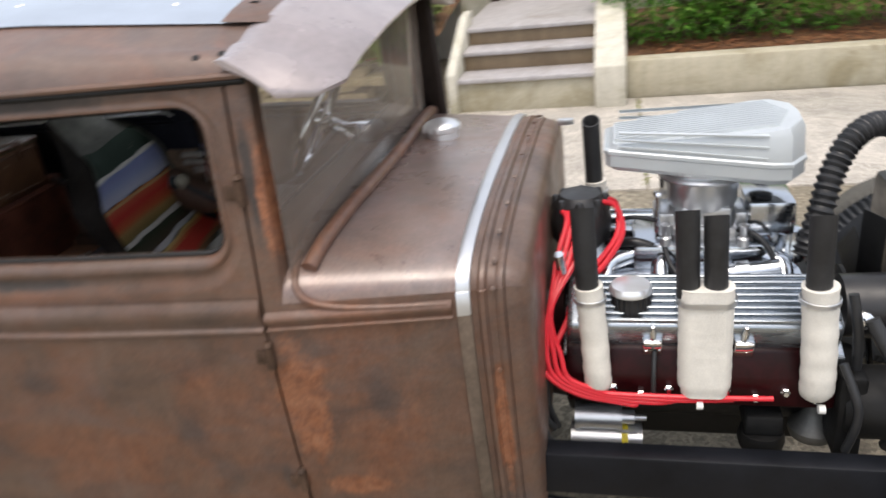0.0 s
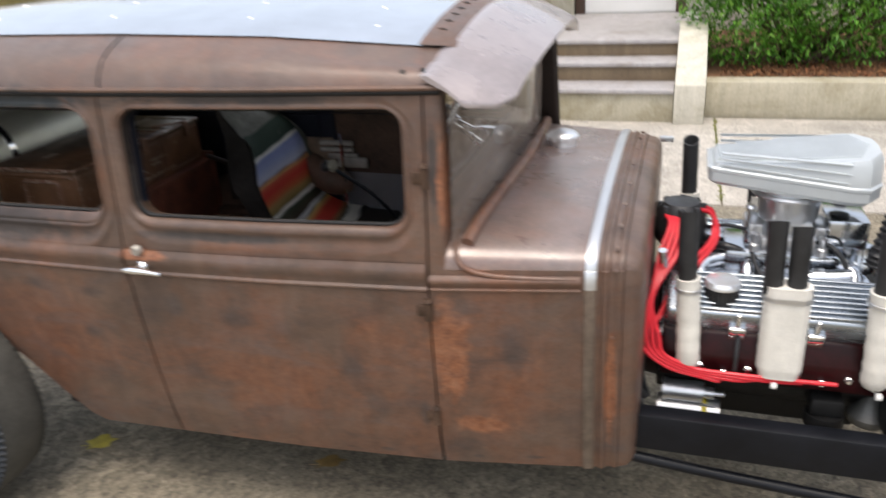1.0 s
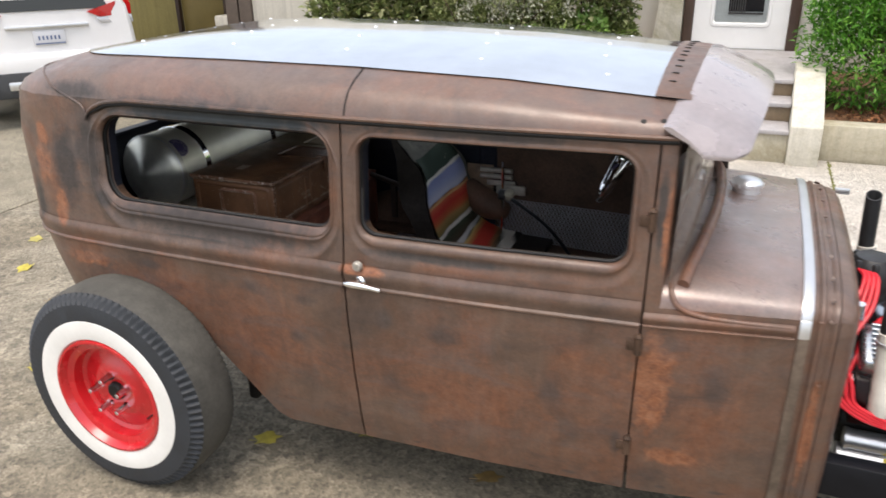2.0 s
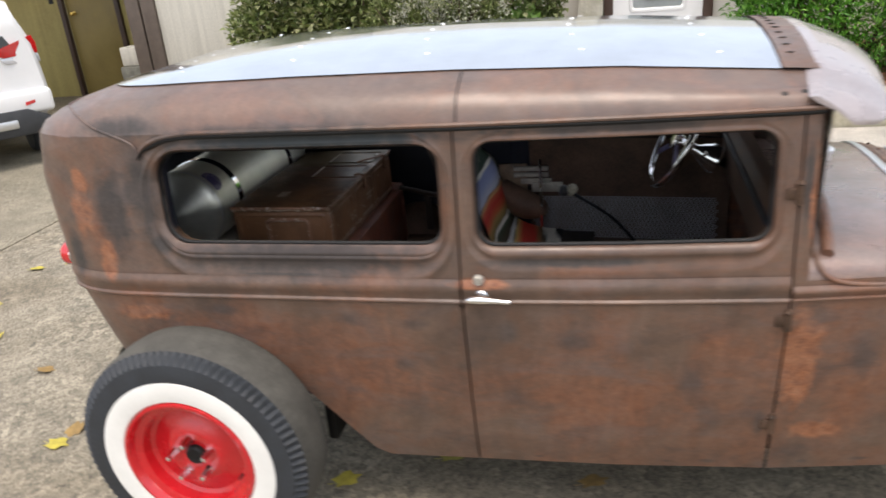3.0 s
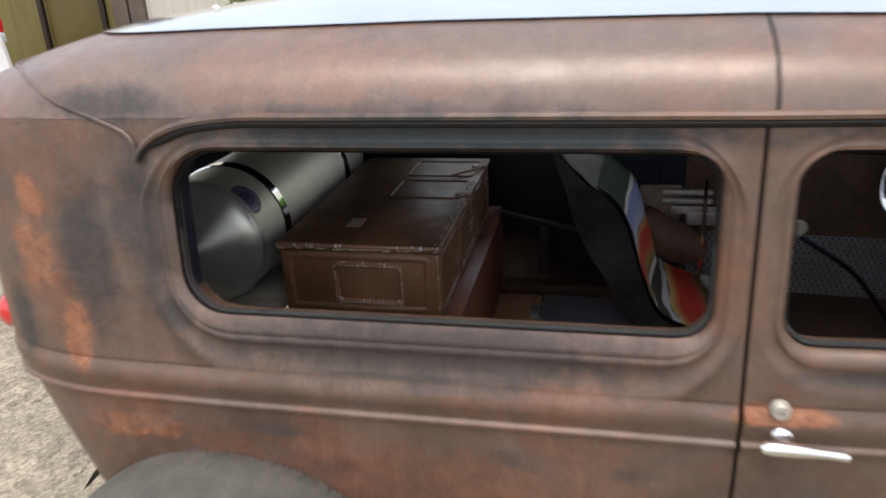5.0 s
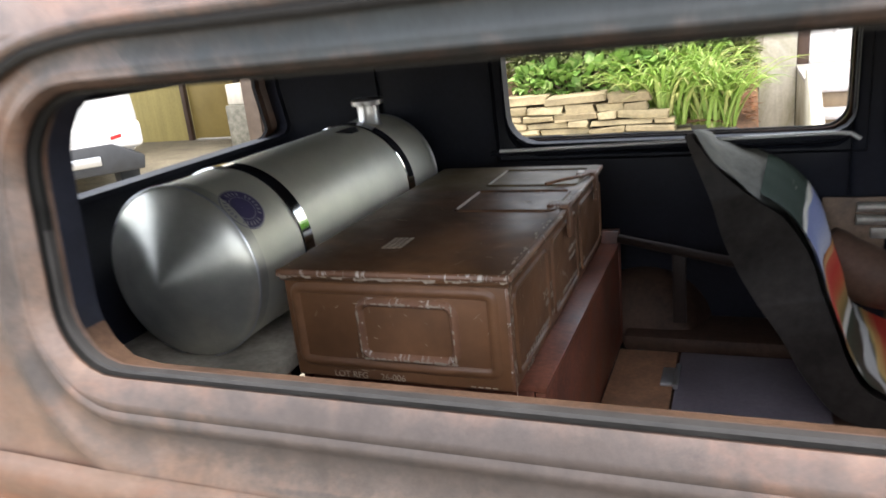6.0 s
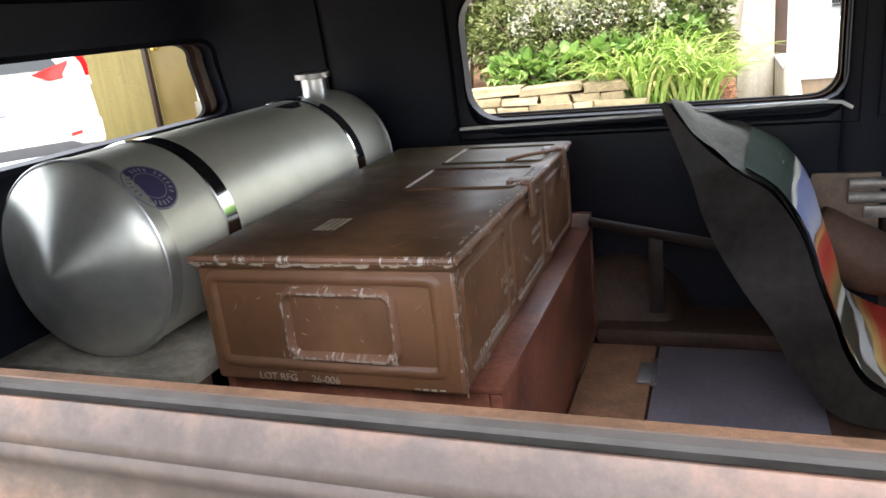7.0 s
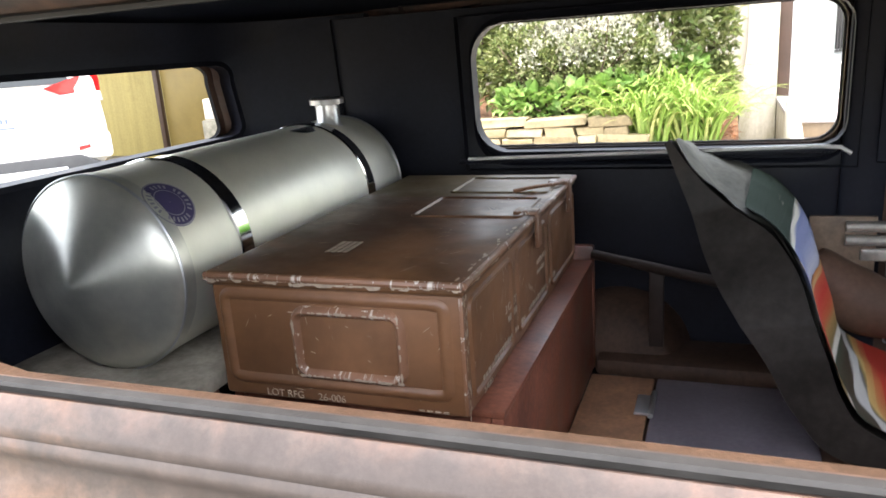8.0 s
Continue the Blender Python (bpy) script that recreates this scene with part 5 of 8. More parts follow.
def bank(s):
    """One bank of cylinders: head, valve cover, stacks. s is -1 for the near side, 1 for the far side."""
    Y = lambda d: YE + s * d
    bm = B()
    prism(bm, [(0.335, 0.56), (0.335, 0.635), (0.315, 0.70), (0.16, 0.80), (0.12, 0.74), (0.17, 0.56)], lambda p: Vector((1.50, Y(p[0]), p[1])), lambda p: Vector((2.10, Y(p[0]), p[1])), 0.006)
    head = part("cylinder_head", bm, M["engine_red"], engine, "dark red painted cylinder head")
    for i in range(9):
        x = 1.545 + i * 0.064
        bm = B()
        lathe(bm, [(0.011, 0), (0.011, 0.007), (0.008, 0.010), (0.006, 0.016), (0, 0.017)], along((x, Y(0.335), 0.588 + 0.018 * (i % 2)), (0, s, 0)), 6)
        part("head_bolt", bm, M["chrome"], head)
    # valve cover: a ribbed box leaning outwards
    lean = math.radians(-24 * s)
    mv = Matrix.Translation((0, Y(0.245), 0.758)) @ Matrix.Rotation(lean, 4, "X")
    bm = B()
    box(bm, 1.505, 2.105, -0.078, 0.078, -0.045, 0.052, 0.014, mv, 3)
    box(bm, 1.492, 2.118, -0.092, 0.092, -0.055, -0.043, 0.004, mv)
    cover = part("valve_cover", bm, M["cover_alu"], engine, "polished finned aluminium valve cover")
    for i in range(8):
        y = -0.064 + i * 0.0183
        bm = B()
        box(bm, 1.53, 2.08, y - 0.0042, y + 0.0042, 0.050, 0.0635, 0.002, mv)
        part("fin", bm, M["cover_alu"], cover)
    for x in (1.70, 1.90):
        bm = B()
        ys = 0.084 * s
        box(bm, x - 0.022, x + 0.022, ys - 0.013, ys + 0.013, -0.045, 0.012, 0.004, mv)
        lathe(bm, [(0.008, 0), (0.008, 0.03), (0.005, 0.034), (0.005, 0.05), (0, 0.052)], mv @ Matrix.Translation((x, ys, 0.012)), 10)
        part("hold_down_bolt", bm, M["chrome"], cover)
    # stacks
    for x, wide in ((1.568, 0), (1.815, 1), (2.050, 0)):
        bm = B()
        y0 = Y(0.345)
        r = 0.033 if x < 2 else 0.038
        if wide:
            n = 28
            rows = []
            for k, z in enumerate(lin(0.605, 0.885, 24)):
                sh = 0.97 + 0.010 * math.sin(k * 2.1) + (0.0 if 1 < k else -0.12)
                cxx = x - 0.012 * (z - 0.6)
                row = []
                for i in range(n):
                    a = 2 * math.pi * i / n
                    row.append(bm.verts.new((cxx + (0.030 * (1 if math.cos(a) > 0 else -1) + 0.031 * math.cos(a)) * sh, y0 + 0.036 * math.sin(a) * sh, z)))
                rows.append(row)
            for a, b in zip(rows, rows[1:]):
                for i in range(n):
                    bm.faces.new((a[i], a[(i + 1) % n], b[(i + 1) % n], b[i]))
            bm.faces.new(rows[0])
            bm.faces.new(rows[-1])
        else:
            tube(bm, [(x + 0.008, Y(0.31), 0.612), (x + 0.006, y0, 0.635), (x, y0, 0.75), (x - 0.010, y0, 0.885)], r, 22, 8, lambda t: r * (0.97 + 0.03 * math.sin(t * 46)))
        st = part("exhaust_pipe", bm, M["wrap"], engine, "upright exhaust stack in white heat wrap")
        bm = B()
        if wide:
            N = 40
            lo = []
            for z, e in ((0.845, 0.003), (0.858, 0.003)):
                lo.append([bm.verts.new((x - 0.012 * (z - 0.6) + 0.030 * (1 if math.cos(2 * math.pi * i / N) > 0 else -1) + (0.032 + e) * math.cos(2 * math.pi * i / N), y0 + (0.037 + e) * math.sin(2 * math.pi * i / N), z)) for i in range(N)])
            for i in range(N):
                bm.faces.new((lo[0][i], lo[0][(i + 1) % N], lo[1][(i + 1) % N], lo[1][i]))
        else:
            lathe(bm, [(r + 0.002, 0), (r + 0.004, 0.001), (r + 0.004, 0.011), (r + 0.002, 0.012)], Matrix.Translation((x - 0.008, y0, 0.846)), 24, cap=False)
        part("clamp", bm, M["alu"], st, "thin steel hose clamp")
        for dx in ((-0.029, 0.029) if wide else (0,)):
            bm = B()
            rr = 0.0255 if wide else 0.0265
            zt = 1.062 if wide else (1.072 if x < 1.7 else 1.045)
            zt -= 0.012 if dx > 0 else 0
            m = along((x - 0.012 + dx, y0, 0.86), (-0.035, 0, 1))
            L = zt - 0.86
            rg = lathe(bm, [(rr, 0), (rr, L), (rr - 0.004, L), (rr - 0.004, 0.06), (0, 0.06)], m, 22)
            for ring in rg[1:3]:
                for v in ring:
                    v.co.z += (v.co.y - y0) * s * 0.45
            part("pipe_tip", bm, M["black_pipe"], st, "matt black slash-cut pipe")
    return cover


near_cover = bank(-1)
far_cover = bank(1)

bm = B()
prism(bm, [(-0.20, 0.62), (-0.27, 0.52), (-0.16, 0.40), (0.16, 0.40), (0.27, 0.52), (0.20, 0.62), (0.10, 0.74), (-0.10, 0.74)], lambda p: Vector((1.49, YE + p[0], p[1])), lambda p: Vector((2.11, YE + p[0], p[1])), 0.01)
part("block", bm, M["engine_black"], engine, "oily black iron block")
bm = B()
prism(bm, [(-0.15, 0.41), (-0.13, 0.31), (0.13, 0.31), (0.15, 0.41)], lambda p: Vector((1.52, YE + p[0], p[1])), lambda p: Vector((2.08, YE + p[0], p[1])), 0.012)
part("sump", bm, M["engine_black"], engine)
bm = B()
lathe(bm, [(0.19, 0), (0.17, 0.10), (0.13, 0.3), (0.11, 0.5)], along((1.49, YE, 0.56), (-1, 0, -0.05)), 28)
part("gearbox", bm, M["engine_red"], engine, "dark red bell housing")
# intake manifold with runners
bm = B()
box(bm, 1.54, 2.06, YE - 0.135, YE + 0.135, 0.755, 0.800, 0.012)
box(bm, 1.66, 2.00, YE - 0.095, YE + 0.095, 0.795, 0.862, 0.012)
for s in (-1, 1):
    for x in (1.60, 1.73, 1.88, 2.01):
        tube(bm, [(x * 0.6 + 1.83 * 0.4, YE + s * 0.05, 0.83), (x, YE + s * 0.10, 0.815), (x, YE + s * 0.15, 0.765)], 0.024, 12, 5)
manifold = part("intake_manifold", bm, M["polished"], engine, "polished aluminium intake manifold")
bm = B()
box(bm, 1.76, 1.91, YE - 0.085, YE + 0.085, 0.86, 0.905, 0.006)
box(bm, 1.775, 1.895, YE - 0.075, YE + 0.075, 0.905, 0.955, 0.008)
box(bm, 1.715, 1.765, YE - 0.055, YE + 0.055, 0.872, 0.935, 0.008)
box(bm, 1.905, 1.960, YE - 0.055, YE + 0.055, 0.872, 0.935, 0.008)
for x, y in ((1.74, -0.10), (1.92, -0.11), (1.80, -0.10)):
    lathe(bm, [(0.014, 0), (0.014, 0.02), (0.009, 0.024), (0.009, 0.05), (0.013, 0.055), (0, 0.06)], Matrix.Translation((x, YE + y, 0.87)), 12)
carb = part("carburettor", bm, M["alu"], engine, "bright cast carburettor")
bm = B()
lathe(bm, [(0.080, 0.945), (0.084, 0.955), (0.088, 1.015), (0.108, 1.022), (0.110, 1.028), (0.106, 1.034), (0.098, 1.036), (0.108, 1.075), (0.10, 1.08)], Matrix.Translation((1.832, YE, 0)), 40)
part("air_horn", bm, M["alu"], carb, "brushed round air horn")
bm = B()
rod(bm, (1.722, YE - 0.06, 0.87), (1.722, YE - 0.06, 0.99), 0.006, 8)
lathe(bm, [(0.010, 0), (0.013, 0.006), (0.010, 0.012), (0, 0.014)], Matrix.Translation((1.722, YE - 0.06, 0.985)), 10)
part("linkage", bm, M["chrome"], carb)
# scoop: a finned wedge
bm = B()
plan = [(1.596, -0.085), (1.608, -0.098), (1.965, -0.150), (2.010, -0.140), (2.050, -0.075), (2.056, 0.0), (2.050, 0.075), (2.010, 0.140), (1.965, 0.150), (1.608, 0.098), (1.596, 0.085)]
zt = lambda x: 1.132 + (x - 1.61) * 0.085
zb = lambda x: 1.072 - (x - 1.61) * 0.085
layers = [(0.94, lambda x: zb(x) - 0.004), (1.0, lambda x: zb(x) + 0.008), (1.0, lambda x: zb(x) + 0.035), (1.015, lambda x: zb(x) + 0.038), (1.015, lambda x: zb(x) + 0.046), (0.99, lambda x: zb(x) + 0.050), (0.97, lambda x: zt(x) - 0.015), (0.93, lambda x: zt(x))]
cxm = 1.85
rows = []
for sc, fz in layers:
    rows.append([bm.verts.new((cxm + (x - cxm) * sc, YE + y * sc, fz(x))) for x, y in plan])
for a, b in zip(rows, rows[1:]):
    for i in range(len(plan)):
        j = (i + 1) % len(plan)
        bm.faces.new((a[i], a[j], b[j], b[i]))
bm.faces.new(rows[0])
bm.faces.new(rows[-1])
scoop = part("air_scoop", bm, M["cast_satin"], engine, "finned cast aluminium air scoop", 30)
for i in range(13):
    y = -0.102 + i * 0.017
    x0, x1 = 1.618, 2.018 - abs(y) * 0.35
    if abs(y) > 0.078:
        x0 = 1.632 + (abs(y) - 0.078) * 6.0
    bm = B()
    vs = [bm.verts.new((x, YE + y + dy, zt(x) + dz)) for x in (x0, x1) for dy, dz in ((-0.0045, -0.004), (-0.003, 0.008), (0.003, 0.008), (0.0045, -0.004))]
    for q in ((0, 1, 5, 4), (1, 2, 6, 5), (2, 3, 7, 6), (0, 3, 2, 1), (4, 5, 6, 7)):
        bm.faces.new([vs[k] for k in q])
    part("fin", bm, M["cast_satin"], scoop)
for sy in (-1, 1):
    for k in range(3):
        bm = B()
        zz = 0.058 + k * 0.017
        f = lambda x: YE + sy * ((0.098 + (x - 1.622) * 0.1413) * 0.985 + 0.004)
        vs = []
        for x in (1.63, 1.955):
            z = zb(x) + zz + (x - 1.64) * 0.03 * k
            vs += [bm.verts.new((x, f(x) - sy * 0.006, z - 0.004)), bm.verts.new((x, f(x) + sy * 0.002, z - 0.002)), bm.verts.new((x, f(x) + sy * 0.002, z + 0.002)), bm.verts.new((x, f(x) - sy * 0.006, z + 0.004))]
        for q in ((0, 1, 5, 4), (1, 2, 6, 5), (2, 3, 7, 6), (0, 3, 2, 1), (4, 5, 6, 7)):
            bm.faces.new([vs[j] for j in q])
        part("fin", bm, M["cast_satin"], scoop)
# breathers
for x, y in ((1.652, YE - 0.275), (1.985, YE + 0.26)):
    bm = B()
    zc = 0.798
    n = 44
    rows = []
    for z in (zc - 0.014, zc + 0.036):
        rows.append([bm.verts.new((x + (0.043 + 0.003 * (i % 2)) * math.cos(2 * math.pi * i / n), y + (0.043 + 0.003 * (i % 2)) * math.sin(2 * math.pi * i / n), z)) for i in range(n)])
    for i in range(n):
        bm.faces.new((rows[0][i], rows[0][(i + 1) % n], rows[1][(i + 1) % n], rows[1][i]))
    bm.faces.new(rows[0])
    br = part("breather", bm, M["black_plastic"], engine, "round breather with black pleated filter")
    bm = B()
    lathe(bm, [(0.046, zc + 0.034), (0.050, zc + 0.037), (0.050, zc + 0.046), (0.044, zc + 0.054), (0.02, zc + 0.058), (0, zc + 0.0585)], Matrix.Translation((x, y, 0)), 40)
    part("cap", bm, M["chrome_white"], br, "bright chrome cap")
# distributor and leads
DP = Vector((1.530, YE - 0.02, 0))
bm = B()
lathe(bm, [(0.030, 0.78), (0.040, 0.83), (0.064, 0.85), (0.076, 0.865), (0.080, 0.915), (0.074, 0.935), (0.070, 0.962), (0.052, 0.984), (0, 0.990)], Matrix.Translation(DP), 26)
for i in range(8):
    a = 2 * math.pi * i / 8
    lathe(bm, [(0.012, 0.93), (0.011, 0.965), (0.007, 0.972), (0, 0.972)], Matrix.Translation(DP + Vector((0.064 * math.cos(a), 0.064 * math.sin(a), 0.008))), 10)
dist = part("distributor", bm, M["black_plastic"], engine, "black distributor cap with towers")
rl = random.Random(4)
for i in range(4):
    off = 0.015 * i
    bm = B()
    x_end = (1.66, 1.76, 1.88, 1.965)[i]
    tube(bm, [DP + Vector((-0.045 + 0.01 * i, -0.05, 0.955)), DP + Vector((-0.03 + 0.012 * i, -0.10, 0.945)), (1.478 + off, YE - 0.20, 0.88), (1.462 + off * 0.5 - 0.006 * i, YE - 0.30, 0.79), (1.440 + off * 1.1, YE - 0.35, 0.70), (1.462 + off, YE - 0.365, 0.645), (1.53 + off, YE - 0.368, 0.602 + off * 0.3), (1.62, YE - 0.366, 0.582 + off * 0.5), (1.66 + (x_end - 1.66) * 0.5, YE - 0.364, 0.574 + off * 0.6), (x_end, YE - 0.355, 0.580 + off * 0.4)], 0.0064, 8, 7)
    lead = part("spark_lead", bm, M["wire_red"], dist, "red spark plug lead")
    if i % 2:
        bm = B()
        rod(bm, (1.668 + 0.13 * i, YE - 0.3665, 0.582), (1.682 + 0.13 * i, YE - 0.3665, 0.582), 0.011, 10)
        part("tie", bm, M["whitewall"], lead)
for i in range(2):
    bm = B()
    tube(bm, [DP + Vector((0.055, -0.02 + 0.03 * i, 0.965)), DP + Vector((0.090, -0.045 + 0.02 * i, 0.962)), DP + Vector((0.105 - 0.012 * i, -0.085, 0.905)), DP + Vector((0.06 - 0.02 * i, -0.13, 0.84)), DP + Vector((0.0 - 0.012 * i, -0.17, 0.79)), (1.50, YE - 0.26, 0.74), (1.47, YE - 0.32, 0.70)], 0.0074, 8, 6)
    part("spark_lead", bm, M["wire_red"], dist, "red spark plug lead")
bm = B()
rod(bm, (1.492, YE - 0.23, 0.86), (1.486, YE - 0.245, 0.915), 0.012, 14)
part("lead_boot", bm, M["chrome"], dist, "bright lead clip")
# black hoses and cables
for pts, r in ((((1.60, YE - 0.02, 0.90), (1.66, YE - 0.05, 0.925), (1.72, YE - 0.05, 0.915)), 0.006),
               (((1.60, YE - 0.03, 0.84), (1.66, YE - 0.07, 0.865), (1.72, YE - 0.08, 0.845), (1.76, YE - 0.12, 0.80)), 0.013),
               (((1.735, YE - 0.10, 0.87), (1.75, YE - 0.13, 0.83), (1.775, YE - 0.15, 0.80), (1.79, YE - 0.12, 0.79)), 0.007),
               (((1.91, YE - 0.08, 0.90), (1.95, YE - 0.11, 0.895), (1.985, YE - 0.13, 0.85), (1.985, YE - 0.12, 0.80)), 0.007),
               (((1.455, YE - 0.22, 0.80), (1.435, YE - 0.34, 0.70), (1.43, YE - 0.37, 0.60), (1.445, YE - 0.36, 0.52), (1.46, YE - 0.33, 0.47)), 0.011),
               (((1.46, YE - 0.20, 0.76), (1.452, YE - 0.32, 0.66), (1.45, YE - 0.34, 0.56), (1.47, YE - 0.31, 0.46)), 0.009),
               (((1.705, YE - 0.325, 0.70), (1.702, YE - 0.35, 0.65), (1.702, YE - 0.355, 0.59)), 0.006),
               (((2.12, YE - 0.30, 0.84), (2.135, YE - 0.32, 0.74), (2.14, YE - 0.31, 0.60), (2.13, YE - 0.27, 0.50)), 0.011)):
    bm = B()
    tube(bm, pts, r, 10, 8)
    part("hose", bm, M["hose"], engine)
# corrugated hose arching forward
bm = B()
tube(bm, [(2.045, YE - 0.17, 0.87), (2.075, YE - 0.14, 0.96), (2.105, YE - 0.10, 1.05), (2.15, YE - 0.06, 1.115), (2.215, YE - 0.02, 1.135), (2.28, YE, 1.10), (2.34, YE + 0.01, 1.0), (2.36, YE + 0.02, 0.88)], 0.03, 16, 26, lambda t: 0.0275 + 0.0035 * math.sin(t * 2 * math.pi * 40))
part("corrugated_hose", bm, M["hose"], engine, "ribbed black radiator hose")
# starter, fuel pump, mount, alternator, thermostat neck
bm = B()
rod(bm, (1.50, YE - 0.262, 0.392), (1.68, YE - 0.262, 0.392), 0.042, 24)
rod(bm, (1.515, YE - 0.27, 0.466), (1.630, YE - 0.27, 0.466), 0.032, 22)
rod(bm, (1.512, YE - 0.27, 0.466), (1.524, YE - 0.27, 0.466), 0.035, 22)
lathe(bm, [(0.018, 0), (0.018, 0.03), (0.008, 0.032), (0.008, 0.06)], along((1.63, YE - 0.27, 0.466), (1, 0, 0)), 14)
for dy in (-0.015, 0.012):
    rod(bm, (1.615, YE - 0.268 + dy, 0.447 + dy), (1.668, YE - 0.268 + dy, 0.440 + dy), 0.005, 8)
starter = part("starter_motor", bm, M["alu"], engine, "bright chromed starter motor")
bm = B()
rod(bm, (1.628, YE - 0.262, 0.392), (1.644, YE - 0.262, 0.392), 0.0435, 24)
part("tag", bm, M["yellow_tape"], starter, "yellow tag")
bm = B()
lathe(bm, [(0.0, 0.0), (0.03, 0.004), (0.052, 0.018), (0.056, 0.03), (0.056, 0.042), (0.048, 0.05), (0.030, 0.075), (0.022, 0.10), (0.022, 0.16)], Matrix.Translation((2.085, YE - 0.24, 0.40)), 30)
part("fuel_pump", bm, M["dull_cast"], engine, "domed cast fuel pump")
bm = B()
box(bm, 1.915, 2.0, YE - 0.33, YE - 0.22, 0.47, 0.525, 0.008)
lathe(bm, [(0.05, 0.0), (0.055, 0.02), (0.05, 0.045)], Matrix.Translation((1.957, YE - 0.30, 0.425)), 20)
part("engine_mount", bm, M["engine_black"], engine, "black rubber engine mount")
bm = B()
lathe(bm, [(0.045, -0.07), (0.075, -0.06), (0.078, 0.05), (0.05, 0.07), (0.03, 0.09)], along((2.19, YE - 0.17, 0.74), (1, 0, 0)), 28)
part("alternator", bm, M["black_plastic"], engine, "black alternator body")
bm = B()
lathe(bm, [(0.012, 0), (0.02, 0.004), (0.02, 0.022), (0.008, 0.03), (0, 0.03)], along((2.16, YE - 0.247, 0.75), (0, -1, 0.2)), 12)
part("terminal", bm, M["chrome"], engine)
bm = B()
lathe(bm, [(0.04, 0.80), (0.04, 0.83), (0.03, 0.845), (0.028, 0.88), (0.0, 0.885)], Matrix.Translation((2.04, YE - 0.03, 0)), 20)
box(bm, 1.93, 2.045, YE - 0.07, YE + 0.10, 0.875, 0.965, 0.012)
part("thermostat_neck", bm, M["polished"], engine, "polished water neck and housing")
bm = B()
lathe(bm, [(0.032, 0.0), (0.034, 0.01), (0.034, 0.045), (0.028, 0.05), (0, 0.052)], Matrix.Translation((1.975, YE + 0.03, 0.985)), 24)
part("filler_plug", bm, M["black_plastic"], engine)
bm = B()
rod(bm, (1.88, YE - 0.155, 0.815), (2.0, YE - 0.155, 0.83), 0.024, 18)
rod(bm, (1.90, YE - 0.155, 0.818), (1.93, YE - 0.155, 0.822), 0.029, 18)
part("coolant_pipe", bm, M["polished"], engine)
# pulleys and fan in front
bm = B()
for r, z, x in ((0.085, 0.50, 2.16), (0.075, 0.68, 2.17)):
    lathe(bm, [(0.02, -0.03), (r, -0.02), (r, -0.012), (r - 0.012, -0.004), (r, 0.004), (r, 0.014), (0.02, 0.02)], along((x, YE, z), (1, 0, 0)), 30)
part("pulley", bm, M["engine_black"], engine)
for i in range(5):
    bm = B()
    m = along((2.24, YE, 0.68), (1, 0, 0)) @ pose(0, 0, 0, 0, 0, i * 72)
    box(bm, -0.04, 0.04, 0.04, 0.22, -0.002, 0.002, 0.001, m @ pose(0, 0, 0, 0, 24, 0))
    part("fan_blade", bm, M["engine_black"], engine)
# black accessories at the engine's front
bm = B()
lathe(bm, [(0.02, -0.09), (0.07, -0.085), (0.085, -0.06), (0.085, 0.05), (0.06, 0.07), (0.03, 0.08)], along((2.20, YE - 0.30, 0.56), (1, 0, 0)), 26)
part("water_pump", bm, M["engine_black"], engine, "black belt-driven pump")
bm = B()
box(bm, 2.10, 2.16, YE - 0.36, YE - 0.20, 0.44, 0.66, 0.012)
part("pump_bracket", bm, M["engine_black"], engine)
for pts, r in ((((2.15, YE - 0.34, 0.80), (2.20, YE - 0.38, 0.70), (2.24, YE - 0.38, 0.58), (2.22, YE - 0.33, 0.46)), 0.016), (((2.10, YE - 0.36, 0.70), (2.13, YE - 0.40, 0.60), (2.12, YE - 0.38, 0.48)), 0.010), (((1.44, YE - 0.30, 0.66), (1.43, YE - 0.38, 0.56), (1.46, YE - 0.38, 0.46), (1.52, YE - 0.34, 0.42)), 0.012)):
    bm = B()
    tube(bm, pts, r, 10, 8)
    part("hose", bm, M["hose"], engine)
radiator = thing("radiator", (2.42, YE, 0.48), "black upright radiator ahead of the engine", "radiator")
bm = B()
box(bm, 2.36, 2.43, YE - 0.24, YE + 0.24, 0.46, 0.95, 0.012)
part("core", bm, M["engine_black"], radiator)
bm = B()
box(bm, 2.30, 2.37, YE - 0.25, YE + 0.25, 0.48, 0.93, 0.02)
part("shroud", bm, M["black_plastic"], radiator, "black fan shroud")


# ==== inside the car ====
# spun fuel tank lying across the car
TX, TZ, TR = -1.180, 1.042, 0.157
tank = thing("fuel_tank", (TX, 0.83, TZ - TR), "spun aluminium drum fuel tank with bright straps", "fuel tank")
my = Matrix.Translation((TX, 0, TZ)) @ Matrix.Rotation(-math.pi / 2, 4, "X")
bm = B()
lathe(bm, [(TR, 0.492), (TR, 0.66), (TR, 0.9), (TR, 1.30)], my, 72, cap=False)
part("shell", bm, M["tank"], tank, "satin spun aluminium shell")
for y0, sg, yt in ((0.492, -1, 0.422), (1.30, 1, 1.364)):
    bm = B()
    d = abs(yt - y0)
    prof = [(TR + 0.0015, y0 - sg * 0.02), (TR + 0.0015, y0), (TR - 0.002, y0 + sg * d * 0.12), (TR - 0.009, y0 + sg * d * 0.24), (TR * 0.82, y0 + sg * d * 0.38), (TR * 0.55, y0 + sg * d * 0.63), (TR * 0.28, y0 + sg * d * 0.84), (0.008, y0 + sg * d), (0, y0 + sg * d)]
    lathe(bm, prof, my, 72, cap=False)
    part("end_cap", bm, M["tank_end"], tank, "turned conical aluminium end")
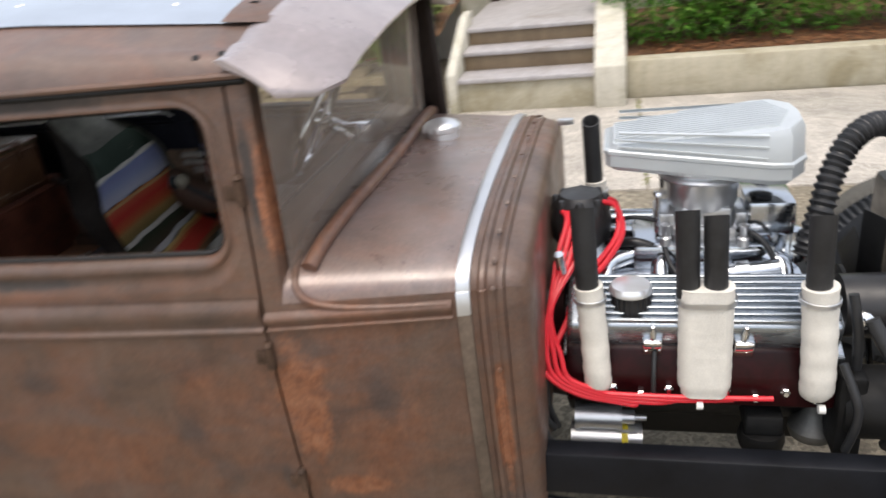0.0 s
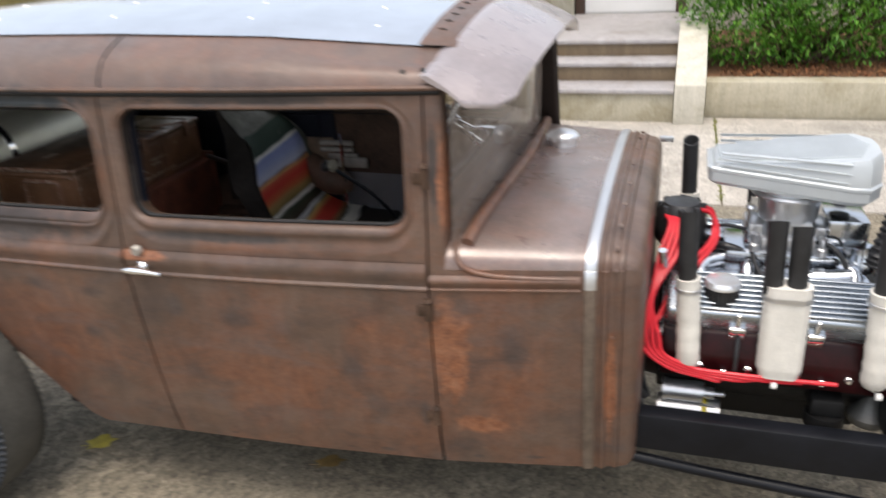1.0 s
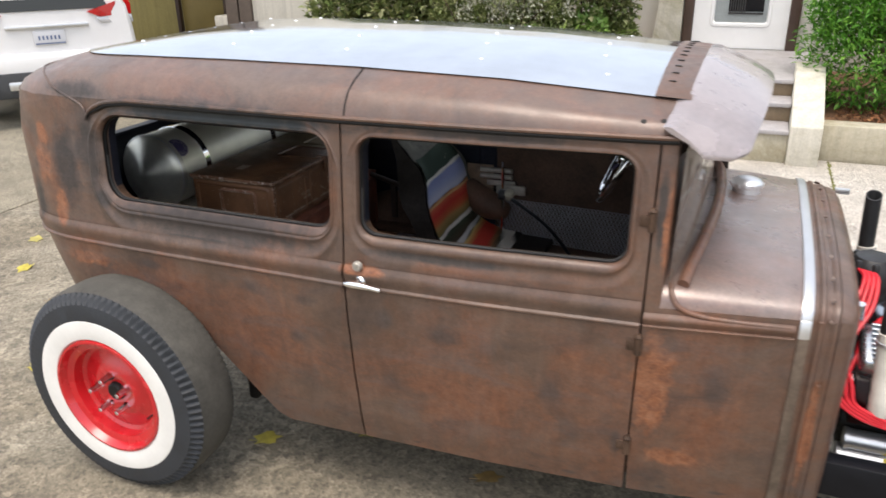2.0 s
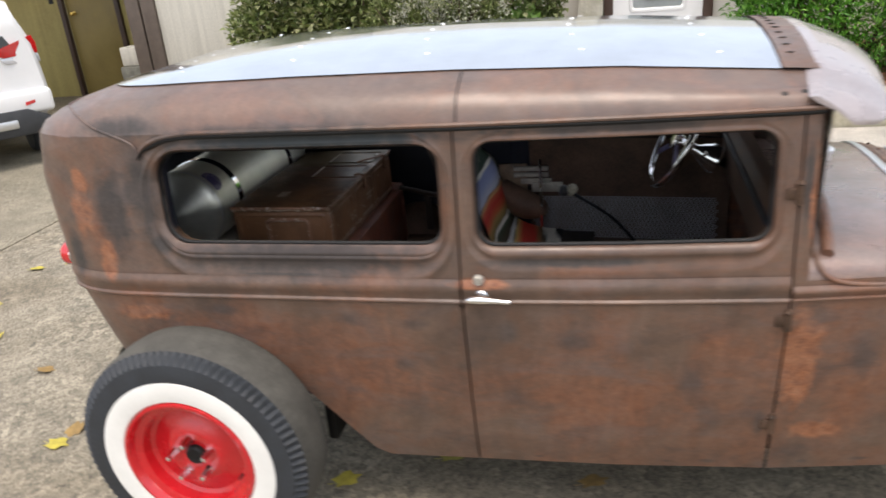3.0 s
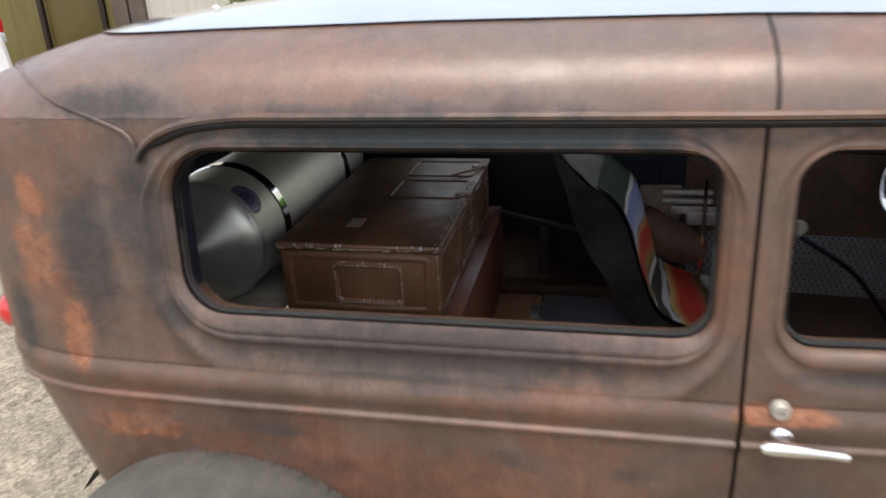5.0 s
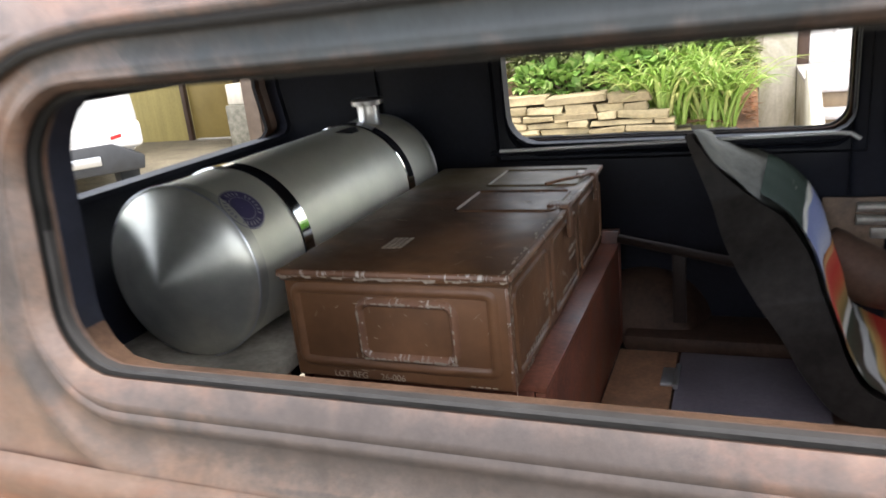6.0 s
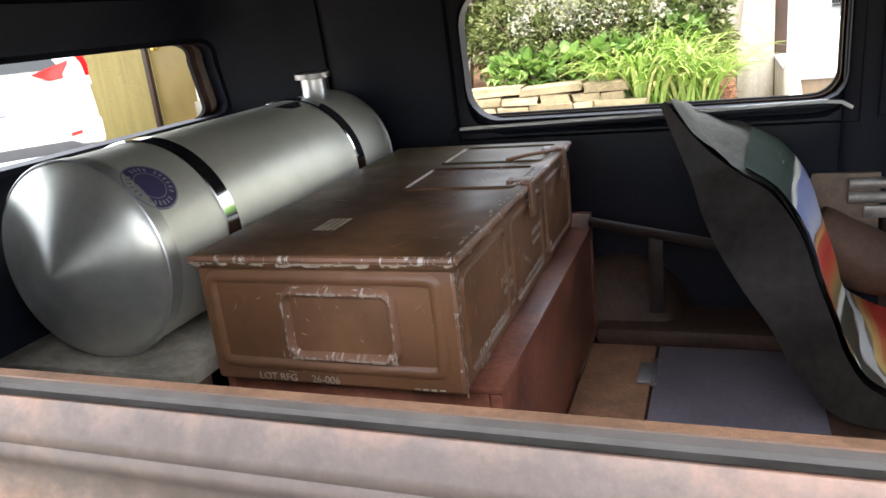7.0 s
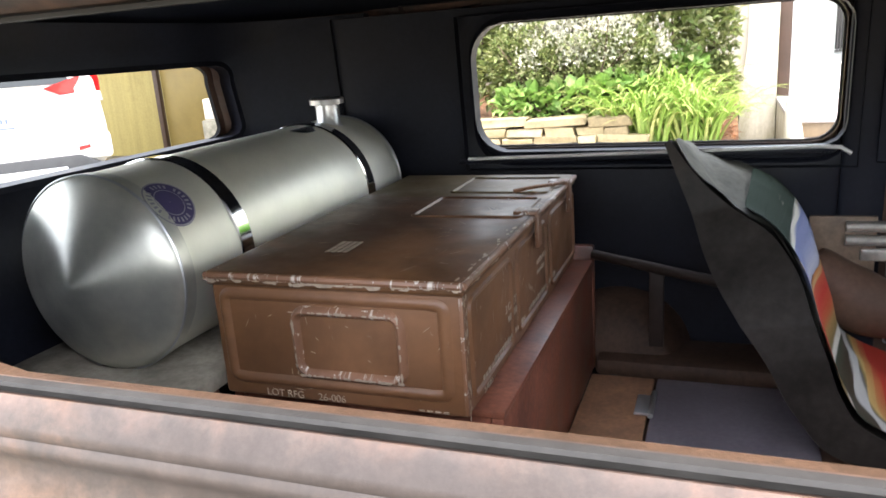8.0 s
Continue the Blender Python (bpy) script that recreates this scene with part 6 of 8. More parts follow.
for y in (0.488, 1.304):
    bm = B()
    lathe(bm, [(TR + 0.0012, y - 0.004), (TR + 0.0030, y - 0.002), (TR + 0.0030, y + 0.001), (TR + 0.0012, y + 0.003)], my, 72, cap=False)
    part("weld_bead", bm, M["alu"], tank)
for y in (0.652, 1.138):
    bm = B()
    lathe(bm, [(TR + 0.001, y - 0.016), (TR + 0.004, y - 0.015), (TR + 0.004, y + 0.015), (TR + 0.001, y + 0.016)], my, 72, cap=False)
    part("strap", bm, M["chrome"], tank, "polished stainless strap")
bm = B()
fp = Vector((TX + 0.030, 1.205, TZ + TR - 0.018))
lathe(bm, [(0.036, 0), (0.032, 0.006), (0.028, 0.012), (0.028, 0.055), (0.040, 0.057), (0.041, 0.068), (0.036, 0.072), (0, 0.074)], Matrix.Translation(fp), 30)
part("filler_neck", bm, M["alu"], tank, "short capped filler neck")
bm = B()
lathe(bm, [(0.05, 0.0), (0.046, 0.008), (0.0, 0.008)], Matrix.Translation((TX + 0.01, 1.075, TZ + TR - 0.010)), 30)
part("sender_plate", bm, M["polished"], tank)
# round label on the shell
la = math.radians(43)


def on_tank(u, v, lift):
    a = la + u / TR
    r = TR + lift
    return Vector((TX + r * math.cos(a), 0.532 + v, TZ + r * math.sin(a)))


def disc(bm, r0, r1, lift, n=40, a0=0.0, a1=2 * math.pi):
    rows = []
    k = max(2, int(n * (a1 - a0) / (2 * math.pi)))
    for i in range(k + 1):
        a = a0 + (a1 - a0) * i / k
        rows.append([bm.verts.new(on_tank(r * math.cos(a), r * math.sin(a), lift)) for r in ((r0, (r0 + r1) / 2, r1) if r0 > 0 else (0.0005, r1 * 0.5, r1))])
    for a, b in zip(rows, rows[1:]):
        for j in range(2):
            bm.faces.new((a[j], a[j + 1], b[j + 1], b[j]))


bm = B()
disc(bm, 0, 0.044, 0.0012)
lab = part("label", bm, M["label_blue"], tank, "round blue-violet printed label")
bm = B()
disc(bm, 0.041, 0.0435, 0.002)
disc(bm, 0.024, 0.0255, 0.002)
for i in range(26):
    a = 2 * math.pi * i / 26
    if i % 7 != 3:
        disc(bm, 0.029, 0.037, 0.002, 80, a, a + 0.11)
part("print_bars", bm, M["label_line"], lab, kind="stuff")
# shelf under the tank
bm = B()
box(bm, -1.385, -1.0, 0.44, 1.31, 0.860, 0.8865, 0.004)
shelf = solo("tank_shelf", bm, M["shelf_ply"], "dusty grey plywood shelf below the tank", "shelf")
for x in (-1.33, -1.02):
    for y in (0.48, 1.26):
        bm = B()
        box(bm, x - 0.02, x + 0.02, y - 0.02, y + 0.02, 0.594, 0.862, 0.003)
        part("leg", bm, M["dark_brown_in"], shelf)

# plinth and steel ammunition box
plinth = thing("box_plinth", (-0.76, 0.91, 0.594), "red-brown painted wooden plinth under the box", "plinth")
for nm, q in (("side_panel", (-0.566, -0.548, 0.52, 1.26, 0.596, 0.850)), ("side_panel", (-0.990, -0.972, 0.52, 1.26, 0.596, 0.850)), ("end_panel", (-0.971, -0.567, 0.522, 0.540, 0.596, 0.850)), ("end_panel", (-0.975, -0.546, 1.261, 1.281, 0.596, 0.893)), ("top_board", (-0.992, -0.546, 0.518, 1.260, 0.8505, 0.862))):
    bm = B()
    box(bm, *q, 0.003)
    part(nm, bm, M["plinth"], plinth)
AX0, AX1, AY0, AY1, AZ0, AZ1 = -0.978, -0.588, 0.490, 1.256, 0.862, 1.058
ammo = thing("ammunition_box", ((AX0 + AX1) / 2, (AY0 + AY1) / 2, AZ0), "brown steel ammunition box with chipped edges", "box")
bm = B()
box(bm, AX0, AX1, AY0, AY1, AZ0, AZ1 - 0.016, 0.006, seg=3)
body = part("body", bm, M["ammo"], ammo)
bm = B()
box(bm, AX0 - 0.006, AX1 + 0.006, AY0 - 0.006, AY1 + 0.006, AZ1 - 0.022, AZ1, 0.007, seg=3)
lid = part("lid", bm, M["ammo_lid"], ammo, "brown steel lid, paint worn through")


def ridge_loop(bm, f, u0, u1, v0, v1, r, wid, hgt, n=200):
    """A pressed rib round a rounded rectangle on the face f(u, v, out)."""
    cu, cv, hu, hv = (u0 + u1) / 2, (v0 + v1) / 2, (u1 - u0) / 2, (v1 - v0) / 2
    rows = []
    for i in range(n):
        a = 2 * math.pi * (i + 0.5) / n
        row = []
        for d, h in ((wid, -0.001), (wid * 0.5, hgt * 0.8), (0, hgt), (-wid * 0.5, hgt * 0.8), (-wid, -0.001)):
            u, v = rrect(cu, cv, hu + d, hv + d, [max(r + d, 0.002)] * 4, a)
            row.append(bm.verts.new(f(u, v, h)))
        rows.append(row)
    for i in range(n):
        a, b = rows[i], rows[(i + 1) % n]
        for j in range(4):
            bm.faces.new((a[j], a[j + 1], b[j + 1], b[j]))


front = lambda u, v, h: Vector((u, AY0 - h, v))
right = lambda u, v, h: Vector((AX1 + h, u, v))
top = lambda u, v, h: Vector((u, v, AZ1 + h))
bm = B()
ridge_loop(bm, front, -0.841, -0.678, 0.908, 1.004, 0.018, 0.008, 0.009)
part("end_rib", bm, M["ammo_edge"], body, "pressed rib with paint rubbed off")
bm = B()
ridge_loop(bm, front, AX0 + 0.020, AX1 - 0.026, 0.892, AZ1 - 0.034, 0.012, 0.010, 0.0055)
part("end_rib", bm, M["ammo"], body)
for y0, y1 in ((0.515, 0.72), (0.76, 0.97), (1.01, 1.24)):
    bm = B()
    ridge_loop(bm, right, y0, y1, 0.882, AZ1 - 0.036, 0.014, 0.005, 0.005)
    part("side_rib", bm, M["ammo"], body)
bm = B()
for x0, x1, y0, y1, z in ((AX1 - 0.004, AX1 + 0.0015, AY0 - 0.0015, AY0 + 0.004, 0),):
    box(bm, x0, x1, y0, y1, AZ0 + 0.004, AZ1 - 0.024, 0.001)
part("corner_edge", bm, M["ammo_edge"], body, "corner worn to bare metal")
for a, b in (((AX0 - 0.004, AY0 - 0.0055, AZ1 - 0.006), (AX1 + 0.004, AY0 - 0.0055, AZ1 - 0.006)), ((AX1 + 0.0055, AY0 - 0.004, AZ1 - 0.006), (AX1 + 0.0055, AY1, AZ1 - 0.006))):
    bm = B()
    rod(bm, a, b, 0.0055, 8)
    part("lid_edge", bm, M["ammo_edge"], lid, "lid edge rubbed bare")
for y in (0.84, 1.05):
    bm = B()
    ridge_loop(bm, top, -0.80, -0.60, y, y + 0.16, 0.012, 0.005, 0.004)
    part("lid_rib", bm, M["ammo_lid"], lid)
for y in (0.88, 1.16):
    bm = B()
    box(bm, AX1 - 0.03, AX1 + 0.012, y - 0.016, y + 0.016, AZ1 - 0.004, AZ1 + 0.006, 0.002)
    box(bm, AX1 + 0.006, AX1 + 0.014, y - 0.013, y + 0.013, AZ1 - 0.06, AZ1 + 0.002, 0.002)
    part("latch", bm, M["ammo_edge"], ammo, "steel lid latch")
bm = B()
tube(bm, [(-0.66, 1.03, AZ1 + 0.008), (-0.63, 1.06, AZ1 + 0.010), (-0.60, 1.10, AZ1 + 0.008), (-0.585, 1.14, AZ1 + 0.006)], 0.004, 8, 6)
part("wire_bail", bm, M["ammo_edge"], ammo)


def lettering(text, size, m, parent, mat, name="stencil"):
    cu = bpy.data.curves.new("text", "FONT")
    cu.body, cu.size = text, size
    cu.extrude = 0.0004
    tmp = new("tmp", cu)
    dg = bpy.context.evaluated_depsgraph_get()
    me = bpy.data.meshes.new_from_object(tmp.evaluated_get(dg))
    bpy.data.objects.remove(tmp)
    bpy.data.curves.remove(cu)
    me.transform(Matrix.Translation(-ORIGIN[parent]) @ m)
    me.materials.clear()
    me.materials.append(mat)
    ob = new(name, me)
    ob.parent = parent
    ORIGIN[ob] = ORIGIN[parent]
    return tagged(ob, "pale stencilled lettering")


lettering("LOT RFG", 0.016, Matrix.Translation((-0.905, AY0 - 0.0012, 0.8665)) @ pose(0, 0, 0, 90, 0, 0), body, M["stencil"])
lettering("26-006", 0.016, Matrix.Translation((-0.818, AY0 - 0.0012, 0.8665)) @ pose(0, 0, 0, 90, 0, 0), body, M["stencil"])
lettering("57LBS", 0.017, Matrix.Translation((AX1 + 0.0012, 0.560, 0.866)) @ pose(0, 0, 0, 90, 0, 90), body, M["stencil"])
lettering("3 CART", 0.019, Matrix.Translation((AX1 + 0.0012, 0.685, 0.940)) @ pose(0, 0, 0, 90, 0, 90), body, M["stencil"])
rb = random.Random(8)
bm = B()
for y0, y1, z, h in ((0.62, 0.80, 0.889, 0.009), (0.83, 1.05, 0.892, 0.010), (0.90, 0.98, 0.957, 0.010), (0.90, 0.96, 0.939, 0.009), (0.70, 0.75, 0.922, 0.011), (0.56, 0.63, 0.887, 0.008)):
    y = y0
    while y < y1:
        w = rb.uniform(0.005, 0.011)
        box(bm, AX1 + 0.0004, AX1 + 0.0012, y, y + w, z, z + h * rb.uniform(0.7, 1.0))
        y += w + rb.uniform(0.003, 0.006)
for x in (-0.66, -0.648, -0.636, -0.624):
    box(bm, x, x + 0.008, AY0 - 0.0012, AY0 - 0.0004, 0.8665, 0.869)
for i in range(4):
    x = -0.845 + i * 0.010
    box(bm, x, x + 0.007, 0.60, 0.66, AZ1 + 0.0004, AZ1 + 0.001)
part("stencil_bars", bm, M["stencil"], body, kind="stuff")
# paint chips along the box's rim, bare metal scraps of uneven size
bm = B()
for i in range(60):
    x = AX0 + rb.random() * (AX1 - AX0)
    w, h = rb.uniform(0.003, 0.016), rb.uniform(0.0012, 0.0045)
    z = AZ1 - rb.uniform(0.009, 0.0145)
    n = 6
    c = [bm.verts.new((x + w * math.cos(2 * math.pi * k / n) * rb.uniform(0.5, 1), AY0 - 0.0068 - i * 1e-5, z + h * math.sin(2 * math.pi * k / n) * rb.uniform(0.5, 1))) for k in range(n)]
    bm.faces.new(c)
for i in range(30):
    z = AZ0 + rb.random() * (AZ1 - AZ0 - 0.02)
    w, h = rb.uniform(0.0015, 0.005), rb.uniform(0.003, 0.010)
    y = AY0 + rb.uniform(0.0, 0.012)
    c = [bm.verts.new((AX1 + 0.0022 + i * 1e-5, y + w * math.cos(2 * math.pi * k / 6) * rb.uniform(0.5, 1), z + h * math.sin(2 * math.pi * k / 6) * rb.uniform(0.5, 1))) for k in range(6)]
    bm.faces.new(c)
for i in range(24):
    y = AY0 + rb.random() ** 1.5 * 0.7
    x = AX1 - rb.uniform(0.0, 0.012)
    w, h = rb.uniform(0.002, 0.006), rb.uniform(0.003, 0.012)
    c = [bm.verts.new((x + w * math.cos(2 * math.pi * k / 6) * rb.uniform(0.5, 1), y + h * math.sin(2 * math.pi * k / 6) * rb.uniform(0.5, 1), AZ1 + 0.0006 + i * 1e-5)) for k in range(6)]
    bm.faces.new(c)
# scrapes: on the end's rib, along the side's lid rim, and scratches across the faces
def scrap(c, u, v, w, h, n=6):
    c = c + Vector((1, -1, 1)) * (len(bm.faces) * 3e-6)
    bm.faces.new([bm.verts.new(c + u * (w * math.cos(2 * math.pi * k / n) * rb.uniform(0.45, 1)) + v * (h * math.sin(2 * math.pi * k / n) * rb.uniform(0.45, 1))) for k in range(n)])


XU, YU, ZU = Vector((1, 0, 0)), Vector((0, 1, 0)), Vector((0, 0, 1))
for i in range(60):
    e = rb.random()
    k = rb.choice((0, 0, 1, 2, 2, 3))
    u, v = ((-0.841 + 0.163 * e, 0.908), (-0.841, 0.908 + 0.096 * e), (-0.841 + 0.163 * e, 1.004), (-0.678, 0.908 + 0.096 * e))[k]
    w, h = rb.uniform(0.002, 0.012), rb.uniform(0.0012, 0.0035)
    if k in (1, 3):
        w, h = h, w
    scrap(Vector((u, AY0 - 0.0098, v)), XU, ZU, w, h)
for i in range(34):
    scrap(Vector((AX1 + 0.0068, AY0 + rb.random() ** 1.3 * 0.75, AZ1 - rb.uniform(0.009, 0.0145))), YU, ZU, rb.uniform(0.003, 0.02), rb.uniform(0.001, 0.004))
for i in range(40):
    ang = rb.uniform(0.6, 2.2)
    d = Vector((0, math.cos(ang), math.sin(ang)))
    scrap(Vector((AX1 + 0.0006, AY0 + 0.02 + rb.random() * 0.5, AZ0 + 0.02 + rb.random() * 0.14)), d, d.cross(XU), rb.uniform(0.004, 0.022), rb.uniform(0.0005, 0.0015))
for i in range(22):
    ang = rb.uniform(0, 3.1)
    d = Vector((math.cos(ang), 0, math.sin(ang)))
    scrap(Vector((AX0 + 0.03 + rb.random() * 0.33, AY0 - 0.0005, AZ0 + 0.015 + rb.random() * 0.14)), d, d.cross(YU), rb.uniform(0.002, 0.012), rb.uniform(0.0004, 0.0012))
for i in range(50):
    ang = rb.uniform(0, 3.1)
    d = Vector((math.cos(ang), math.sin(ang), 0))
    scrap(Vector((AX0 + 0.01 + rb.random() * 0.38, AY0 + rb.random() * 0.7, AZ1 + 0.0006)), d, d.cross(ZU), rb.uniform(0.003, 0.03), rb.uniform(0.0005, 0.0018))
part("worn_paint", bm, M["stencil"], ammo, "bare scraped metal along the rim", kind="stuff")

# floor plates with a hinge
bm = B()
box(bm, -0.545, -0.406, 0.20, 1.21, 0.596, 0.606, 0.003)
solo("floor_plate", bm, M["floor_rust"], "orange rusted steel floor plate", "floor plate")
bm = B()
box(bm, -0.400, -0.10, 0.20, 1.21, 0.596, 0.607, 0.003)
solo("floor_plate", bm, M["floor_grey"], "grey-blue steel floor hatch beside the rusty plate", "floor plate")
bm = B()
box(bm, -0.432, -0.404, 1.03, 1.115, 0.607, 0.612, 0.0015)
rod(bm, (-0.399, 1.02, 0.613), (-0.399, 1.125, 0.613), 0.006, 10)
solo("hatch_hinge", bm, M["alu"], "small bright butt hinge on the floor hatch", "hinge")
bm = B()
box(bm, -0.54, 0.10, 1.222, 1.385, 0.596, 0.636, 0.012)
sill = thing("inner_sill", (-0.22, 1.25, 0.596), "rusty brown inner sill beside the floor", "sill")
part("channel", bm, M["dark_brown_in"], sill)
bm = B()
grid(bm, lambda a, k: Vector((-0.50 + 0.17 * math.cos(a) * (1 - 0.25 * k), 1.385 - 0.12 * k, 0.60 + 0.16 * math.sin(a) * math.sqrt(max(0.0, 1 - k * k)))), lin(0, math.pi, 20), lin(0, 1, 14))
part("wheel_arch_end", bm, M["dark_brown_in"], sill, "rounded brown end of the wheel arch")
# brace rods on the far wall
bm = B()
rod(bm, (-0.54, 1.225, 0.885), (-0.268, 1.115, 0.866), 0.011, 12)
box(bm, -0.415, -0.385, 1.165, 1.18, 0.70, 0.876, 0.003)
lathe(bm, [(0.014, 0), (0.014, 0.02), (0, 0.024)], along((-0.272, 1.117, 0.8662), (0.272, -0.11, -0.019)), 12)
solo("seat_brace", bm, M["brace_brown"], "dark steel brace bar with a bright end", "bar")
# garnish ledge under the far window
bm = B()
box(bm, -0.415, 0.415, 1.357, 1.395, 1.074, 1.086, 0.003, pose(-0.45, 0, 0, 0, -1.15, 0))
part("ledge", bm, M["dark_in"], quarter_far)
# white paint stands for the window light caught on the ledge's edge
bm = B()
tube(bm, [(-0.86, 1.354, 1.080), (-0.085, 1.354, 1.096), (-0.050, 1.354, 1.093), (-0.030, 1.354, 1.080)], 0.0042, 8, 1)
part("ledge_edge", bm, M["door_white"], quarter_far, "ledge edge strip under the window, white for its highlight")
# far door: latch plate and perforated panel
bm = B()
box(bm, -0.10, 0.03, 1.362, 1.372, 0.66, 0.945, 0.003)
lp = part("latch_plate", bm, M["latch_brown"], door_far, "rusty brown latch plate")
for z in (0.925, 0.895):
    bm = B()
    rod(bm, (-0.03, 1.355, z), (0.125, 1.355, z), 0.012, 12)
    part("latch_bolt", bm, M["latch_steel"], lp, "dull steel latch bolt")
bm = B()
NX, NZ = 44, 17
PX0, PX1, PZ0, PZ1 = 0.055, 0.85, 0.49, 0.790
dx, dz = (PX1 - PX0) / NX, (PZ1 - PZ0) / NZ
for i in range(NX):
    for j in range(NZ):
        cx = PX0 + (i + (0.5 if j % 2 else 0.0)) * dx + dx / 2
        cz_ = PZ0 + (j + 0.5) * dz
        ring, sq = [], []
        for k in range(8):
            a = math.pi / 4 * k + math.pi / 8
            q = max(abs(math.cos(a)), abs(math.sin(a)))
            yy = 2 * YC - side_y(cx, cz_) - 0.075
            ring.append(bm.verts.new((cx + dx * 0.30 * math.cos(a), yy, cz_ + dx * 0.30 * math.sin(a))))
            sq.append(bm.verts.new((cx + dx / 2 * math.cos(a) / q, yy, cz_ + dz / 2 * math.sin(a) / q)))
        for k in range(8):
            bm.faces.new((ring[k], ring[(k + 1) % 8], sq[(k + 1) % 8], sq[k]))
perf = part("perforated_panel", bm, M["perf"], door_far, "grey perforated steel door panel")

bm = B()
box(bm, 0.00, 0.14, 1.354, 1.368, 0.850, 0.876, 0.003)
box(bm, 0.05, 0.19, 1.344, 1.362, 0.815, 0.860, 0.004)
part("latch_box", bm, M["latch_steel"], lp, "dull grey latch box")
bm = B()
tube(bm, [(0.098, 1.30, 0.60), (0.098, 1.30, 0.80), (0.096, 1.30, 0.985)], 0.0085, 8, 6, lambda t: 0.0095 - 0.004 * t)
part("edge_strip", bm, M["chrome"], door_far, "thin bright edge strip")

# bucket seat with a striped blanket
seat = thing("bucket_seat", (-0.10, 1.06, 0.60), "dark bucket seat draped with a striped blanket", "seat")
FP = [(-0.372, 1.150), (-0.322, 1.083), (-0.262, 1.030), (-0.196, 0.992), (-0.152, 0.935), (-0.128, 0.866), (-0.104, 0.802), (-0.079, 0.733), (-0.033, 0.676), (0.099, 0.634), (0.332, 0.622)]
BP = [(-0.382, 1.143), (-0.354, 1.073), (-0.328, 1.012), (-0.305, 0.948), (-0.275, 0.895), (-0.240, 0.847), (-0.197, 0.784), (-0.150, 0.696), (-0.071, 0.618), (0.120, 0.600), (0.332, 0.600)]
CROWN = [0.0, 0.022, 0.032, 0.034, 0.036, 0.036, 0.034, 0.028, 0.012, 0.0, 0.0]
NEAR_Y = [1.101, 1.090, 1.069, 1.027, 0.974, 0.931, 0.921, 0.921, 0.921, 0.921, 0.921]
SY0, SY1 = 0.92, 1.372
FL = smooth_line([(a, 0, b) for a, b in FP], 8)
BL = smooth_line([(a, 0, b) for a, b in BP], 8)


def seat_at(t, c, lift=0.0):
    """A place on the seat: t runs from the top of the back to the front of the cushion, c across it."""
    n = len(FL) - 1
    i = min(int(round(t * n)), n)
    d = (FL[min(i + 1, n)] - FL[max(i - 1, 0)]).normalized()
    nrm = Vector((-d.z, 0, d.x))
    f = t * (len(CROWN) - 1)
    k = min(int(f), len(CROWN) - 2)
    cr = CROWN[k] + (CROWN[k + 1] - CROWN[k]) * (f - k)
    bucket = 0.018 * math.sin(math.pi * min(1.0, (c + 1) / 1.3)) * min(1.0, t / 0.25, (1 - t) / 0.15)
    p = BL[i].copy() if lift < -0.01 else FL[i] + nrm * (lift + cr * ((c + 1) / 2) ** 0.8 - bucket)
    p.z -= 0.040 * ((c + 1) / 2) * max(0.0, 1 - t / 0.2)
    ny = NEAR_Y[k] + (NEAR_Y[k + 1] - NEAR_Y[k]) * (f - k)
    p.y = ny + (SY1 - ny) * (c + 1) / 2
    return p


ts, ccs = lin(0, 1, 80), lin(-1, 1, 28)
bm = B()
ra = grid(bm, lambda t, c: seat_at(t, c, 0.0), ts, ccs)
rbk = grid(bm, lambda t, c: seat_at(t, c, -0.022), ts, ccs)
for j in range(len(ccs) - 1):
    for i in (0, -1):
        bm.faces.new((ra[i][j], ra[i][j + 1], rbk[i][j + 1], rbk[i][j]))
for i in range(len(ts) - 1):
    for j in (0, -1):
        bm.faces.new((ra[i][j], ra[i + 1][j], rbk[i + 1][j], rbk[i][j]))
part("shell", bm, M["seat"], seat, "black leather seat shell")
bm = B()
grid(bm, lambda t, c: seat_at(t, c, 0.006 + 0.003 * math.sin(c * 5 + t * 40)), lin(0.002, 0.60, 44), lin(-0.985, 0.99, 24))
part("head_pad", bm, M["foam"], seat, "worn grey-green pad at the top")
bm = B()
tube(bm, [(-0.10, 1.340, 0.85), (-0.05, 1.334, 0.80), (0.01, 1.330, 0.765), (0.07, 1.330, 0.745), (0.12, 1.336, 0.73)], 0.05, 18, 10, lambda t: 0.012 + 0.056 * max(0.0, math.sin(math.pi * min(1, 0.12 + t * 0.88))) ** 0.6)
part("side_bolster", bm, M["leather_brown"], seat, "brown leather side bolster")
bm = B()
box(bm, -0.06, 0.30, SY0 + 0.03, SY1 - 0.03, 0.596, 0.612, 0.006)
part("seat_base", bm, M["seat"], seat)


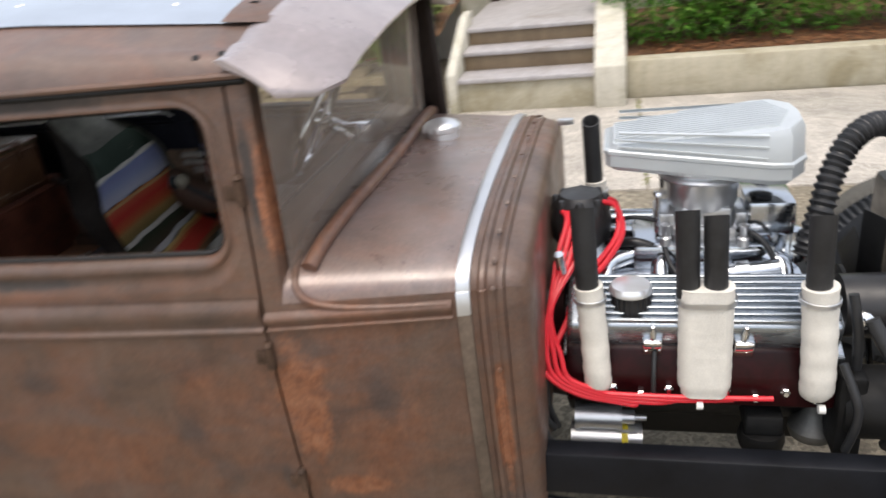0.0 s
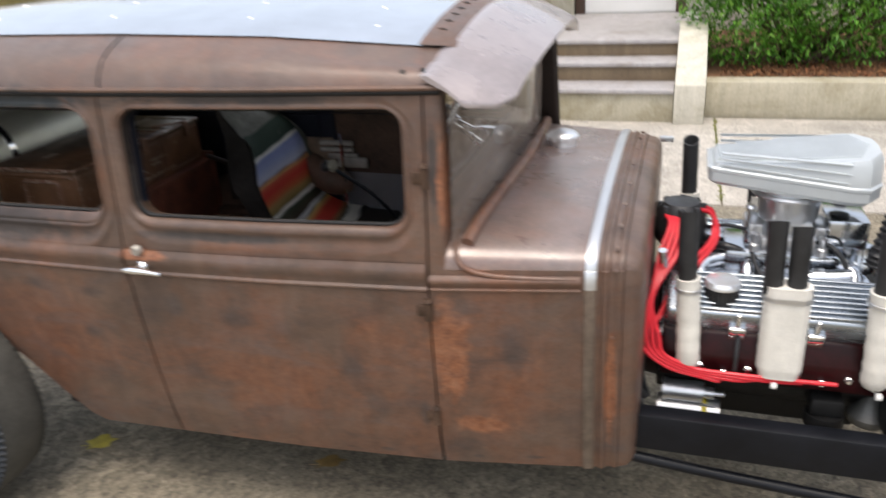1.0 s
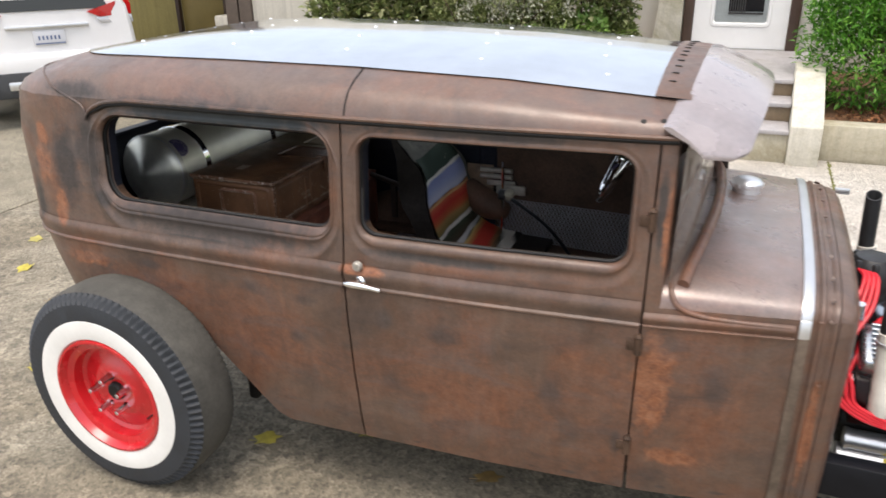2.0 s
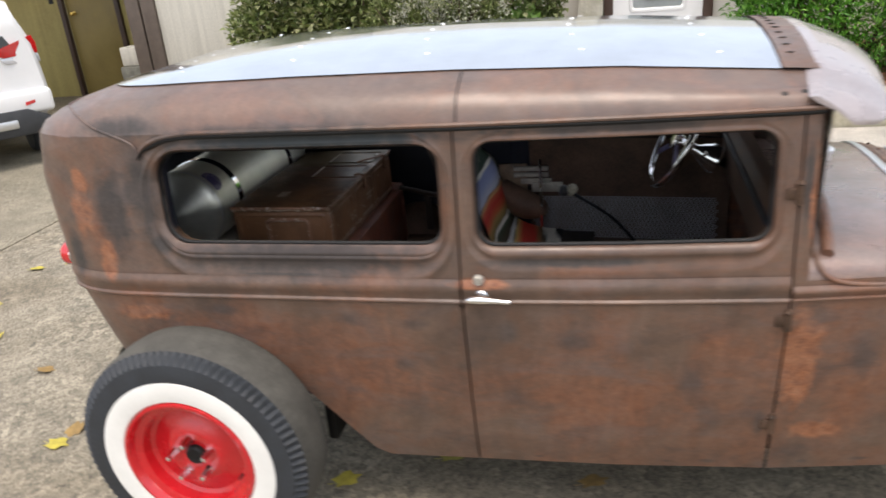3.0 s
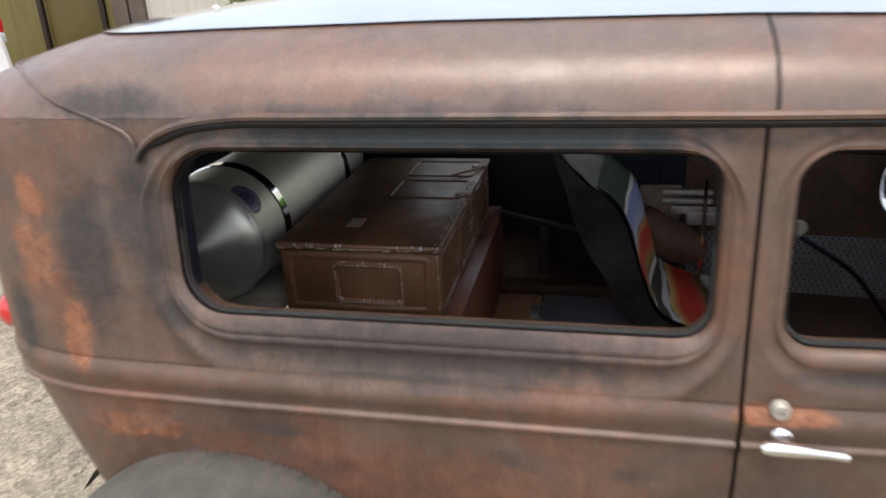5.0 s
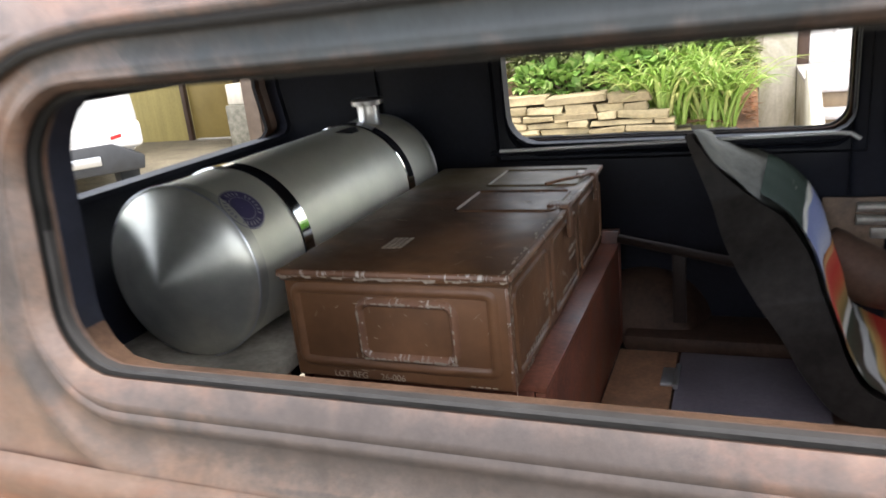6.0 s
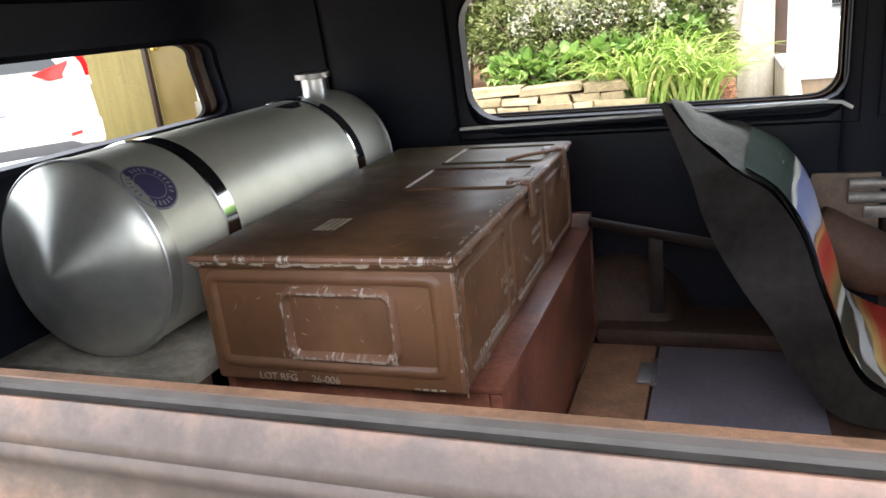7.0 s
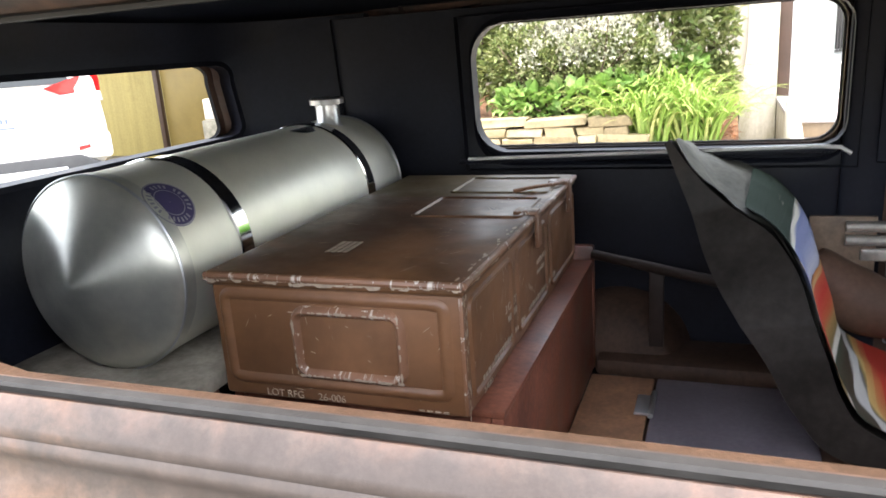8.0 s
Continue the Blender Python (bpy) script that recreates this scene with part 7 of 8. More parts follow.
def serape_mat():
    m, nt, b = mat_base("striped_blanket")
    tc = nt.nodes.new("ShaderNodeTexCoord")
    uv = nt.nodes.new("ShaderNodeSeparateXYZ")
    nt.links.new(tc.outputs["UV"], uv.inputs[0])
    n1 = nz(nt, coords(nt), 25, 3)
    add = nt.nodes.new("ShaderNodeMath")
    add.operation = "MULTIPLY_ADD"
    nt.links.new(n1, add.inputs[0])
    add.inputs[1].default_value = 0.006
    nt.links.new(uv.outputs["Y"], add.inputs[2])
    white, ink = (0.78, 0.76, 0.68), (0.02, 0.02, 0.02)
    stops = [(0.0, (0.03, 0.055, 0.035)), (0.215, (0.03, 0.05, 0.035)), (0.222, white), (0.238, white), (0.25, (0.24, 0.28, 0.50)), (0.31, (0.34, 0.38, 0.60)), (0.38, (0.56, 0.58, 0.68)), (0.397, (0.46, 0.48, 0.60)), (0.401, ink), (0.408, (0.62, 0.24, 0.08)), (0.425, (0.66, 0.42, 0.18)), (0.44, (0.64, 0.12, 0.06)), (0.50, (0.62, 0.05, 0.035)), (0.56, (0.60, 0.14, 0.05)), (0.60, (0.42, 0.26, 0.09)), (0.652, (0.22, 0.17, 0.06)), (0.658, white), (0.688, white), (0.694, (0.05, 0.07, 0.04)), (0.79, (0.07, 0.05, 0.03)), (0.795, (0.70, 0.70, 0.68)), (0.822, (0.68, 0.68, 0.66)), (0.825, ink), (0.832, (0.74, 0.54, 0.20)), (0.85, (0.66, 0.30, 0.10)), (0.87, (0.64, 0.06, 0.035)), (0.915, (0.62, 0.05, 0.03)), (0.93, (0.30, 0.13, 0.05)), (0.95, (0.06, 0.06, 0.035)), (0.96, white), (0.985, white), (0.992, ink)]
    c = ramp(nt, add.outputs[0], stops)
    fine = nt.nodes.new("ShaderNodeTexWave")
    fine.inputs["Scale"].default_value = 110
    fine.inputs["Distortion"].default_value = 0.6
    fine.bands_direction = "Y"
    nt.links.new(tc.outputs["UV"], fine.inputs["Vector"])
    c = mix(nt, 0.3, c, ramp(nt, fine.outputs["Fac"], [(0.25, g(0.55)), (0.6, g(1.05))]), "MULTIPLY")
    nt.links.new(c, b.inputs["Base Color"])
    b.inputs["Roughness"].default_value = 0.95
    bump(nt, b, nz(nt, coords(nt, (1, 1, 1)), 260, 2), 0.5, 0.002)
    return m


M["serape"] = serape_mat()
bm = B()
ul = bm.loops.layers.uv.new("UVMap")
tb, cb = lin(0.240, 0.935, 104), lin(-0.985, 0.80, 24)
rows = grid(bm, lambda t, c: seat_at(t, c, 0.012 + 0.003 * math.sin(c * 7 + t * 9)), tb, cb)
idx = {}
for i, r in enumerate(rows):
    for j, v in enumerate(r):
        idx[v] = (j / (len(cb) - 1), (tb[i] - 0.185) / 0.75 - 0.05 * (1 - j / (len(cb) - 1)))
for f in bm.faces:
    for lp_ in f.loops:
        lp_[ul].uv = idx[lp_.vert]
blanket = solo("blanket", bm, M["serape"], "striped woven blanket, red, blue, white and green", "blanket")

# steering wheel on its column
steer = thing("steering_wheel", (0.76, 1.13, 1.03), "chrome and blue small steering wheel", "steering wheel")
axis = Vector((-0.80, -0.10, 0.42)).normalized()
ms = along((0.66, 1.12, 1.10), axis)
bm = B()
N = 48
rows = [[bm.verts.new(ms @ Vector(((0.188 + 0.014 * math.cos(b)) * math.cos(a), (0.188 + 0.014 * math.cos(b)) * math.sin(a), 0.014 * math.sin(b)))) for b in lin(0, 2 * math.pi, 12)[:-1]] for a in lin(0, 2 * math.pi, N)[:-1]]
for i in range(N):
    for j in range(12):
        bm.faces.new((rows[i][j], rows[(i + 1) % N][j], rows[(i + 1) % N][(j + 1) % 12], rows[i][(j + 1) % 12]))
part("rim", bm, M["chrome"], steer, "bright chrome rim")
for a in (90, 210, 330):
    bm = B()
    box(bm, 0.02, 0.180, -0.013, 0.013, -0.010, -0.004, 0.002, ms @ pose(0, 0, 0, 0, 0, a))
    part("spoke", bm, M["label_blue"], steer, "blue metallic spoke")
bm = B()
lathe(bm, [(0.03, -0.03), (0.035, -0.01), (0.03, 0.012), (0, 0.018)], ms, 24)
lathe(bm, [(0.026, -0.20), (0.060, -0.185), (0.064, -0.17), (0.040, -0.12), (0.022, -0.09), (0.022, -0.03)], ms, 28)
part("hub", bm, M["chrome"], steer, "polished hub")
bm = B()
rod(bm, ms @ Vector((0, 0, -0.03)), ms @ Vector((0, 0, -0.75)), 0.018, 16)
part("column", bm, M["black_paint"], steer)
# gear lever
lever = thing("gear_lever", (0.52, 0.88, 0.58), "black gear lever with a small carved white knob", "gear lever")
bm = B()
tube(bm, [(0.60, 0.92, 0.585), (0.54, 0.91, 0.70), (0.42, 0.885, 0.86), (0.265, 0.868, 0.972)], 0.007, 10, 8)
part("shaft", bm, M["black_paint"], lever)
bm = B()
lathe(bm, [(0, -0.014), (0.013, -0.012), (0.016, 0.0), (0.019, 0.012), (0.020, 0.024), (0.014, 0.033), (0, 0.036)], along((0.262, 0.866, 0.976), (0.25, -0.3, 0.6)), 14)
part("knob", bm, M["bone"], lever, "off-white carved knob")
bm = B()
lathe(bm, [(0, -0.016), (0.018, -0.013), (0.023, 0.0), (0.020, 0.014), (0, 0.020)], along((0.236, 0.864, 0.982), (-0.7, -0.3, 0.2)), 14)
part("knob_shell", bm, M["black_plastic"], lever, "black half of the knob")
# dashboard and pedals
bm = B()
prism(bm, [(0.90, 1.12), (0.86, 1.09), (0.855, 0.96), (0.88, 0.93), (0.95, 0.94), (0.95, 1.12)], lambda p: Vector((p[0], 0.17, p[1])), lambda p: Vector((p[0], 1.28, p[1])), 0.006)
dash = thing("dashboard", (0.90, 0.69, 0.93), "dark brown steel dashboard", "dashboard")
part("panel", bm, M["dark_brown_in"], dash)
bm = B()
tube(bm, [(0.862, 0.17, 1.092), (0.860, 0.69, 1.092), (0.862, 1.28, 1.092)], 0.010, 10, 6)
part("top_roll", bm, M["dark_in"], dash, "dark rounded upper edge")


# ==== ground, house, garden ====
bm = B()
for x, y in ((-1500, -1500), (1500, -1500), (1500, 1500), (-1500, 1500)):
    bm.verts.new((x, y, 0))
bm.faces.new(bm.verts[:])
ground = part("ground", bm, M["ground"])
tagged(ground, "worn tan driveway with gravel showing", "ground", kind="structure")

pave = new("pavement")
tagged(pave, "pale concrete slabs along the house", "pavement", kind="structure")
ORIGIN[pave] = Vector((0, 0, 0))
rp = random.Random(3)
for i in range(7):
    x0 = -2.195 + i * 2.0
    bm = B()
    box(bm, x0 + 0.006, x0 + 1.992, 3.25, 5.48, -0.05, 0.012 + rp.uniform(0, 0.004), 0.006)
    part("slab", bm, M["concrete"], pave)
# moss in the joint before the steps
bm = B()
for i in range(150):
    x, y, r = 1.802 + rp.gauss(0, 0.010), rp.uniform(3.3, 5.45), rp.uniform(0.006, 0.018)
    lathe(bm, [(r, 0.0), (r * 0.7, r * 0.45), (0, r * 0.6)], Matrix.Translation((x, y, 0.008)), 6)
tagged(part("moss", bm, M["moss"]), "green moss growing in the slab joint", "moss", kind="stuff")
bm = B()
box(bm, -16.0, -4.20, -1.5, 9.05, -0.05, 0.010, 0.006)
gf = part("garage_apron", bm, M["garage_floor"])
tagged(gf, "shaded tan concrete apron before the garage", "pavement", kind="structure")

# front steps with cheek walls
SX0, SX1 = 0.26, 1.44
LAND = 0.635
steps = new("front_steps")
ORIGIN[steps] = Vector((0, 0, 0))
tagged(steps, "grey and brown painted concrete front steps", "steps", kind="structure")
bm = B()
box(bm, SX0 - 0.09, SX1, 5.285, 5.9, 0, 0.268, 0.008)
part("footing", bm, M["wall_conc"], steps, "stained concrete footing")
TREADS = ((5.25, 0.310), (5.61, 0.480), (5.95, LAND))
for k, (y, z) in enumerate(TREADS[:2]):
    y1, z1 = TREADS[k + 1]
    bm = B()
    box(bm, SX0, SX1, y, y1 + 0.06, z - 0.040, z, 0.010)
    part("step_tread", bm, M["tread_grey"], steps, "grey painted tread")
    bm = B()
    box(bm, SX0 + 0.003, SX1 - 0.003, y1 + 0.028, y1 + 0.058, z + 0.001, z1 - 0.041, 0.002)
    part("step_riser", bm, M["riser_brown"], steps, "brown painted riser")
bm = B()
box(bm, SX0 - 0.07, SX1 + 0.2, 5.95, 7.95, LAND - 0.040, LAND, 0.010)
part("landing", bm, M["tread_grey"], steps)
bm = B()
box(bm, SX0 - 0.06, SX1 + 0.19, 6.02, 7.94, 0.0, LAND - 0.041, 0.004)
part("landing_base", bm, M["wall_conc"], steps, "stained concrete base under the landing")
for x0, x1 in ((SX1 + 0.003, SX1 + 0.262), (SX0 - 0.085, SX0 - 0.003)):
    bm = B()
    prism(bm, [(5.22, 0), (5.22, 0.36), (5.30, 0.40), (6.05, 0.74), (6.30, 0.76), (6.30, 0)], lambda p: Vector((x0, p[0], p[1])), lambda p: Vector((x1, p[0], p[1])), 0.014)
    part("cheek_wall", bm, M["cheek"], steps, "white painted cheek wall with green stains")

# low garden wall and beds
bm = B()
box(bm, SX1 + 0.27, 9.0, 5.50, 5.72, 0, 0.335, 0.015)
lw = part("garden_wall_right", bm, M["wall_conc"])
tagged(lw, "low stained concrete garden wall", "wall", kind="structure")
bm = B()
us, vs_ = lin(SX1 + 0.27, 9.0, 50), lin(5.71, 9.5, 24)
grid(bm, lambda x, y: Vector((x, y, 0.30 + 0.05 * (y - 5.7) + 0.03 * noise.noise((x * 2, y * 2, 0)))), us, vs_)
bed = part("bed_right", bm, M["soil"])
tagged(bed, "bark-covered planting bed", "soil", kind="structure")
bm = B()
grid(bm, lambda x, y: Vector((x, y, 0.45 + 0.14 * (y - 5.6) + 0.05 * noise.noise((x * 2, y * 2, 3)) - 0.12 * max(0.0, min(1.0, (x + 0.5) / 0.5)))), lin(-3.5, -0.17, 36), lin(5.62, 8.2, 24))
bed2 = part("bed_left", bm, M["soil"])
tagged(bed2, "sloping planting bed with leaf litter", "soil", kind="structure")


def wall_piece(name, x0, x1, y0, y1, z0, z1, mat, label):
    bm = B()
    box(bm, x0, x1, y0, y1, z0, z1, 0.01)
    return tagged(part(name, bm, mat), label, "wall", kind="structure")


# house front with its door
DX0, DX1, DY = 0.315, 1.365, 7.95
wall_piece("wall_front_left", -2.9, DX0 - 0.12, DY + 0.05, DY + 0.25, 0, 3.35, M["siding"], "cream house wall left of the door")
wall_piece("wall_front_right", DX1 + 0.12, 10.0, DY + 0.05, DY + 0.25, 0, 3.35, M["siding"], "cream house wall beside the door")
wall_piece("wall_front_over", DX0 - 0.12, DX1 + 0.12, DY + 0.05, DY + 0.25, 2.80, 3.35, M["siding"], "cream house wall over the door")
wall_piece("wall_front_under", DX0 - 0.12, DX1 + 0.12, DY + 0.05, DY + 0.25, 0, LAND, M["siding"], "house wall under the door sill")
for x in (DX0 - 0.115, DX1 + 0.005):
    wall_piece("trim", x, x + 0.110, DY - 0.03, DY + 0.12, LAND, 2.80, M["trim_brown"], "dark brown door jamb")
wall_piece("trim", DX0 - 0.115, DX1 + 0.115, DY - 0.03, DY + 0.12, 2.73, 2.805, M["trim_brown"], "dark brown door head")
door1 = new("door_1")
ORIGIN[door1] = Vector((0, 0, 0))
tagged(door1, "closed white front door with an upper pane", "door", kind="structure")
bm = B()
holed(bm, lambda u, v, d: Vector((u, DY + 0.02 + d, v)), [(DX0, LAND + 0.01), (DX1, LAND + 0.01), (DX1, 2.72), (DX0, 2.72)], (DX0 + 0.235, DX1 - 0.235, 0.935, 2.52), (0.01,) * 4, [(0.05, 0.0), (0.04, -0.01), (0.012, -0.01), (0.0, 0.012)], n=200, back=0.03)
part("door_leaf", bm, M["door_white"], door1)
bm = B()
box(bm, DX0 + 0.230, DX1 - 0.230, DY + 0.045, DY + 0.051, 0.93, 2.525)
part("pane", bm, M["door_pane"], door1, "pale reflecting door pane")
bm = B()
box(bm, DX0 + 0.385, DX1 - 0.28, DY + 0.0425, DY + 0.0445, 1.06, 1.95)
part("curtain_gap", bm, M["dark_glass"], door1, "dark gap behind the pane")
bm = B()
for i in range(7):
    box(bm, DX0 + 0.40 + i * 0.026, DX0 + 0.412 + i * 0.026, DY + 0.036, DY + 0.042, 1.04, 1.9)
box(bm, DX0 + 0.385, DX1 - 0.28, DY + 0.034, DY + 0.042, 1.03, 1.05)
part("blind", bm, M["rubber_grey"], door1, "grey slatted blind behind the pane")
bm = B()
lathe(bm, [(0.026, 0), (0.026, 0.006), (0.012, 0.012), (0.012, 0.04), (0.028, 0.05), (0.028, 0.07), (0, 0.078)], along((DX1 - 0.07, DY + 0.012, 1.62), (0, -1, 0)), 18)
part("door_knob", bm, M["brass"], door1)

# white pier beside the door, spreading towards its foot
bm = B()
prism(bm, [(-0.16, 0.0), (-0.145, 0.62), (-0.085, 1.15), (-0.07, 3.34), (DX0 - 0.122, 3.34), (DX0 - 0.122, 0.0)], lambda p: Vector((p[0], DY - 0.13, p[1])), lambda p: Vector((p[0], DY + 0.046, p[1])), 0.012)
tagged(part("wall_pier", bm, M["cheek"]), "white painted pier beside the front door", "wall", kind="structure")

# white wing wall, brown corner post, garage front
WX0, WX1, GY = -5.49, -2.9, 7.2
wall_piece("wall_wing", WX0, WX1, GY, GY + 0.22, 0, 3.35, M["white_wall"], "white stucco wing wall")
wall_piece("wall_wing_return", WX1 - 0.22, WX1, GY + 0.221, DY + 0.25, 0, 3.35, M["white_wall"], "white stucco return of the wing wall")
wall_piece("trim", WX0 - 0.20, WX0 - 0.004, GY - 0.04, GY + 0.22, 0, 3.35, M["post_brown"], "weathered brown corner post")
wall_piece("trim", WX0 - 0.44, WX0 - 0.24, GY - 0.02, GY + 0.18, 0, 3.35, M["post_brown"], "weathered brown garage jamb")
wall_piece("wall_garage_back", -16.0, -8.42, 9.05, 9.25, 0, 3.0, M["yellow"], "mustard painted garage wall")
wall_piece("wall_garage_back_right", -7.32, -5.0, 9.05, 9.25, 0, 3.0, M["yellow"], "mustard painted garage wall beside the door")
wall_piece("wall_garage_over", -8.42, -7.32, 9.05, 9.25, 2.12, 3.0, M["yellow"], "mustard wall over the garage door")
wall_piece("wall_garage_side", WX0 - 0.19, WX0 - 0.02, GY + 0.22, 9.05, 0, 3.0, M["yellow"], "mustard garage side wall")
wall_piece("wall_garage_header", -16.0, WX0 - 0.44, GY - 0.05, GY + 0.2, 2.45, 3.35, M["siding"], "cream wall over the garage opening")
bm = B()
box(bm, -16.0, WX0 - 0.02, GY + 0.2, 9.25, 3.0, 3.15)
tagged(part("ceiling", bm, M["siding"]), "garage ceiling", "ceiling", kind="structure")
door2 = new("door_2")
ORIGIN[door2] = Vector((0, 0, 0))
tagged(door2, "closed olive side door with a brass knob", "door", kind="structure")
bm = B()
box(bm, -8.33, -7.41, 9.07, 9.11, 0.03, 2.06, 0.006)
part("door_leaf", bm, M["yellow_door"], door2)
for x0, x1, z0, z1 in ((-8.42, -8.34, 0.0, 2.12), (-7.40, -7.32, 0.0, 2.12), (-8.34, -7.40, 2.065, 2.12)):
    bm = B()
    box(bm, x0, x1, 9.0, 9.08, z0, z1, 0.006)
    part("door_frame", bm, M["trim_brown"], door2, "dark brown door frame")
bm = B()
lathe(bm, [(0.032, 0), (0.032, 0.006), (0.013, 0.012), (0.013, 0.045), (0.030, 0.055), (0.030, 0.075), (0, 0.085)], along((-8.20, 9.07, 1.33), (0, -1, 0)), 18)
part("door_knob", bm, M["brass"], door2)
bm = B()
box(bm, -8.60, -8.52, 9.035, 9.052, 1.50, 1.62, 0.004)
box(bm, -8.575, -8.545, 9.02, 9.037, 1.53, 1.575, 0.003)
solo("light_switch", bm, M["suv_dark"], "small dark switch box on the mustard wall", "switch")
# meter boxes and bin by the brown post
bm = B()
box(bm, -6.40, -5.97, 7.42, 7.77, 0.0, 0.66, 0.02)
binn = solo("storage_crate", bm, M["foam"], "grey storage crate beside the garage jamb", "crate")
bm = B()
box(bm, -6.37, -6.00, 7.45, 7.73, 0.662, 0.92, 0.02)
solo("storage_crate", bm, M["white_wall"], "pale box stacked on the grey crate", "crate")

# dry-laid stone wall in the left bed
stones = new("stone_wall")
ORIGIN[stones] = Vector((0, 0, 0))
tagged(stones, "dry-laid tan flagstone garden wall", "wall", kind="structure")
rs = random.Random(11)
z = 0.0
for row in range(11):
    h = rs.uniform(0.050, 0.086)
    x = -3.4 + rs.uniform(0, 0.2)
    while x < -0.80 + (0 if row < 6 else -0.11 * (row - 6)):
        w = rs.uniform(0.14, 0.50)
        tilt = rs.uniform(-0.05, 0.05)
        bm = B()
        dy = rs.uniform(-0.025, 0.025)
        vs8 = box(bm, x + 0.005, x + w - 0.005, 5.50 + dy, 5.72, z + 0.004, z + h - 0.003 + rs.uniform(-0.006, 0.006), 0.008, seg=1)
        for v in bm.verts:
            v.co += Vector((rs.uniform(-0.013, 0.013), rs.uniform(-0.014, 0.014), rs.uniform(-0.008, 0.008) + tilt * (v.co.x - x - w / 2)))
        part("stone", bm, M["stone"], stones)
        x += w
    z += h
STONE_TOP = z


# ==== plants, parked car, fallen leaves ====
def leaf_faces(bm, p, d, up, L, W, fold=0.25):
    """A pointed leaf of two halves from p along d."""
    d = d.normalized()
    sd = d.cross(up)
    if sd.length < 1e-4:
        sd = Vector((1, 0, 0))
    sd.normalize()
    n = sd.cross(d)
    a = bm.verts.new(p)
    m1 = bm.verts.new(p + d * L * 0.5 + sd * W * 0.5 + n * fold * W)
    m2 = bm.verts.new(p + d * L * 0.5 - sd * W * 0.5 + n * fold * W)
    c = bm.verts.new(p + d * L * 0.5)
    t = bm.verts.new(p + d * L - n * fold * L * 0.3)
    bm.faces.new((a, m1, c))
    bm.faces.new((c, m1, t))
    bm.faces.new((a, c, m2))
    bm.faces.new((c, t, m2))


def raw(name, bm, mat, parent, label=""):
    """Links leaves without touching their normals."""
    org = ORIGIN[parent]
    for v in bm.verts:
        v.co -= org
    me = bpy.data.meshes.new("mesh")
    bm.to_mesh(me)
    bm.free()
    me.materials.append(mat)
    ob = new(name, me)
    ob.parent = parent
    ORIGIN[ob] = org
    return tagged(ob, label)


def bush(name, label, cat, base, blobs, n, L, W, mat, seed, twigs=14, tips=None, droop=0.0, group=""):
    """A bush: forked stems, and leaves thronging the outer shell of uneven lobes."""
    rn = random.Random(seed)
    b = thing(name, base, label, cat, group)
    bm = B()
    for i in range(twigs):
        c, r = blobs[i % len(blobs)]
        e = Vector(c) + Vector((rn.uniform(-1, 1) * r[0], rn.uniform(-1, 1) * r[1], rn.uniform(0.0, 0.8) * r[2])) * 0.8
        s = Vector(base) + Vector((rn.uniform(-0.25, 0.25), rn.uniform(-0.15, 0.15), 0))
        mid = (s + e) / 2 + Vector((rn.uniform(-0.1, 0.1), rn.uniform(-0.1, 0.1), 0.05))
        tube(bm, [s, mid, e], 0.012, 6, 5, lambda t: 0.016 * (1 - t) + 0.003)
    part("stem", bm, M["twig"], b, kind="stuff")
    bm = B()
    bt = B() if tips else None
    for i in range(n):
        c, r = blobs[rn.randrange(len(blobs))]
        while True:
            v = Vector((rn.uniform(-1, 1), rn.uniform(-1, 1), rn.uniform(-1, 1)))
            if 0.05 < v.length < 1:
                break
        v = v.normalized() * (rn.random() ** 0.25)
        k = 1 + 0.22 * noise.noise(v * 2.6 + Vector(c))
        p = Vector(c) + Vector((v.x * r[0], v.y * r[1], v.z * r[2])) * k
        d = (v * 0.8 + Vector((rn.uniform(-1, 1), rn.uniform(-1, 1), rn.uniform(-0.5, 1.0) - droop))).normalized()
        s = rn.uniform(0.7, 1.35)
        tgt = bm
        if bt is not None and v.z > 0.0 and noise.noise(p * 3.1) > -0.05:
            tgt = bt
        leaf_faces(tgt, p, d, Vector((rn.uniform(-0.4, 0.4), rn.uniform(-0.4, 0.4), 1)), L * s, W * s)
    raw("crown", bm, mat, b)
    if bt is not None:
        raw("blossom", bt, tips, b, "pale blossom sprays")
    return b


bush("hedge", "clipped bright green leafy hedge above the low wall", "bush", (2.6, 6.45, 0.34), [((2.11, 6.35, 0.91), (0.66, 0.55, 0.62)), ((1.91, 6.5, 1.38), (0.42, 0.5, 0.55)), ((2.86, 6.4, 0.98), (0.75, 0.55, 0.66)), ((3.56, 6.45, 1.03), (0.8, 0.5, 0.7)), ((2.56, 6.5, 1.53), (0.8, 0.5, 0.5)), ((3.46, 6.5, 1.58), (0.8, 0.5, 0.5)), ((4.46, 6.4, 1.13), (0.8, 0.5, 0.8))], 30000, 0.070, 0.026, M["hedge"], 21, 30)
for i, (x, z, w) in enumerate(((-3.35, 1.45, 0.55), (-2.55, 1.55, 0.6), (-1.75, 1.45, 0.6), (-0.95, 1.45, 0.55))):
    bush("shrub", "straggling olive-green garden shrub with dry twigs", "bush", (x, 6.5, 0.62), [((x, 6.45, z), (w, 0.42, 0.55)), ((x + 0.2, 6.35, z + 0.4), (w * 0.7, 0.4, 0.4)), ((x - 0.25, 6.3, z - 0.35), (w * 0.7, 0.35, 0.35))], 5200, 0.080, 0.050, M["shrub"], 30 + i, 9, group="garden shrubs")
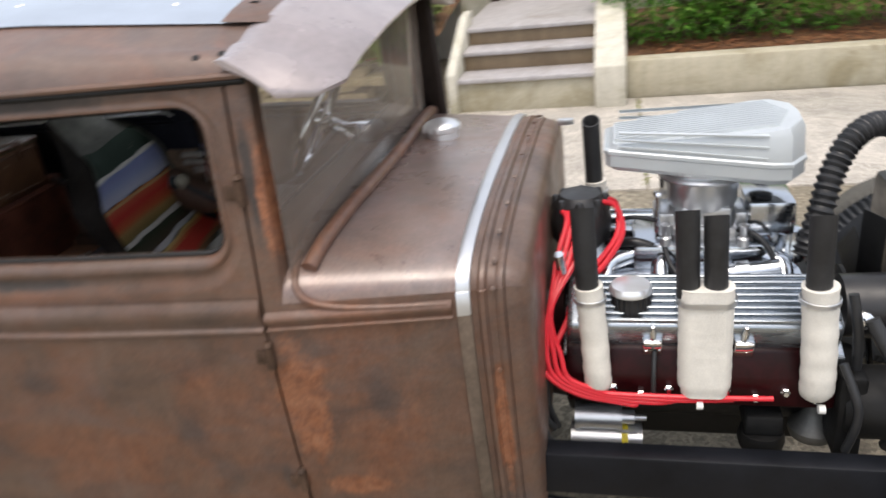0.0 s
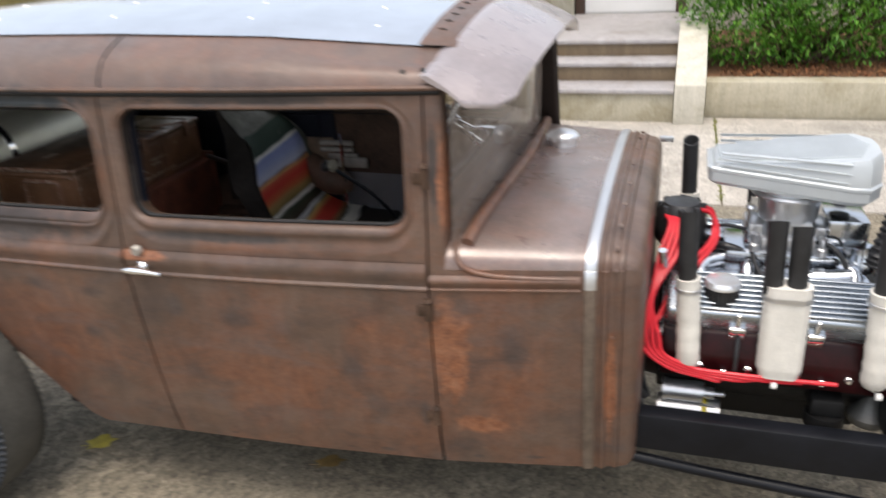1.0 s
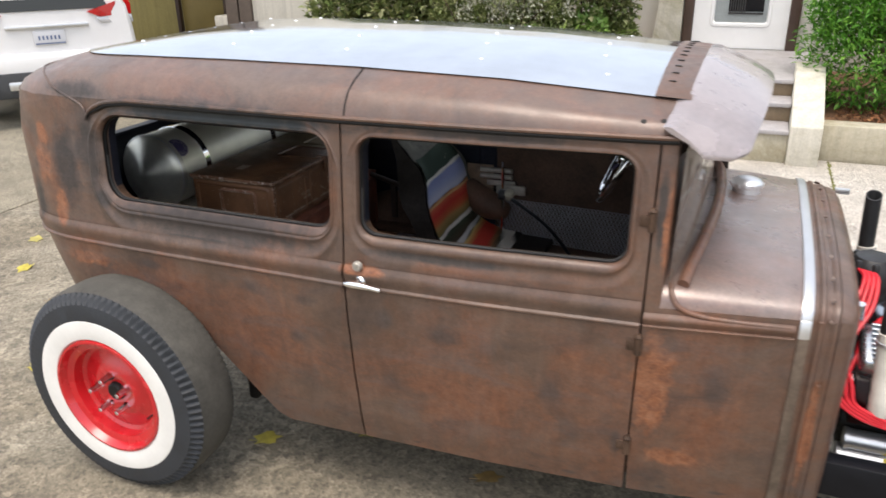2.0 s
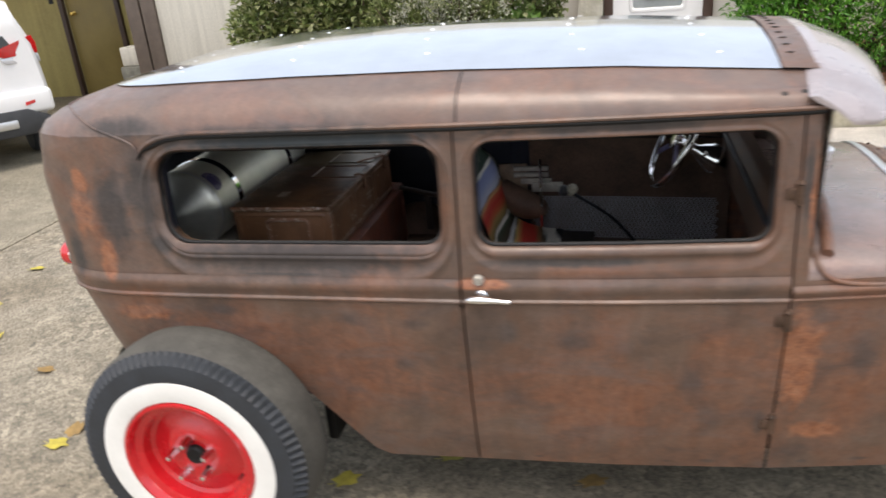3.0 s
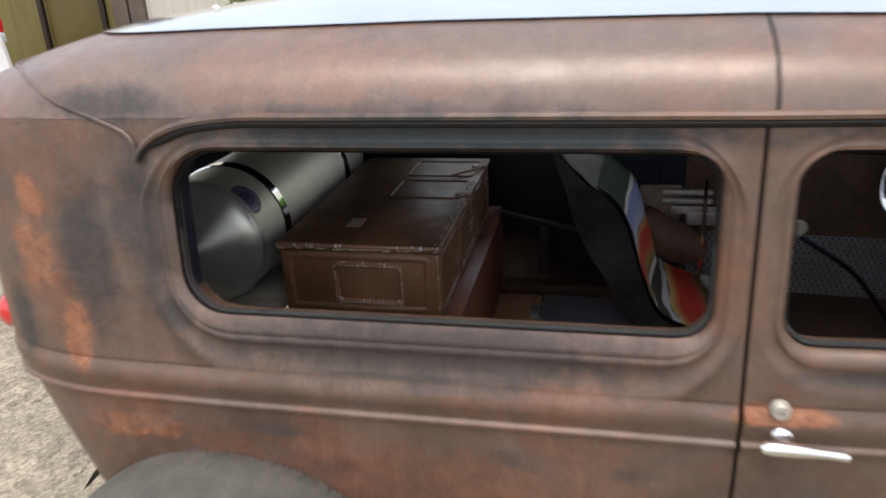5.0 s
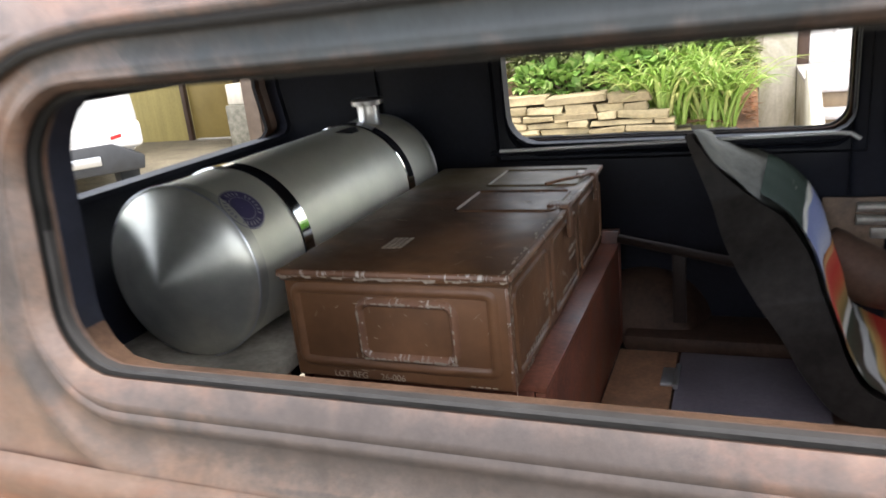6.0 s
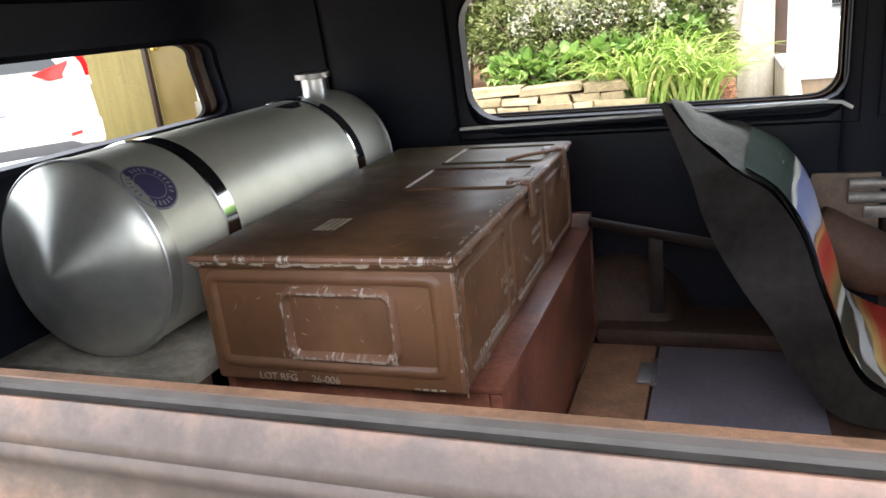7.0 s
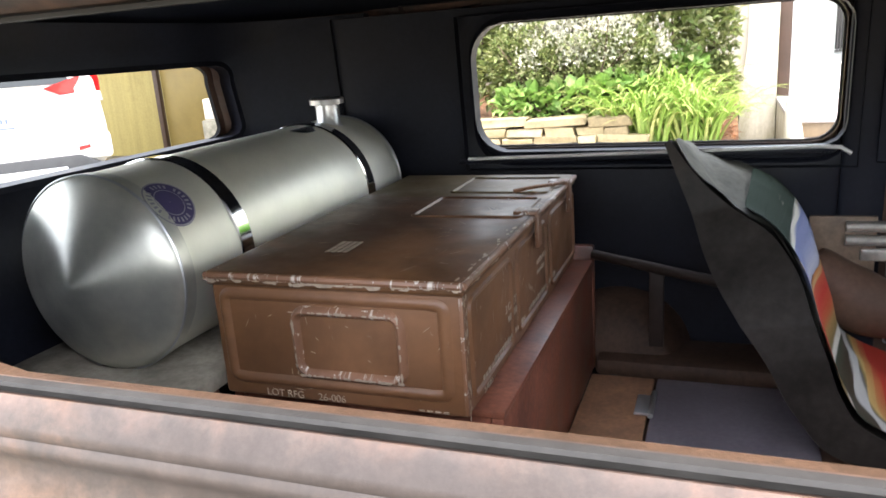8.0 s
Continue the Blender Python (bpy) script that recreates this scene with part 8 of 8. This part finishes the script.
bush("shrub", "straggling olive-green garden shrub with dry twigs", "bush", (-0.42, 7.0, 0.55), [((-0.44, 6.95, 1.30), (0.27, 0.25, 0.36)), ((-0.52, 7.0, 1.75), (0.34, 0.25, 0.35)), ((-0.40, 6.9, 0.86), (0.22, 0.2, 0.2))], 3400, 0.080, 0.050, M["shrub"], 39, 8, group="garden shrubs")
bush("flowering_shrub", "shrub with pale cream blossom sprays over the stones", "bush", (-1.55, 6.0, 0.58), [((-1.62, 5.98, 1.12), (0.40, 0.25, 0.26)), ((-1.12, 6.0, 1.14), (0.44, 0.25, 0.32)), ((-1.9, 6.05, 1.2), (0.35, 0.25, 0.3)), ((-1.4, 6.0, 1.36), (0.55, 0.25, 0.25))], 9000, 0.040, 0.020, M["shrub"], 41, 18, tips=M["bloom"])
bush("broad_leaf_plant", "low clump of broad bright green leaves", "plant", (-1.55, 5.83, 0.60), [((-1.85, 5.80, 0.83), (0.28, 0.12, 0.11)), ((-1.45, 5.78, 0.84), (0.35, 0.12, 0.13)), ((-1.05, 5.82, 0.88), (0.25, 0.12, 0.13))], 620, 0.105, 0.080, M["broad"], 43, 10)
bush("broad_leaf_plant", "tuft of fresh green leaves beside the steps", "plant", (-0.62, 6.5, 0.56), [((-0.64, 6.4, 0.98), (0.22, 0.2, 0.2))], 420, 0.085, 0.05, M["broad"], 44, 8)


def lily(base, n, seed, spread=0.80, h=0.46):
    """A fountain of long arching blades."""
    rn = random.Random(seed)
    b = thing("day_lily", base, "arching grassy day lily clump, yellow-green", "plant", "day lilies")
    bm = B()
    for i in range(n):
        a = rn.uniform(0, 2 * math.pi)
        out = Vector((math.cos(a), math.sin(a), 0))
        L = rn.uniform(0.6, 1.1)
        R, H = spread * L * rn.uniform(0.3, 1.0), h * L * rn.uniform(0.8, 1.15)
        w = rn.uniform(0.008, 0.015)
        sd = Vector((-out.y, out.x, 0))
        s = Vector(base) + Vector((rn.uniform(-0.10, 0.10), rn.uniform(-0.08, 0.08), 0))
        prev = None
        for k in range(8):
            t = k / 7
            p = s + out * R * t ** 1.3 + Vector((0, 0, H * math.sin(min(1.0, t) * math.pi * rn.uniform(0.60, 0.66))))
            ww = w * (1 - t ** 3) + 0.001
            row = (bm.verts.new(p - sd * ww), bm.verts.new(p + Vector((0, 0, -ww * 0.5))), bm.verts.new(p + sd * ww))
            if prev:
                bm.faces.new((prev[0], prev[1], row[1], row[0]))
                bm.faces.new((prev[1], prev[2], row[2], row[1]))
            prev = row
    raw("foliage", bm, M["lily"], b)
    return b


for i, (x, y, z, n) in enumerate(((-1.02, 5.72, 0.48, 130), (-0.80, 5.66, 0.46, 160), (-0.58, 5.74, 0.44, 150), (-0.86, 5.95, 0.58, 130), (-0.60, 6.0, 0.54, 130), (-0.44, 5.70, 0.42, 120))):
    lily((x, y, z), n, 60 + i, 0.66)
# mulch chips and litter on the beds
for nm, x0, x1, y0, y1, fz, seed in (("mulch", 1.85, 5.5, 5.74, 6.3, lambda x, y: 0.305 + 0.05 * (y - 5.7), 5), ("leaf_litter", -3.45, -0.18, 5.75, 6.5, lambda x, y: 0.47 + 0.14 * (y - 5.6) - 0.12 * max(0.0, min(1.0, (x + 0.5) / 0.5)), 6)):
    rn = random.Random(seed)
    bm = B()
    for i in range(2600):
        x, y = rn.uniform(x0, x1), rn.uniform(y0, y1)
        a = rn.uniform(0, math.pi)
        leaf_faces(bm, Vector((x, y, fz(x, y) + rn.uniform(0.0, 0.035))), Vector((math.cos(a), math.sin(a), rn.uniform(-0.3, 0.4))), Vector((0, 0, 1)), rn.uniform(0.03, 0.07), rn.uniform(0.012, 0.03))
    me = bpy.data.meshes.new("mesh")
    bm.to_mesh(me)
    bm.free()
    me.materials.append(leafy(nm + "_chips", [(0.30, 0.12, 0.05), (0.20, 0.085, 0.04), (0.38, 0.19, 0.08), (0.14, 0.07, 0.035)], 0.9, 0.05))
    tagged(new(nm, me), "reddish-brown bark and dry leaves on the bed", "mulch", kind="stuff")

# the parked white car in the drive
SA = math.atan2(0.62, -0.78)      # the way it points
fw = Vector((math.cos(SA), math.sin(SA), 0))
rt = Vector((fw.y, -fw.x, 0))
lamp = Vector((-5.72, 5.05, 0))
org = lamp - rt * 0.80
suv = thing("parked_car", org, "white parked sport utility car seen from behind", "car")
SM = Matrix((( rt.x, fw.x, 0, org.x), (rt.y, fw.y, 0, org.y), (0, 0, 1.05, 0), (0, 0, 0, 1)))


rows = []
bm = B()
# outline of one half across, from low to roof, at stations along the car
ST = [(0.0, 0.86, 0.50, 0.96, 1.20, 0.70, 1.50), (0.05, 0.90, 0.46, 0.99, 1.24, 0.72, 1.62), (0.25, 0.92, 0.42, 1.00, 1.25, 0.74, 1.69), (0.9, 0.93, 0.36, 1.00, 1.22, 0.75, 1.72), (2.2, 0.93, 0.34, 0.98, 1.14, 0.74, 1.71), (3.0, 0.92, 0.34, 0.96, 1.08, 0.66, 1.50), (3.5, 0.91, 0.36, 0.92, 1.02, 0.78, 1.06), (4.4, 0.84, 0.40, 0.82, 0.90, 0.62, 0.93)]
for y, w, z0, z1, z2, wr, zr in ST:
    half = [(w * 0.86, z0), (w * 0.97, z0 + 0.10), (w, z0 + 0.25), (w, (z0 + z1) / 2 + 0.1), (w * 0.985, z1), (w * 0.955, z2), (wr + (w * 0.95 - wr) * 0.35, z2 + (zr - z2) * 0.62), (wr + 0.02, zr - 0.06), (wr * 0.85, zr - 0.012), (wr * 0.4, zr), ]
    full = [(x, z) for x, z in half] + [(-x, z) for x, z in reversed(half)]
    rows.append([bm.verts.new(SM @ Vector((x, y, z))) for x, z in full])
for a, b in zip(rows, rows[1:]):
    for i in range(len(a)):
        j = (i + 1) % len(a)
        bm.faces.new((a[i], a[j], b[j], b[i]))
bm.faces.new(rows[0])
bm.faces.new(rows[-1])
bmesh.ops.bevel(bm, geom=[e for e in bm.edges if len(e.link_faces) == 2 and e.calc_face_angle(0) > 0.6], offset=0.03, segments=3, affect="EDGES", profile=0.5)
sbody = part("body", bm, M["suv_white"], suv, "glossy white bodywork", 35)
bm = B()
prism(bm, [(-0.66, 1.20), (0.66, 1.20), (0.60, 1.32), (0.56, 1.50), (-0.56, 1.50), (-0.60, 1.32)], lambda p: SM @ Vector((p[0], -0.012 + 0.10 * max(0, (p[1] - 1.2)), p[1])), lambda p: SM @ Vector((p[0], 0.05 + 0.10 * max(0, (p[1] - 1.2)), p[1])))
part("rear_window", bm, M["dark_glass"], suv, "dark rear window")
for s in (-1, 1):
    bm = B()
    prism(bm, [(0.42, 1.17), (0.66, 1.24), (0.875, 1.30), (0.905, 1.22), (0.90, 1.12), (0.55, 1.11)], lambda p: SM @ Vector((s * p[0], -0.03 + max(0, p[0] - 0.7) * 0.38, p[1])), lambda p: SM @ Vector((s * p[0], 0.06 + max(0, p[0] - 0.7) * 0.5, p[1])), 0.008)
    tl = part("tail_lamp", bm, M["lamp_red"], suv, "red tail lamp")
    bm = B()
    prism(bm, [(0.50, 1.108), (0.90, 1.118), (0.91, 1.03), (0.56, 1.045)], lambda p: SM @ Vector((s * p[0], -0.026 + max(0, p[0] - 0.7) * 0.38, p[1])), lambda p: SM @ Vector((s * p[0], 0.06 + max(0, p[0] - 0.7) * 0.5, p[1])), 0.008)
    part("clear_lens", bm, M["lamp_clear"], tl, "clear lower lens")
    bm = B()
    prism(bm, [(0.62, 0.665), (0.885, 0.700), (0.885, 0.668), (0.62, 0.633)], lambda p: SM @ Vector((s * p[0], -0.084 + max(0, p[0] - 0.7) * 0.2, p[1])), lambda p: SM @ Vector((s * p[0], 0.02, p[1])))
    part("reflector", bm, M["lamp_red"], suv, "slim red reflector")
bm = B()
box(bm, -0.91, 0.91, -0.07, 0.12, 0.54, 0.78, 0.05, SM, 3)
part("bumper", bm, M["suv_white"], suv, "white bumper")
bm = B()
prism(bm, [(-0.87, 0.34), (0.87, 0.34), (0.89, 0.46), (0.62, 0.60), (-0.62, 0.60), (-0.89, 0.46)], lambda p: SM @ Vector((p[0], -0.085, p[1])), lambda p: SM @ Vector((p[0], 0.2, p[1])), 0.015)
part("lower_bumper", bm, M["suv_dark"], suv, "dark grey plastic bumper skirt")
bm = B()
box(bm, -0.50, 0.50, -0.10, -0.05, 0.42, 0.51, 0.015, SM)
part("skid_plate", bm, M["alu"], suv, "silver skid plate")
bm = B()
box(bm, -0.42, 0.42, -0.035, 0.0, 1.025, 1.06, 0.008, SM)
part("trim_bar", bm, M["alu"], suv, "grey trim bar over the plate")
bm = B()
box(bm, -0.16, 0.16, -0.022, -0.006, 0.86, 1.0, 0.004, SM)
plate = part("number_plate", bm, M["plate"], suv, "pale plate")
bm = B()
for i in range(6):
    box(bm, -0.115 + i * 0.040, -0.095 + i * 0.040, -0.024, -0.0225, 0.91, 0.95, 0, SM)
box(bm, -0.15, 0.15, -0.024, -0.0225, 0.865, 0.878, 0, SM)
part("plate_bars", bm, M["plate_ink"], plate, kind="stuff")
for y in (0.85, 3.55):
    for s in (-1, 1):
        bm = B()
        m = SM @ along((s * 0.80, y, 0.36), (s, 0, 0))
        lathe(bm, [(0.22, -0.10), (0.34, -0.10), (0.36, -0.07), (0.362, 0.05), (0.34, 0.09), (0.24, 0.10)], m, 40)
        w = part("wheel", bm, M["tyre"], suv, "black road tyre")
        bm = B()
        lathe(bm, [(0.24, 0.085), (0.22, 0.07), (0.06, 0.085), (0, 0.09)], m, 30)
        part("rim", bm, M["alu"], w)

# fallen leaves on the drive
rn = random.Random(77)
first = None
spots = [(-1.98, 0.33), (0.36, 0.36), (-0.585, 0.26), (-1.75, -0.35), (-2.5, 0.9), (-1.35, -0.55), (-2.3, 1.7), (-3.1, 1.2), (0.9, 0.2), (-2.0, -0.1), (-2.9, 2.4), (-3.4, 0.4), (-0.2, 0.45), (-1.7, 0.9)] + [(rn.uniform(-3.8, -1.5), rn.uniform(-0.8, 3.0)) for _ in range(12)]
for x, y in spots:
    if first is None:
        bm = B()
        n = 12
        c = bm.verts.new((0, 0, 0.010))
        ring = []
        for k in range(n):
            a = 2 * math.pi * k / n
            r = 0.042 * (1 + 0.28 * math.cos(5 * a))
            ring.append(bm.verts.new((r * math.cos(a) * 1.25, r * math.sin(a), 0.004 + 0.012 * abs(math.sin(a)) * rn.random())))
        for k in range(n):
            bm.faces.new((c, ring[k], ring[(k + 1) % n]))
        rod(bm, (-0.035, 0, 0.005), (-0.075, 0.012, 0.004), 0.0012, 5)
        first = new("fallen_leaf", finish(bm, M["dead_leaf"]))
        first.location = (x, y, 0.0)
        tagged(first, "yellow-brown fallen leaf lying on the drive", "leaf", "fallen leaves")
    else:
        z = 0.010 if x < -4.2 else 0.0
        copy_thing(first, pose(x, y, z, rn.uniform(-8, 8), rn.uniform(-8, 8), rn.uniform(0, 360)))
